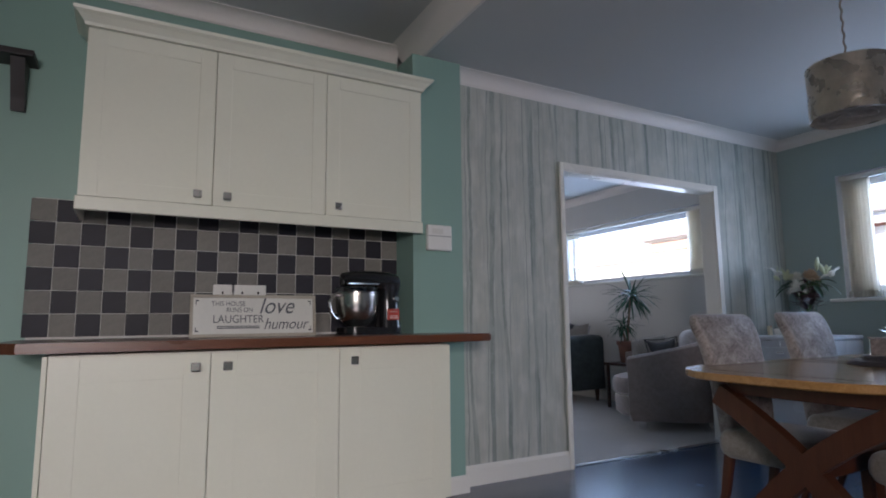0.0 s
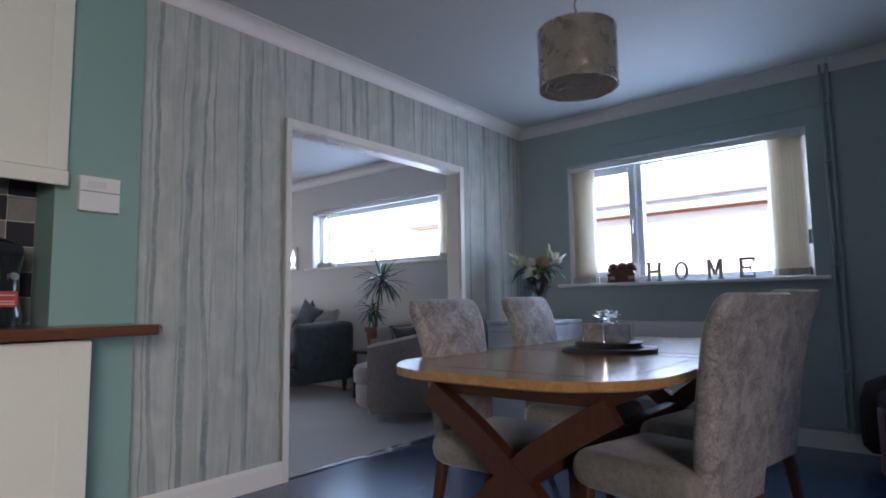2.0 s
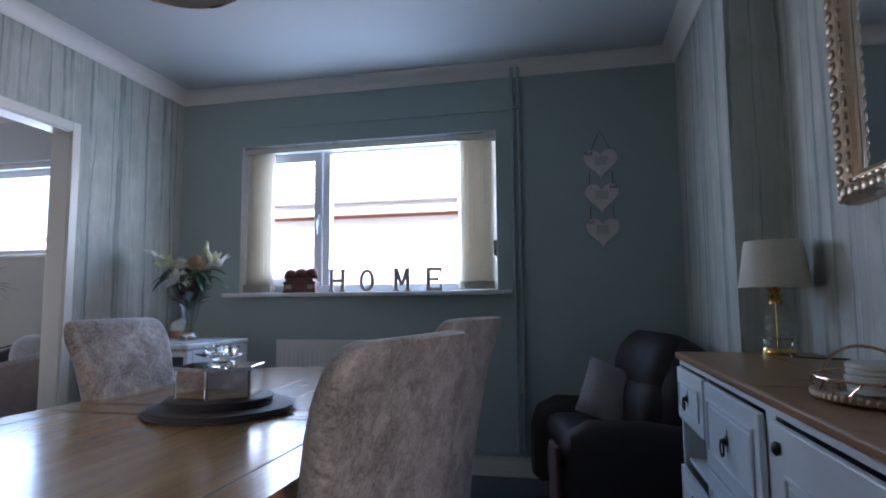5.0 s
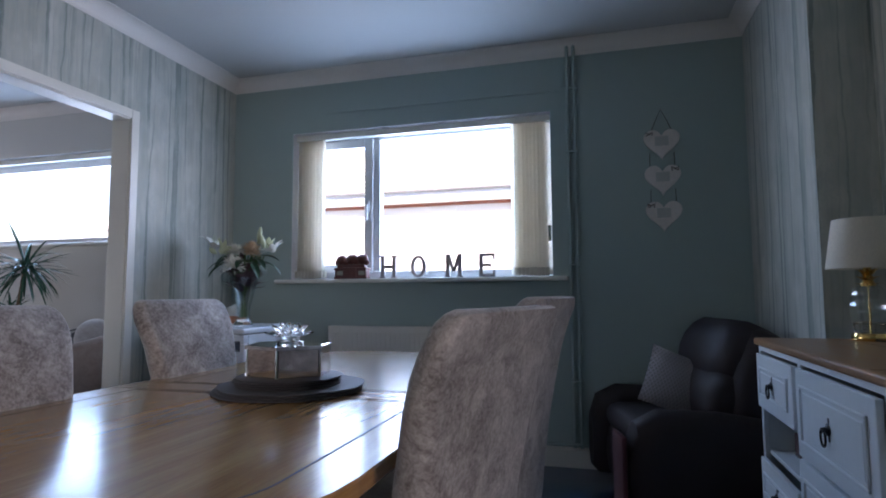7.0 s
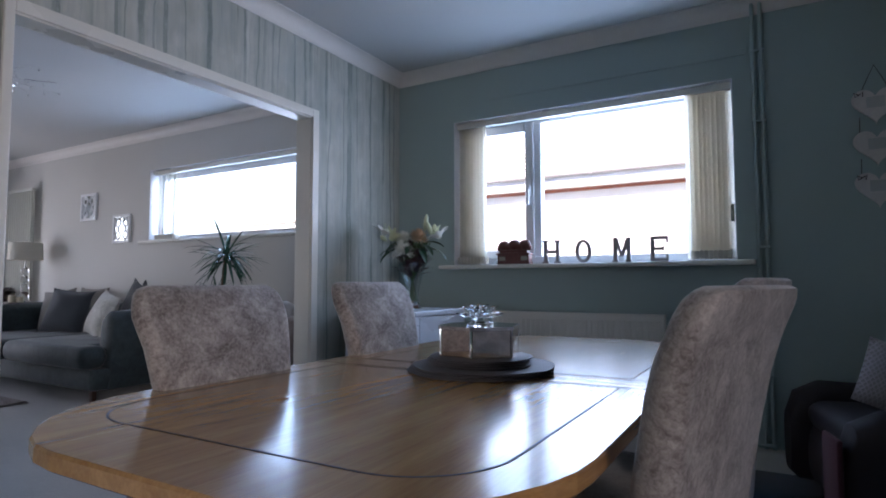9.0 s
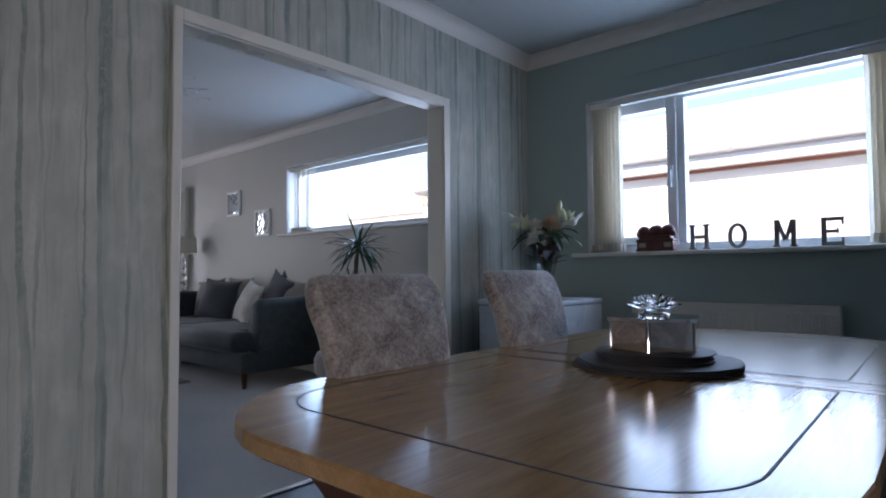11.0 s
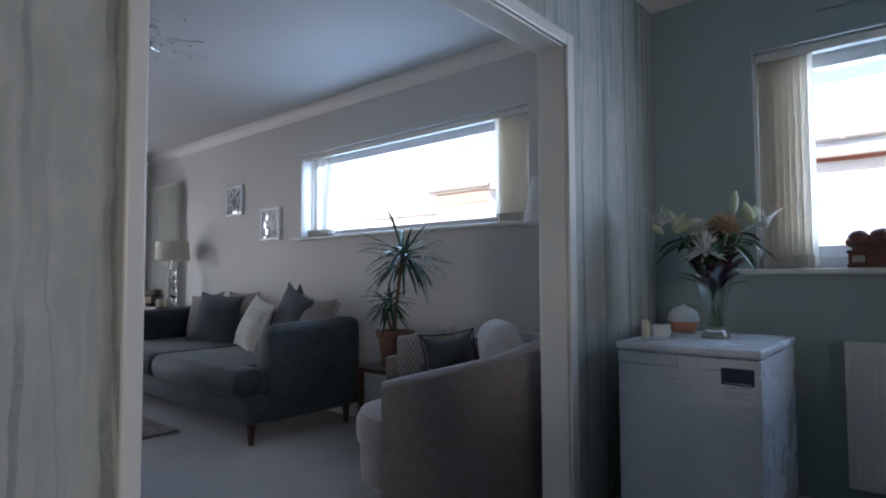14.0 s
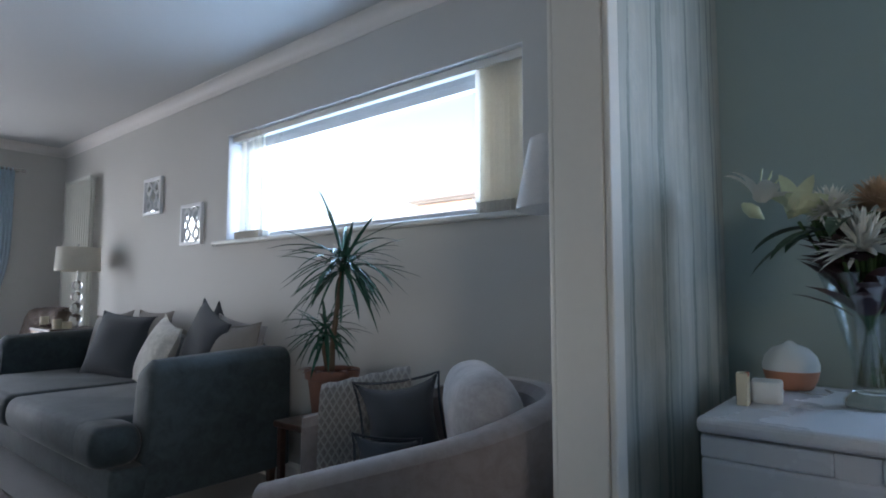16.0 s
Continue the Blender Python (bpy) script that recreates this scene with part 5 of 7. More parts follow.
part("door_top", boxes([(FX0 + 0.004, FX0 + 0.052, FY0 + 0.003, FY0 + 0.22, FZ - 0.085, FZ - 0.038), (FX0 + 0.004, FX0 + 0.052, FY1 - 0.24, FY1 - 0.003, FZ - 0.085, FZ - 0.038)], 0.006), M["fridge"], fd)
part("grip_recess", box(FX0 + 0.014, FX0 + 0.05, FY0 + 0.22, FY1 - 0.24, FZ - 0.085, FZ - 0.039), M["fridge"], fd)
part("worktop", box(FX0 - 0.004, FX1 + 0.004, FY0 - 0.003, FY1 + 0.003, FZ - 0.034, FZ, 0.012, 3), M["fridge"], fr)
part("badge", box(FX0 + 0.0015, FX0 + 0.0045, FY0 + 0.27, FY0 + 0.325, FZ - 0.135, FZ - 0.125), M["steel"], fd)
part("energy_label", box(FX0 + 0.002, FX0 + 0.0045, FY0 + 0.025, FY0 + 0.135, FZ - 0.13, FZ - 0.07), M["fridge_dark"], fd, "dark blue label")
part("label_bars", boxes([(FX0 + 0.001, FX0 + 0.0022, FY0 + 0.035, FY0 + 0.125, FZ - z0, FZ - z0 + 0.003) for z0 in (0.125, 0.14, 0.155, 0.178)]), M["steel"], fd)
for x in (FX0 + 0.09, FX1 - 0.05):
    for y in (FY0 + 0.05, FY1 - 0.05):
        part("foot", lathe([(0, 0), (0.02, 0), (0.02, 0.01), (0.012, 0.012), (0.012, 0.032), (0, 0.032)], 14, m=Matrix.Translation((x, y, 0))), M["black_plastic"], fr)

VX, VY = 4.77, 2.697
vs = thing("glass_vase", pose(VX, VY, FZ + 0.001) @ Matrix.Diagonal((1.36, 1.36, 1.36, 1)), "tall clear glass vase of white lilies and chrysanthemums on the fridge", "vase")
part("vessel", lathe([(0, 0), (0.042, 0), (0.044, 0.006), (0.041, 0.014), (0.030, 0.03), (0.029, 0.07), (0.038, 0.11), (0.052, 0.17), (0.070, 0.225), (0.0715, 0.226), (0.070, 0.224), (0.049, 0.17), (0.035, 0.11), (0.026, 0.07), (0.026, 0.035), (0, 0.03)], 32), M["thin_glass"], vs, smooth=True)
part("foot", lathe([(0, 0.001), (0.041, 0.001), (0.039, 0.012), (0.027, 0.026), (0, 0.027)], 28), M["glass"], vs, smooth=True)
rnd = random.Random(11)
bm = bmesh.new()
for i in range(46):
    a, r = rnd.uniform(0, 6.3), rnd.uniform(0.004, 0.022)
    b = a + rnd.uniform(2.4, 3.6)
    R = rnd.uniform(0.03, 0.055)
    tube([(r * math.cos(a), r * math.sin(a), 0.035), (r * 0.3 * math.cos(a), r * 0.3 * math.sin(a), 0.12), (R * math.cos(b), R * math.sin(b), 0.24), (R * 1.8 * math.cos(b), R * 1.8 * math.sin(b), 0.32)], 0.003, 5, bm)
part("stems", bm, M["green_stem"], vs)
bm = bmesh.new()
for i in range(60):
    a = rnd.uniform(0, 6.3)
    leaf(bm, (0.02 * math.cos(a), 0.02 * math.sin(a), rnd.uniform(0.15, 0.27)), (math.cos(a) * 0.8, math.sin(a) * 0.8, rnd.uniform(0.4, 1.2)), rnd.uniform(0.06, 0.12), rnd.uniform(0.025, 0.05), 0.5, 0.2, 4)
part("dark_foliage", bm, M["petal_dark"], vs)
bm = bmesh.new()
for dx, dy, dz, ln in ((-0.6, 0.7, 0.0, 0.12), (-0.2, 1.0, -0.15, 0.13), (0.2, -1.0, -0.1, 0.13), (-0.5, -0.9, 0.05, 0.14), (0.6, -0.5, 0.3, 0.12), (-0.9, 0.2, 0.2, 0.11), (-0.5, -0.7, -0.2, 0.14), (0.1, 1.0, 0.15, 0.12), (0.5, 0.8, 0.1, 0.1), (-0.8, -0.3, 0.0, 0.11)):
    leaf(bm, (dx * 0.06, dy * 0.07, 0.30 + dz * 0.05), (dx, dy, dz + 0.1), ln, 0.034, 1.1, 0.3, 7)
part("leaves", bm, M["leaf_dark"], vs)


def lily(x, y, z, tilt, turn, colour, n=6, ln=0.085, open_=0.8, w=0.036):
    bm = bmesh.new()
    for i in range(n):
        a = 2 * math.pi * i / n + 0.2
        leaf(bm, (0.004 * math.cos(a), 0.004 * math.sin(a), 0), (math.cos(a) * open_, math.sin(a) * open_, 1.0), ln, w if i % 2 else w * 0.75, 1.1, 0.35, 7, 0.8)
    fl = part("lily_flower", bm, M[colour], vs, smooth=True, at=pose(x, y, z, tilt, 0, turn))
    bm = bmesh.new()
    for i in range(6):
        a = i * 1.05
        tube([(0, 0, 0), (0.012 * math.cos(a), 0.012 * math.sin(a), ln * 0.4), (0.02 * math.cos(a), 0.02 * math.sin(a), ln * 0.68)], 0.0012, 4, bm)
    part("stamens", bm, M["petal_green"], fl)


def bud(x, y, z, tilt, turn, colour, ln=0.085):
    part("lily_bud", lathe([(0, 0), (0.006, 0.01), (0.013, ln * 0.45), (0.011, ln * 0.75), (0.004, ln * 0.97), (0, ln)], 10), M[colour], vs, smooth=True, at=pose(x, y, z, tilt, 0, turn))


lily(-0.03, 0.155, 0.36, 25, 10, "petal")
lily(-0.05, 0.10, 0.335, 50, 70, "petal_green", ln=0.07, open_=0.5)
lily(0.01, -0.15, 0.335, 30, 200, "petal", ln=0.075, open_=0.8)
lily(0.03, -0.11, 0.345, 20, 150, "petal_green", ln=0.065, open_=0.3)
bud(0.0, 0.15, 0.33, -50, 20, "petal_green", 0.05)
bud(-0.02, -0.12, 0.345, -18, 10, "petal_green", 0.075)
bud(0.03, -0.05, 0.37, 8, 0, "petal_green", 0.09)


def mum(x, y, z, r, colour, tilt, turn, seed):
    rr = random.Random(seed)
    bm = bmesh.new()
    for i in range(150):
        el = rr.uniform(-0.25, 1.4)
        a = rr.uniform(0, 6.3)
        leaf(bm, (0, 0, 0), (math.cos(a) * math.cos(el), math.sin(a) * math.cos(el), math.sin(el)), r * rr.uniform(0.75, 1.05), r * 0.14, rr.uniform(-0.6, 0.9), 0.5, 4)
    part("chrysanthemum", bm, M[colour], vs, at=pose(x, y, z, tilt, 0, turn))


mum(-0.085, 0.0, 0.262, 0.072, "petal", 0, 0, 1)
mum(-0.01, 0.045, 0.335, 0.05, "petal", 0, 0, 2)
mum(0.02, -0.02, 0.345, 0.054, "petal_peach", 0, 0, 3)
mum(-0.03, -0.055, 0.33, 0.052, "petal_peach", 0, 0, 4)

df = thing("scent_diffuser", pose(4.95, 2.885, FZ + 0.001) @ Matrix.Diagonal((1.2, 1.2, 1.2, 1)), "white and peach onion-shaped scent diffuser on the fridge", "diffuser")
part("base", lathe([(0, 0), (0.038, 0), (0.043, 0.004), (0.052, 0.022), (0.057, 0.042), (0, 0.042)], 32), M["peach_china"], df, smooth=True)
part("top", lathe([(0, 0.0425), (0.057, 0.0425), (0.058, 0.055), (0.052, 0.075), (0.036, 0.092), (0.014, 0.100), (0.008, 0.106), (0.005, 0.108), (0, 0.108)], 32), M["white_plastic"], df, smooth=True)
ca = thing("charging_cable", pose(0, 0, 0), "thin white cable lying on the fridge", "cable")
part("lead", tube([(4.90, 2.86, FZ + 0.003), (4.87, 2.83, FZ + 0.003), (4.88, 2.80, FZ + 0.003), (4.93, 2.79, FZ + 0.003), (4.97, 2.81, FZ + 0.003)], 0.002, 6), M["white_plastic"], ca)
bt = thing("plastic_tub", pose(4.70, 2.90, FZ + 0.001, 0, 0, 8), "small white plastic tub on the fridge", "box")
part("body", loft([rrect(w, d, 0.012, z) for w, d, z in ((0.075, 0.06, 0), (0.082, 0.066, 0.004), (0.084, 0.068, 0.045), (0.078, 0.062, 0.05))]), M["white_plastic"], bt, smooth=True)
bx = thing("small_carton", pose(4.62, 2.935, FZ + 0.001, 0, 0, 3), "narrow cream carton with a red cap on the fridge", "box")
part("carton", box(-0.02, 0.02, -0.012, 0.012, 0, 0.075, 0.002), M["candle"], bx)
part("cap", box(-0.008, 0.008, -0.013, -0.005, 0.066, 0.076, 0.002), M["red_label"], bx)

# window sill things
def letter(ch, y, label):
    t = thing("letter", pose(XW - 0.012, y, 1.141, 0, 0, -90), label, "letter", "letters on the window sill")
    w, h, s, d = 0.105, 0.15, 0.024, 0.016
    rows = {
        "H": [(-w / 2, -w / 2 + s, 0, h), (w / 2 - s, w / 2, 0, h), (-w / 2 + s, w / 2 - s, h / 2 - 0.011, h / 2 + 0.011)] + [(x - 0.021, x + 0.021, z, z + 0.011) for x in (-w / 2 + s / 2, w / 2 - s / 2) for z in (0, h - 0.011)],
        "M": [(-w / 2, -w / 2 + s, 0, h), (w / 2 - s, w / 2, 0, h)] + [(x - 0.02, x + 0.02, 0, 0.011) for x in (-w / 2 + s / 2, w / 2 - s / 2)],
        "E": [(-w / 2, -w / 2 + s, 0, h), (-w / 2, w / 2 - 0.004, 0, 0.02), (-w / 2, w / 2 - 0.004, h - 0.02, h), (-w / 2, w / 2 - 0.028, h / 2 - 0.009, h / 2 + 0.009), (w / 2 - 0.016, w / 2 - 0.004, 0, 0.042), (w / 2 - 0.016, w / 2 - 0.004, h - 0.042, h), (w / 2 - 0.036, w / 2 - 0.028, h / 2 - 0.018, h / 2 + 0.018)],
    }.get(ch)
    if ch == "O":
        rings = []
        for k in range(28):
            a = 2 * math.pi * k / 28
            c, q = math.cos(a), math.sin(a)
            rings.append([(c * rx, yy, 0.073 + q * rz) for rx, rz, yy in ((0.052, 0.073, -d / 2), (0.029, 0.055, -d / 2), (0.029, 0.055, d / 2), (0.052, 0.073, d / 2))])
        bm = loft(rings, loop=True)
    else:
        bm = bmesh.new()
        for i, r in enumerate(rows):
            box(r[0], r[1], -d / 2 - 0.0003 * i, d / 2 + 0.0003 * i, r[2], r[3], 0.0015, 1, bm)
        if ch == "M":
            for s2 in (-1, 1):
                loft([[(s2 * w / 2, yy, h), (s2 * (w / 2 - 0.026), yy, h), (0 - s2 * 0.004, yy, 0.05), (0 + s2 * 0.008, yy, 0.03)] for yy in (-d / 2 + 0.001, d / 2 - 0.001)], bm=bm)
    part("letter_body", bm, M["letter"], t)


for chh, y in (("H", 1.885), ("O", 1.675), ("M", 1.435), ("E", 1.215)):
    letter(chh, y, "grey-brown wooden letter " + chh + " standing on the white window sill")

ph = thing("ornament_house", pose(XW - 0.005, 2.15, 1.141, 0, 0, -90) @ Matrix.Diagonal((1.0, 1, 1.12, 1)), "dark red-brown cottage-shaped ceramic ornament on the window sill", "ornament")
part("body", boxes([(-0.12, 0.12, -0.035, 0.035, 0, 0.012), (-0.114, 0.114, -0.032, 0.032, 0.010, 0.055), (-0.119, 0.119, -0.038, 0.036, 0.053, 0.066), (-0.10, 0.10, -0.028, 0.03, 0.064, 0.085), (-0.045, 0.045, -0.043, -0.030, 0, 0.068)], 0.005), M["phone"], ph)
bm = bmesh.new()
for i, (x, r, z) in enumerate(((-0.078, 0.041, 0.112), (0.0, 0.044, 0.115), (0.078, 0.041, 0.116), (-0.04, 0.032, 0.100), (0.04, 0.032, 0.100), (-0.102, 0.024, 0.097), (0.104, 0.024, 0.099))):
    t = bmesh.new()
    bmesh.ops.create_icosphere(t, subdivisions=2, radius=r, matrix=Matrix.Translation((x, 0, z)) @ Matrix.Diagonal((1, 0.8, 0.8, 1)))
    for v in t.verts:
        v.co += noise.noise_vector(v.co * 45) * 0.006
    merge(bm, t)
tagged(part("moulded_roof", bm, M["phone"], ph, smooth=True), kind="stuff")
for x in (-0.10, 0.06):
    part("window", box(x, x + 0.045, -0.0345, -0.0315, 0.02, 0.045), M["sign_frame"], ph)

# hanging hearts
hh = thing("heart_hanging", pose(XW - 0.002, 0.155, 0, 0, 0, -90), "three whitewashed wooden heart frames hanging in a row on brown twine", "wall hanging")
for i, zc in enumerate((1.925, 1.71, 1.495)):
    def heart(s, n=40):
        out = []
        for k in range(n):
            t = 2 * math.pi * k / n
            out.append((s * 16 * math.sin(t) ** 3 / 17, s * (13 * math.cos(t) - 5 * math.cos(2 * t) - 2 * math.cos(3 * t) - math.cos(4 * t)) / 17))
        return out
    o, q = heart(0.108), heart(0.104)
    hp = part("heart", loft([[(x, -0.004, zc + z) for x, z in o], [(x, -0.014, zc + z) for x, z in o], [(x, -0.016, zc + z) for x, z in q]]), M["wood_heart"], hh)
    part("picture_slot", boxes([(-0.038, 0.038, -0.0172, -0.0158, zc - 0.022, zc + 0.035)]), M["paper_card"], hp)
    part("slot_rim", boxes([(-0.042, 0.042, -0.019, -0.0158, zc + 0.035, zc + 0.039), (-0.042, 0.042, -0.019, -0.0158, zc - 0.026, zc - 0.022), (-0.042, -0.038, -0.019, -0.0158, zc - 0.022, zc + 0.035), (0.038, 0.042, -0.019, -0.0158, zc - 0.022, zc + 0.035)]), M["wood_heart"], hp)
    s = -1 if i != 1 else 1
    bm = tube([(s * 0.07, -0.018, zc + 0.05), (s * 0.09, -0.022, zc + 0.062), (s * 0.085, -0.022, zc + 0.04), (s * 0.07, -0.018, zc + 0.05), (s * 0.05, -0.022, zc + 0.062), (s * 0.055, -0.022, zc + 0.038)], 0.003, 5)
    part("twine_bow", bm, M["twine"], hp)
    if i:
        for s in (-1, 1):
            part("twine", tube([(s * 0.07, -0.01, zc + 0.07), (s * 0.068, -0.01, zc + 0.15)], 0.0022, 5), M["twine"], hh)
part("twine_loop", tube([(-0.055, -0.01, 2.0), (-0.03, -0.01, 2.06), (0, -0.008, 2.125), (0.03, -0.01, 2.06), (0.055, -0.01, 2.0)], 0.0022, 5), M["twine"], hh)
part("nail", lathe([(0, 0), (0.004, 0), (0.004, 0.012), (0, 0.012)], 8, m=pose(0, -0.0, 2.125, 90)), M["steel"], hh)

# pendant lamp
PX, PY, PZ0, PZ1, PR = 2.737, 1.298, 1.865, 2.105, 0.16
pl = thing("pendant_lamp", pose(PX, PY, 0), "champagne crinkled-foil drum pendant shade on a twisted cord", "lamp")
bm = bmesh.new()
n, hgt = 72, 14
vv = []
for j in range(hgt + 1):
    row = []
    for i in range(n):
        a = 2 * math.pi * i / n
        r = PR + 0.0022 * noise.noise((math.cos(a) * 9, math.sin(a) * 9, j * 1.2)) + 0.0015 * noise.noise((math.cos(a) * 25, math.sin(a) * 25, j * 3.0))
        row.append(bm.verts.new((r * math.cos(a), r * math.sin(a), PZ0 + (PZ1 - PZ0) * j / hgt)))
    vv.append(row)
for r0, r1 in zip(vv, vv[1:]):
    for i in range(n):
        bm.faces.new((r0[i], r0[(i + 1) % n], r1[(i + 1) % n], r1[i]))
part("shade", bm, M["foil"], pl, smooth=True)
part("lining", lathe([(PR - 0.004, PZ0 + 0.002), (PR - 0.004, PZ1 - 0.002), (PR - 0.006, PZ1 - 0.002), (PR - 0.006, PZ0 + 0.002), (PR - 0.004, PZ0 + 0.002)], 48), M["foil_in"], pl, smooth=True)
part("rim", tube([(PR * math.cos(a), PR * math.sin(a), PZ0) for a in (2 * math.pi * i / 48 for i in range(48))], 0.003, 6, loop=True), M["foil"], pl)
part("rim", tube([(PR * math.cos(a), PR * math.sin(a), PZ1) for a in (2 * math.pi * i / 48 for i in range(48))], 0.003, 6, loop=True), M["foil"], pl)
bm = bmesh.new()
rnd = random.Random(3)
for k in range(16):
    a = rnd.uniform(0, 6.3)
    pts, r = [], 0.02
    for s in range(6):
        pts.append((PR * 0.95 * s / 5 * math.cos(a + 0.5 * math.sin(s + k)), PR * 0.95 * s / 5 * math.sin(a + 0.5 * math.sin(s + k)), PZ0 + 0.006))
    tube(pts, 0.0022, 4, bm)
for rr in (0.05, 0.095, 0.13):
    tube([(rr * math.cos(a), rr * math.sin(a), PZ0 + 0.006) for a in (2 * math.pi * i / 30 for i in range(30))], 0.002, 4, bm, loop=True)
part("lace_base", bm, M["foil_in"], pl)
part("spider", boxes([(-PR + 0.004, PR - 0.004, -0.002, 0.002, PZ1 - 0.04, PZ1 - 0.036), (-0.002, 0.002, -PR + 0.004, PR - 0.004, PZ1 - 0.0362, PZ1 - 0.0322)]), M["steel"], pl)
part("lampholder", lathe([(0, PZ1 - 0.10), (0.018, PZ1 - 0.10), (0.02, PZ1 - 0.05), (0.014, PZ1 - 0.03), (0.008, PZ1 - 0.01), (0, PZ1 - 0.01)], 18), M["white_plastic"], pl, smooth=True)
part("cord", tube([(0.003 * math.cos(i * 0.9), 0.003 * math.sin(i * 0.9), PZ1 - 0.02 + (CEIL - PZ1) * i / 60) for i in range(61)], 0.0045, 6), M["cord"], pl, smooth=True)
part("ceiling_rose", lathe([(0, CEIL - 0.035), (0.012, CEIL - 0.035), (0.03, CEIL - 0.02), (0.042, CEIL - 0.001), (0, CEIL - 0.001)], 24), M["white_plastic"], pl, smooth=True)

# sideboard
SX0, SX1, SY0, SY1, SZ = 2.30, 4.13, YM + 0.01, -0.012, 0.863
sb = thing("sideboard", pose(-0.10, -0.018, 0), "white-painted sideboard with waxed pine top and black iron handles", "sideboard")
part("top", box(SX0, SX1, SY0, SY1, SZ - 0.026, SZ, 0.008, 3), M["pine"], sb)
part("top_joint", boxes([(3.165, 3.169, SY0 + 0.02, SY1 - 0.012, SZ + 0.0002, SZ + 0.0008), (3.30, 3.95, -0.30, -0.297, SZ + 0.0002, SZ + 0.0008), (3.30, 3.303, -0.30, -0.15, SZ + 0.0002, SZ + 0.0008)]), M["groove"], sb)
f = SY1 - 0.03
cols = [(SX1 - 0.04, 3.66), (3.64, 3.12), (3.04, 2.42)]
part("carcass", boxes([(SX1 - 0.045, SX1 - 0.025, SY0, f, 0.05, SZ - 0.027), (SX0 + 0.025, SX0 + 0.045, SY0, f, 0.05, SZ - 0.027), (SX0 + 0.045, SX1 - 0.045, SY0, SY0 + 0.01, 0.05, SZ - 0.027), (SX0 + 0.045, SX1 - 0.045, SY0 + 0.01, f, 0.05, 0.075), (3.64, 3.66, SY0 + 0.01, f, 0.075, SZ - 0.027), (3.66, SX1 - 0.045, SY0 + 0.01, f, 0.60, 0.615), (3.66, SX1 - 0.045, SY0 + 0.01, f, 0.45, 0.465)], 0.002), M["side_white"], sb)
part("face_frame", boxes([(3.045, 3.11, f, f + 0.018, 0.05, SZ - 0.027), (2.34, 2.40, f, f + 0.018, 0.05, SZ - 0.027), (SX1 - 0.05, SX1 - 0.025, f, f + 0.018, 0.05, SZ - 0.027), (3.635, 3.665, f, f + 0.018, 0.05, SZ - 0.027), (2.40, SX1 - 0.05, f, f + 0.0175, 0.05, 0.095), (2.40, SX1 - 0.05, f, f + 0.0175, SZ - 0.045, SZ - 0.027)], 0.002), M["side_white"], sb)
part("plinth", box(SX0 + 0.02, SX1 - 0.02, SY0, f + 0.025, 0.0, 0.052, 0.004), M["side_white"], sb)


def panelled(name, x0, x1, z0, z1, handle, raised=0.045):
    d = part(name, box(x0 + 0.002, x1 - 0.002, f + 0.0185, f + 0.034, z0 + 0.002, z1 - 0.002, 0.003), M["side_white"], sb)
    a, b, c, e = x0 + raised, x1 - raised, z0 + raised, z1 - raised
    rim = [(a, b, c, c + 0.009), (a, b, e - 0.009, e), (a, a + 0.009, c + 0.009, e - 0.009), (b - 0.009, b, c + 0.009, e - 0.009)]
    part("moulding", boxes([(p, q, f + 0.034, f + 0.041, r, s) for p, q, r, s in rim], 0.003), M["side_white"], d)
    part("raised_panel", box(a + 0.018, b - 0.018, f + 0.034, f + 0.0385, c + 0.018, e - 0.018, 0.003), M["side_white"], d)
    hx, hz = handle
    hd = part("drop_handle", lathe([(0, 0), (0.014, 0), (0.016, 0.003), (0.008, 0.007), (0.006, 0.016), (0, 0.017)], 14, m=pose(hx, f + 0.038, hz, -90)), M["iron"], d, smooth=True)
    part("ring", tube([(hx + 0.017 * math.sin(a), f + 0.052, hz - 0.018 + 0.022 * math.cos(a)) for a in (2 * math.pi * i / 16 for i in range(16))], 0.003, 6, loop=True), M["iron"], hd)
    part("plate", boxes([(hx - 0.007, hx + 0.007, f + 0.034, f + 0.039, hz - 0.03, hz + 0.03), (hx - 0.014, hx + 0.014, f + 0.034, f + 0.0385, hz - 0.01, hz + 0.01)], 0.002), M["iron"], hd)


panelled("drawer", 3.665, SX1 - 0.05, 0.62, SZ - 0.05, (3.87, 0.72))
panelled("drawer", 3.11, 3.635, 0.56, SZ - 0.05, (3.37, 0.69))
panelled("drawer", 3.665, SX1 - 0.05, 0.28, 0.445, (3.87, 0.36))
panelled("drawer", 3.665, SX1 - 0.05, 0.10, 0.275, (3.87, 0.19))
panelled("drawer", 3.11, 3.635, 0.33, 0.555, (3.37, 0.44))
panelled("drawer", 3.11, 3.635, 0.10, 0.325, (3.37, 0.21))
panelled("door", 2.40, 3.045, 0.10, SZ - 0.05, (2.60, 0.48), 0.09)
part("door_catch", lathe([(0, 0), (0.013, 0), (0.015, 0.006), (0.008, 0.012), (0, 0.013)], 14, m=pose(2.985, f + 0.036, 0.765, -90)), M["iron"], sb, smooth=True)
bk = thing("small_basket", pose(3.77, -0.238, 0.466), "small dark woven basket in the open cubby of the sideboard", "basket")
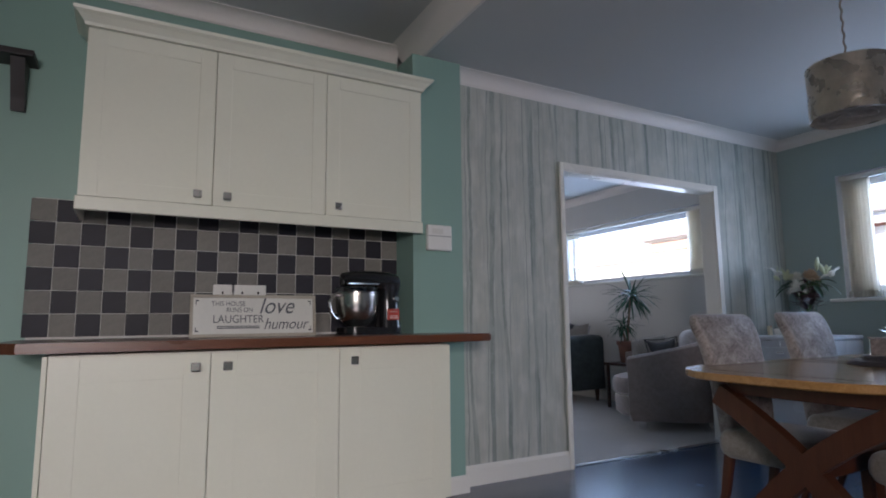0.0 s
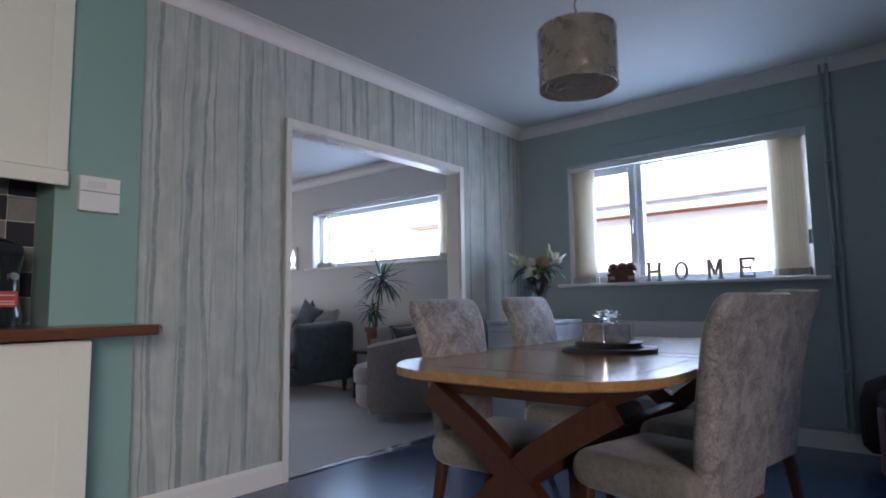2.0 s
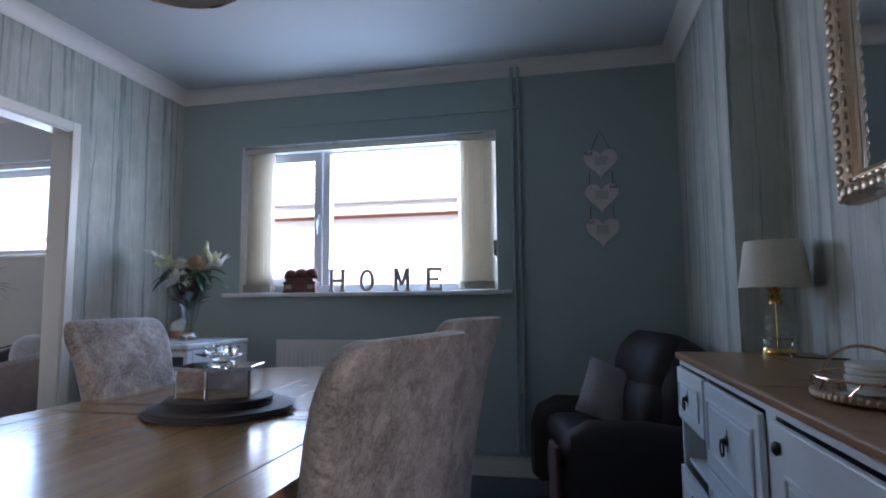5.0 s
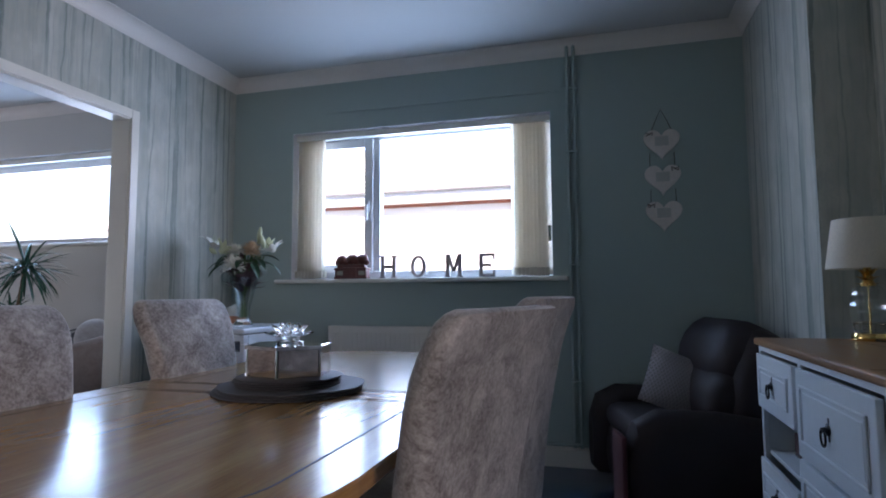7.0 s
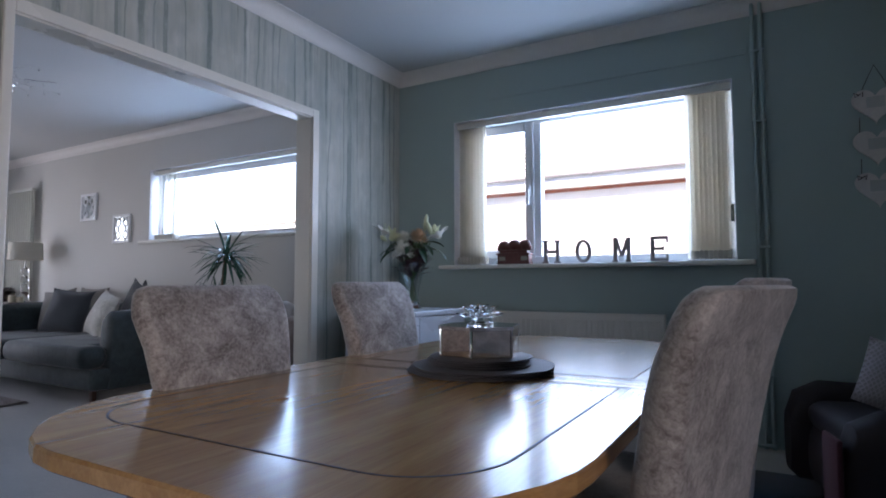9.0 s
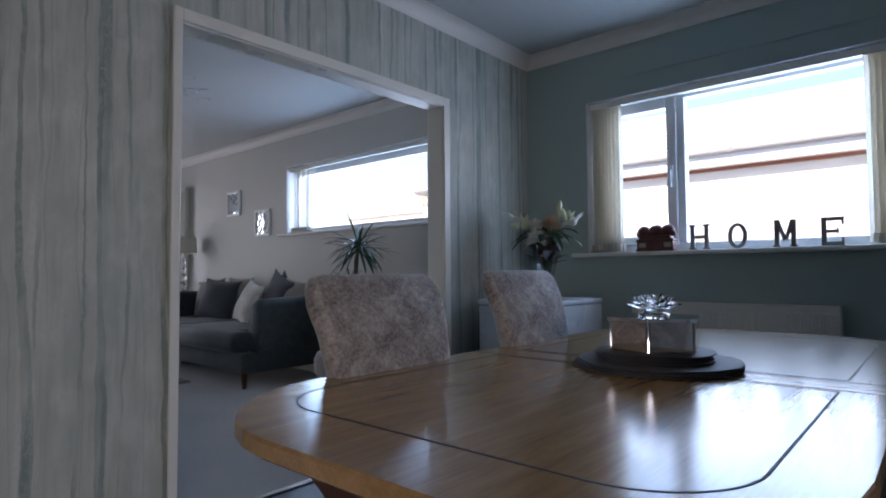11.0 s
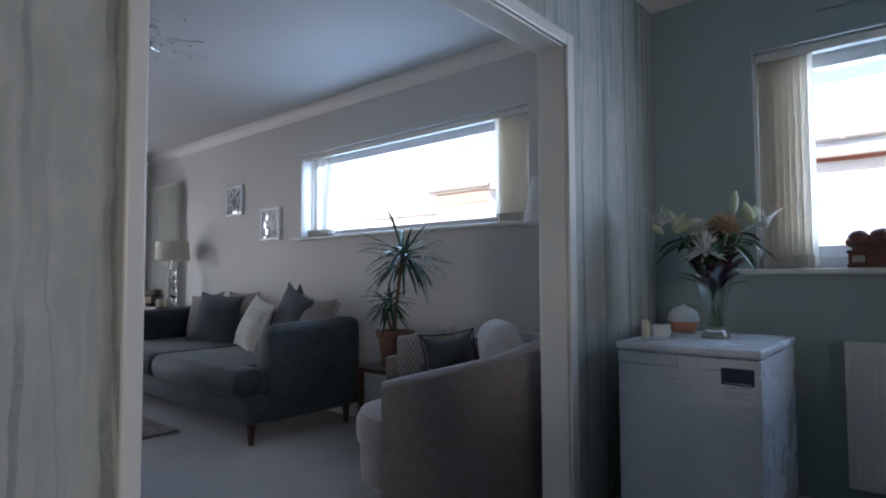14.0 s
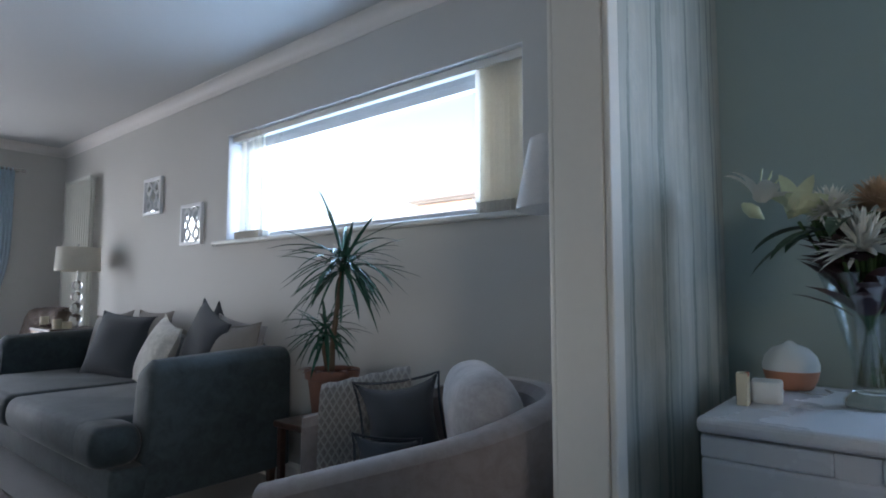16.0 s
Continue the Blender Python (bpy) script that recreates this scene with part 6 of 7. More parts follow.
part("weave", boxes([(-0.14, 0.14, -0.12, 0.12, 0, 0.012), (-0.14, 0.14, -0.12, -0.11, 0.012, 0.08), (-0.14, 0.14, 0.11, 0.12, 0.012, 0.08), (-0.14, -0.13, -0.11, 0.11, 0.012, 0.08), (0.13, 0.14, -0.11, 0.11, 0.012, 0.08)], 0.003), M["petal_dark"], bk)

# lamp on the sideboard
tl = thing("table_lamp", pose(3.93, -0.375, SZ + 0.001) @ Matrix.Diagonal((0.93, 0.93, 0.98, 1)), "brass and glass pineapple table lamp with ivory shade on the sideboard", "lamp")
part("base", lathe([(0, 0), (0.060, 0), (0.062, 0.005), (0.062, 0.016), (0.058, 0.026), (0, 0.026)], 32), M["brass"], tl, smooth=True)
prof = [(0.03, 0.026)]
for i in range(13):
    t = i / 12
    prof.append((0.032 + 0.030 * math.sin(math.pi * (0.1 + 0.75 * t)) + 0.002 * (i % 2), 0.03 + 0.155 * t))
prof.append((0.026, 0.195))
part("glass_body", lathe(prof, 12), M["thin_glass"], tl)
part("glass_core", lathe([(0.0, 0.03), (0.05, 0.032), (0.055, 0.06), (0.05, 0.065), (0.0, 0.06)], 20), M["glass"], tl, smooth=True)
part("rod", lathe([(0, 0.026), (0.003, 0.026), (0.003, 0.30), (0, 0.30)], 12), M["brass"], tl, smooth=True)
bm = bmesh.new()
for ring in range(3):
    for i in range(9):
        a = 2 * math.pi * i / 9 + ring * 0.35
        leaf(bm, (0.014 * math.cos(a), 0.014 * math.sin(a), 0.19 + ring * 0.018), (math.cos(a) * (0.9 - 0.25 * ring), math.sin(a) * (0.9 - 0.25 * ring), 0.9), 0.038, 0.014, 0.9, 0.2, 4)
part("crown_leaves", bm, M["brass"], tl)
part("collar", lathe([(0, 0.19), (0.026, 0.19), (0.024, 0.20), (0.014, 0.215), (0.012, 0.26), (0, 0.26)], 20), M["brass"], tl, smooth=True)
part("shade", lathe([(0.132, 0.252), (0.103, 0.428), (0.101, 0.428), (0.130, 0.252), (0.132, 0.252)], 48), M["lampshade"], tl, smooth=True)
part("bulb", lathe([(0, 0.28), (0.014, 0.28), (0.014, 0.31), (0.03, 0.35), (0.028, 0.375), (0.012, 0.392), (0, 0.394)], 18), M["white_plastic"], tl, smooth=True)
part("spider", boxes([(-0.101, 0.101, -0.0015, 0.0015, 0.418, 0.421), (-0.0015, 0.0015, -0.101, 0.101, 0.4215, 0.4245)]), M["brass"], tl)
part("cable", tube([(-0.06, 0.01, 0.004), (-0.10, -0.01, 0.004), (-0.15, 0.0, 0.004), (-0.20, -0.06, 0.004), (-0.22, -0.13, 0.004), (-0.22, -0.16, 0.004)], 0.003, 6), M["black_plastic"], tl)

# tray with coasters and vase
TRX, TRY, TRR = 2.89, -0.26, 0.152
ty = thing("round_tray", pose(TRX, TRY, SZ + 0.001), "round mirrored tray with beaded rim and rose-gold handles", "tray")
part("plate", lathe([(0, 0.004), (TRR, 0.004), (TRR, 0.008), (0, 0.008)], 40), M["mirror"], ty)
bm = bmesh.new()
for i in range(64):
    a = 2 * math.pi * i / 64
    bmesh.ops.create_icosphere(bm, subdivisions=1, radius=0.011, matrix=Matrix.Translation((TRR * math.cos(a), TRR * math.sin(a), 0.011)))
part("beaded_rim", bm, M["gilt"], ty, smooth=True)
part("wire_rim", tube([((TRR + 0.004) * math.cos(a), (TRR + 0.004) * math.sin(a), 0.045) for a in (2 * math.pi * i / 48 for i in range(48))], 0.003, 6, loop=True), M["copper"], ty)
for i in range(12):
    a = 2 * math.pi * i / 12
    part("wire", tube([(TRR * math.cos(a), TRR * math.sin(a), 0.016), ((TRR + 0.004) * math.cos(a + 0.2), (TRR + 0.004) * math.sin(a + 0.2), 0.045)], 0.0022, 5), M["copper"], ty)
for s in (0, 180):
    part("handle", tube([(TRR * math.cos(radians(s + a)) * (1 + 0.12 * math.cos(radians(a * 2))), TRR * math.sin(radians(s + a)) * (1 + 0.12 * math.cos(radians(a * 2))), 0.045 + 0.05 * math.cos(radians(a * 90 / 38))) for a in range(-38, 39, 4)], 0.0035, 6), M["copper"], ty, smooth=True)
for i in range(5):
    pt = thing("coaster", pose(TRX + 0.03 + 0.003 * (i % 2), TRY + 0.02 + 0.002 * (i % 3), SZ + 0.0105 + i * 0.0125), "round white marble coaster stacked on the tray", "coaster", "stack of coasters")
    part("disc", lathe([(0, 0), (0.062, 0), (0.065, 0.003), (0.065, 0.009), (0.062, 0.012), (0, 0.012)], 32), M["coaster"], pt, smooth=True)
v2 = thing("textured_vase", pose(2.80, -0.335, SZ + 0.0105), "silver hammered-glass cylinder vase of cream flowers on the tray", "vase")
bm = bmesh.new()
rows = []
for j in range(19):
    rows.append([((0.048 + (0.003 if (i + j) % 2 else 0)) * math.cos(2 * math.pi * i / 36), (0.048 + (0.003 if (i + j) % 2 else 0)) * math.sin(2 * math.pi * i / 36), 0.24 * j / 18) for i in range(36)])
part("vessel", loft(rows), M["chrome"], v2)
bm = bmesh.new()
rnd = random.Random(9)
for i in range(26):
    a = rnd.uniform(0, 6.3)
    leaf(bm, (0.02 * math.cos(a), 0.02 * math.sin(a), 0.24), (math.cos(a), math.sin(a), rnd.uniform(0.5, 1.6)), rnd.uniform(0.07, 0.13), 0.014, 0.7, 0.3, 5)
part("leaves", bm, M["leaf_dark"], v2)
for i, (x, y, z, r) in enumerate(((0.03, 0.05, 0.33, 0.05), (-0.03, 0.04, 0.36, 0.045), (0.06, -0.02, 0.37, 0.045), (0.05, 0.08, 0.40, 0.04), (-0.05, -0.02, 0.33, 0.045))):
    bm = bmesh.new()
    for k in range(3):
        for j in range(6):
            a = 2 * math.pi * j / 6 + k * 0.5
            leaf(bm, (0, 0, 0), (math.cos(a), math.sin(a), 0.25 + k * 0.6), r, r * 0.9, 0.4, 0.5, 5)
    fw = part("cream_flower", bm, M["petal"], v2, smooth=True, at=pose(x, y, z, rnd.uniform(-40, 10), 0, rnd.uniform(0, 90)))
    part("flower_stem", tube([(x * 0.2, y * 0.2, 0.22), (x, y, z)], 0.0025, 5), M["green_stem"], v2)

# wall mirror with an ornate frame
MX0, MX1, MZ0, MZ1 = 2.60, 3.60, 1.36, 2.13
mr = thing("wall_mirror", pose(0, 0, 0), "large mirror in an ornate champagne-gilt frame above the sideboard", "mirror")
part("glass", box(MX0 + 0.09, MX1 - 0.09, YM + 0.012, YM + 0.018, MZ0 + 0.09, MZ1 - 0.09), M["mirror"], mr)
prof = [(0.0, 0.002), (0.0, 0.03), (0.012, 0.052), (0.035, 0.06), (0.055, 0.05), (0.07, 0.036), (0.078, 0.038), (0.088, 0.026), (0.095, 0.02), (0.095, 0.002)]
rg = []
for cx, cz, sx, sz in ((MX0, MZ0, 1, 1), (MX1, MZ0, -1, 1), (MX1, MZ1, -1, -1), (MX0, MZ1, 1, -1)):
    rg.append([(cx + sx * u, YM + v, cz + sz * u) for u, v in prof])
part("frame", loft(rg, loop=True), M["gilt"], mr)
bm = bmesh.new()
per = []
st = 0.042
for k in range(int((MX1 - MX0) / st)):
    per += [(MX0 + 0.02 + k * st, MZ0 + 0.03, 0), (MX0 + 0.02 + k * st, MZ1 - 0.03, 0)]
for k in range(int((MZ1 - MZ0) / st)):
    per += [(MX0 + 0.03, MZ0 + 0.02 + k * st, 1), (MX1 - 0.03, MZ0 + 0.02 + k * st, 1)]
for x, z, v in per:
    t = bmesh.new()
    bmesh.ops.create_icosphere(t, subdivisions=2, radius=0.02, matrix=Matrix.Translation((x, YM + 0.056, z)) @ Matrix.Diagonal((1, 0.55, 1, 1)))
    merge(bm, t)
    t = bmesh.new()
    dx, dz = (0.034 if v else 0), (0 if v else 0.034)
    s1 = 1 if (x < (MX0 + MX1) / 2 if v else z < (MZ0 + MZ1) / 2) else -1
    bmesh.ops.create_icosphere(t, subdivisions=1, radius=0.011, matrix=Matrix.Translation((x + s1 * dx, YM + 0.044, z + s1 * dz)) @ Matrix.Diagonal((0.6 if v else 1.4, 0.6, 1.4 if v else 0.6, 1)))
    merge(bm, t)
tagged(part("scallop_moulding", bm, M["gilt"], mr, smooth=True), kind="stuff")

# dark leather armchair in the corner
ac = thing("leather_armchair", pose(4.70, 0.13, 0, 0, 0, 13) @ Matrix.Diagonal((1, 0.9, 0.96, 1)), "worn dark brown leather armchair with rounded arms in the corner", "armchair")
part("seat_base", cushion_box(0.78, 0.72, 0.30, 0.06, 0.01), M["leather"], ac, smooth=True, at=pose(0, 0.0, 0.06))
part("seat_cushion", cushion_box(0.50, 0.60, 0.14, 0.06, 0.02), M["leather"], ac, smooth=True, at=pose(0, 0.06, 0.34))
for s in (-1, 1):
    rings = []
    for y, hh_, w, zb in ((-0.36, 0.30, 0.08, 0.10), (-0.30, 0.50, 0.15, 0.06), (0.0, 0.545, 0.18, 0.05), (0.28, 0.555, 0.19, 0.05), (0.40, 0.50, 0.18, 0.06), (0.44, 0.40, 0.12, 0.10)):
        cxx, cz_ = s * 0.36, (hh_ + zb) / 2
        ring = []
        for i in range(20):
            a = 2 * math.pi * i / 20
            c_, q_ = math.cos(a), math.sin(a)
            ring.append((cxx + math.copysign(abs(c_) ** 0.7, c_) * w / 2, y, cz_ + math.copysign(abs(q_) ** 0.6, q_) * (hh_ - zb) / 2))
        rings.append(ring)
    part("armrest", loft(rings), M["leather"], ac, smooth=True)
part("backrest", cushion_box(0.64, 0.22, 0.62, 0.09, 0.03), M["leather"], ac, smooth=True, at=pose(0, -0.16, 0.30, 14))
part("head_cushion", cushion_box(0.56, 0.26, 0.40, 0.12, 0.035), M["leather"], ac, smooth=True, at=pose(0.02, -0.16, 0.55, 18))
part("lumbar_cushion", cushion_box(0.54, 0.18, 0.30, 0.08, 0.04), M["leather"], ac, smooth=True, at=pose(0, -0.09, 0.42, 14))
for x in (-0.3, 0.3):
    for y in (-0.28, 0.28):
        part("foot", lathe([(0, 0), (0.022, 0), (0.028, 0.06), (0, 0.06)], 12, m=Matrix.Translation((x, y, 0))), M["black_wood"], ac)
pc = thing("cushion", Matrix(((0.10, -0.90, 0.42, 4.66), (-0.92, -0.24, -0.30, 0.21), (-0.38, 0.36, 0.85, 0.45), (0, 0, 0, 1))), "pale grey textured cushion propped on the dark leather armchair", "cushion")
part("cover", pillow(0.33, 0.31, 0.13, 4, pinch=0.12), M["knit"], pc, smooth=True)
br = thing("folded_throw", pose(4.31, 0.27, 0.0, 0, 0, 13), "burgundy throw hanging over the arm of the leather chair", "throw")
part("cloth", box(-0.085, 0.08, 0.182, 0.205, 0.10, 0.43, 0.008, 2), M["burgundy"], br, smooth=True)

# ---- lounge ----
sf = thing("sofa", pose(0, 0, 0), "slate-grey velvet two-seat sofa with rounded arms on tapered wooden legs", "sofa")
AX0, AX1, AY0, AY1 = 4.18, 5.12, 5.36, 8.02


def arm_shape(y0, y1):
    rings = []
    for x, top, b in ((AX0 + 0.13, 0.70, 0.17), (AX0 + 0.142, 0.745, 0.155), (AX0 + 0.18, 0.785, 0.15), (AX0 + 0.45, 0.795, 0.15), (AX0 + 0.80, 0.81, 0.15), (AX1 - 0.02, 0.80, 0.16)):
        w = (y1 - y0) / 2 - (0.02 if x < AX0 + 0.135 else 0)
        sx = 0.03 if x < AX0 + 0.2 else 0.0
        cy = (y0 + y1) / 2
        ring = []
        for i in range(7):
            a = math.pi * i / 6
            ring.append((x + sx, cy + w * math.cos(a), top - w * 0.75 + w * 0.75 * math.sin(a)))
        ring += [(x, cy - w, b), (x, cy + w, b)]
        rings.append(ring)
    return loft(rings)


part("armrest", arm_shape(AY0, AY0 + 0.19), M["sofa"], sf, smooth=True)
part("armrest", arm_shape(AY1 - 0.19, AY1), M["sofa"], sf, smooth=True)
part("base", merge(cushion_box(0.80, AY1 - AY0 - 0.40, 0.17, 0.03, 0.004), cushion_box(0.19, AY1 - AY0 - 0.01, 0.175, 0.03, 0.004), pose(-0.355, 0, -0.002)), M["sofa"], sf, smooth=True, at=pose((AX0 + AX1) / 2 - 0.02, (AY0 + AY1) / 2, 0.15))
mid = (AY0 + AY1) / 2
for y0, y1 in ((AY0 + 0.195, mid - 0.004), (mid + 0.004, AY1 - 0.195)):
    bm = cushion_box(0.86, y1 - y0, 0.19, 0.06, 0.012)
    lobe = -1 if y0 < mid - 0.1 else 1
    merge(bm, cushion_box(0.21, y1 - y0, 0.186, 0.06, 0.010), pose(-0.325, 0.17 * lobe, 0.002))
    part("seat_cushion", bm, M["sofa"], sf, smooth=True, at=pose(AX0 + 0.36, (y0 + y1) / 2, 0.32))
part("backrest", cushion_box(0.20, AY1 - AY0 - 0.39, 0.52, 0.06, 0.01), M["sofa"], sf, smooth=True, at=pose(AX1 - 0.13, mid, 0.30, 0, 8, 0))
for x in (AX0 + 0.06, AX1 - 0.08):
    for y in (AY0 + 0.08, AY1 - 0.08):
        part("leg", loft([rrect(w, w, 0.004, z, 1, cx=x, cy=y) for w, z in ((0.028, 0.004), (0.048, 0.16))]), M["dark_frame"], sf)
part("button", lathe([(0, 0), (0.02, 0.001), (0.018, 0.005), (0, 0.006)], 14, m=Matrix.Translation((AX0 + 0.42, AY0 + 0.72, 0.522))), M["navy"], sf, smooth=True)


def scatter(x, y, z, lean, turn, w, h, t, mat, label, seed, roll=0, pinch=0.3):
    c = thing("cushion", pose(x, y, z) @ pose(0, 0, 0, 0, 0, turn) @ pose(0, 0, 0, -lean, 0, 0) @ pose(0, 0, 0, 0, roll, 0), label, "cushion", "sofa cushions")
    body = part("cover", pillow(w, h, t, seed, pinch=pinch), M[mat], c, smooth=True)
    pip = []
    for u, v in [(-1 + i / 5, -1) for i in range(10)] + [(1, -1 + i / 5) for i in range(10)] + [(1 - i / 5, 1) for i in range(10)] + [(-1, 1 - i / 5) for i in range(10)]:
        pip.append((u * (1 - 0.105 * (1 - abs(v) ** 2.5)) * w / 2, 0, h / 2 + v * (1 - 0.105 * (1 - abs(u) ** 2.5)) * h / 2))
    part("piping", tube(pip, 0.005, 5, loop=True), M[mat], body)
    return c


# each leans on the sofa back or its neighbour; the face looks towards -x
scatter(4.90, 7.48, 0.50, 14, -82, 0.50, 0.46, 0.15, "stone", "stone-grey linen scatter cushion with dark piping on the sofa", 1, -6)
scatter(4.78, 7.10, 0.50, 20, -72, 0.56, 0.48, 0.17, "navy", "charcoal linen scatter cushion on the sofa", 2, 4)
scatter(4.98, 6.95, 0.52, 10, -88, 0.50, 0.46, 0.13, "stone", "flat grey scatter cushion at the back of the sofa", 3)
scatter(4.72, 6.40, 0.50, 22, -100, 0.48, 0.46, 0.16, "cream_leaf", "cream leaf-patterned velvet scatter cushion on the sofa", 4, 10)
scatter(4.86, 6.05, 0.53, 12, -96, 0.48, 0.50, 0.16, "navy", "charcoal scatter cushion standing on its corner on the sofa", 5, 18)
scatter(4.98, 6.18, 0.56, 8, -90, 0.44, 0.46, 0.13, "navy", "dark grey scatter cushion behind the others on the sofa", 6, 40)
scatter(4.96, 5.78, 0.55, 8, -84, 0.46, 0.40, 0.15, "silk_grey", "pale grey velvet scatter cushion in the sofa corner", 7, 8)
scatter(4.88, 5.66, 0.53, 10, -78, 0.44, 0.40, 0.12, "stone", "taupe scatter cushion with dark edge in the sofa corner", 8, -4)

# tub chair
TCX_, TCY_ = 4.48, 3.81
tc = thing("tub_chair", pose(TCX_, TCY_, 0.004, 0, 0, 135), "mauve-grey velvet tub armchair with curved back on short chrome feet", "armchair")


def tub_path(r, front, k=14):
    out = [(front, r)]
    for i in range(k + 1):
        a = radians(90 + 180 * i / k)
        out.append((-0.02 + r * math.cos(a), r * math.sin(a)))
    out.append((front, -r))
    return out


N1 = 14
outer, inner_ = tub_path(0.44, 0.42), tub_path(0.33, 0.42)
rings = []
for i, ((xo, yo), (xi, yi)) in enumerate(zip(outer, inner_)):
    u = i / (len(outer) - 1)
    top = 0.645 + 0.155 * min(1.0, (0.42 - xo) / 0.75) ** 1.0
    mx_, my_ = (xo + xi) / 2, (yo + yi) / 2
    ring = [(xo * 0.94, yo * 0.94, 0.09), (xo, yo, 0.16), (xo, yo, top - 0.05), (xo * 0.98 + mx_ * 0.02, yo * 0.98 + my_ * 0.02, top - 0.02), ((xo + mx_) / 2, (yo + my_) / 2, top), ((xi + mx_) / 2, (yi + my_) / 2, top), (xi, yi, top - 0.03), (xi, yi, 0.16), (xi, yi, 0.09)]
    rings.append(ring)
part("curved_back", loft(rings), M["tub"], tc, smooth=True)


def d_shape(w, front, z, back=-0.30):
    out = []
    for i in range(25):
        a = radians(-90 + 180 * i / 24)
        out.append((front - 0.28 + 0.28 * math.cos(a), w / 2 * math.sin(a) * (1.0), z))
    out += [(back, w / 2 * 0.9, z), (back, -w / 2 * 0.9, z)]
    return out


part("seat_base", loft([d_shape(w, fr_, z) for w, fr_, z in ((0.62, 0.50, 0.10), (0.655, 0.535, 0.13), (0.655, 0.54, 0.27), (0.64, 0.53, 0.285))]), M["tub"], tc, smooth=True)
part("seat_cushion", loft([d_shape(w, fr_, z) for w, fr_, z in ((0.62, 0.52, 0.29), (0.652, 0.555, 0.31), (0.655, 0.56, 0.40), (0.63, 0.54, 0.445), (0.54, 0.48, 0.462))]), M["tub"], tc, smooth=True)
for x, y in ((0.30, 0.26), (0.30, -0.26), (-0.24, 0.28), (-0.24, -0.28)):
    part("foot", lathe([(0, 0.004), (0.04, 0.004), (0.042, 0.05), (0.042, 0.098), (0, 0.098)], 18, m=Matrix.Translation((x, y, 0))), M["chrome"], tc, smooth=True)
pr_ = []
for i in range(17):
    s_ = -1 + i / 8
    k_ = max(0.04, (1 - abs(s_) ** 2.4)) ** 0.42 if abs(s_) < 1 else 0.12
    pr_.append([(x, s_ * 0.12, z + 0.22) for x, z, _ in rrect(0.56 * k_, 0.43 * k_, 0.15 * k_, 0, 6)])
part("back_pillow", loft(pr_), M["silk_grey"], tc, smooth=True, at=pose(-0.24, 0.02, 0.45, 0, 0, 90) @ pose(0, 0, 0, 12))
tw = thing("knitted_throw", pose(4.625, 4.205, 0.012, 0, 0, -45), "pale grey patterned throw folded over the back of the tub chair", "throw")
bm = bmesh.new()
rows = []
for i in range(13):
    u = -0.18 + 0.33 * i / 12
    pr = [(0.125, 0.40), (0.10, 0.50), (0.085, 0.60), (0.07, 0.68), (0.04, 0.722), (-0.01, 0.735), (-0.055, 0.72), (-0.075, 0.66), (-0.08, 0.56)]
    rows.append([(u, -y + 0.008 * math.sin(i * 1.3 + z * 9), z + 0.012 + 0.20 * (u + 0.21) + 0.003 * math.sin(i * 2.1)) for y, z in pr])
front = loft(rows, cap=False, closed=False)
bmesh.ops.solidify(front, geom=front.faces[:], thickness=0.012)
part("cloth", front, M["throw"], tw, smooth=True)
dn = scatter(4.61, 3.99, 0.49, 20, -40, 0.32, 0.33, 0.14, "navy", "charcoal linen scatter cushion on the tub chair", 31, -6, 0.75)
dn["group"] = ""
d2_ = scatter(4.44, 3.93, 0.47, 40, -30, 0.24, 0.20, 0.08, "navy", "second charcoal cushion lying on the tub chair seat", 32, 10, 0.7)
d2_["group"] = ""

# plant on a small table
st = thing("side_table", pose(4.93, 4.80, 0.004), "small dark wooden side table beside the sofa", "table")
part("tabletop", box(-0.19, 0.19, -0.19, 0.19, 0.47, 0.50, 0.006), M["dark_frame"], st)
for x in (-0.16, 0.16):
    for y in (-0.16, 0.16):
        part("leg", box(x - 0.015, x + 0.015, y - 0.015, y + 0.015, 0, 0.47, 0.003), M["dark_frame"], st)
pt = thing("potted_dracaena", pose(4.93, 4.79, 0.505), "spiky green dracaena with two crowns in a brown terracotta pot", "plant")
part("pot", lathe([(0, 0), (0.085, 0), (0.09, 0.005), (0.115, 0.19), (0.128, 0.195), (0.132, 0.235), (0.122, 0.238), (0.118, 0.205), (0, 0.205)], 36), M["terracotta"], pt, smooth=True)
part("soil", lathe([(0, 0.21), (0.08, 0.213), (0.117, 0.208), (0.117, 0.206), (0, 0.206)], 24), M["soil"], pt)
rnd = random.Random(21)
part("trunk", tube([(0.0, 0.01, 0.20), (-0.01, -0.01, 0.35), (-0.02, -0.05, 0.52), (-0.03, -0.10, 0.74)], [0.017, 0.014, 0.012, 0.010], 10), M["stem"], pt, smooth=True)
part("trunk", tube([(0.01, 0.04, 0.20), (0.0, 0.06, 0.30), (-0.02, 0.06, 0.38)], [0.013, 0.011, 0.009], 8), M["stem"], pt, smooth=True)


def spikes(cx, cy, cz, n, ln, wd, seed):
    rr = random.Random(seed)
    bm = bmesh.new()
    for i in range(n):
        el = radians(rr.uniform(-40, 40)) if i > n * 0.22 else radians(rr.uniform(10, 80))
        a = i * 2.39996 + rr.uniform(-0.2, 0.2)
        zz = cz + rr.uniform(-0.05, 0.05)
        leaf(bm, (cx, cy, zz), (math.cos(a) * math.cos(el), math.sin(a) * math.cos(el), math.sin(el)), ln * rr.uniform(0.75, 1.1), wd * rr.uniform(0.8, 1.15), rr.uniform(0.3, 1.3), 0.35, 7, 1.0)
    return bm


part("crown", spikes(-0.03, -0.10, 0.74, 84, 0.36, 0.021, 4), M["leaf"], pt)
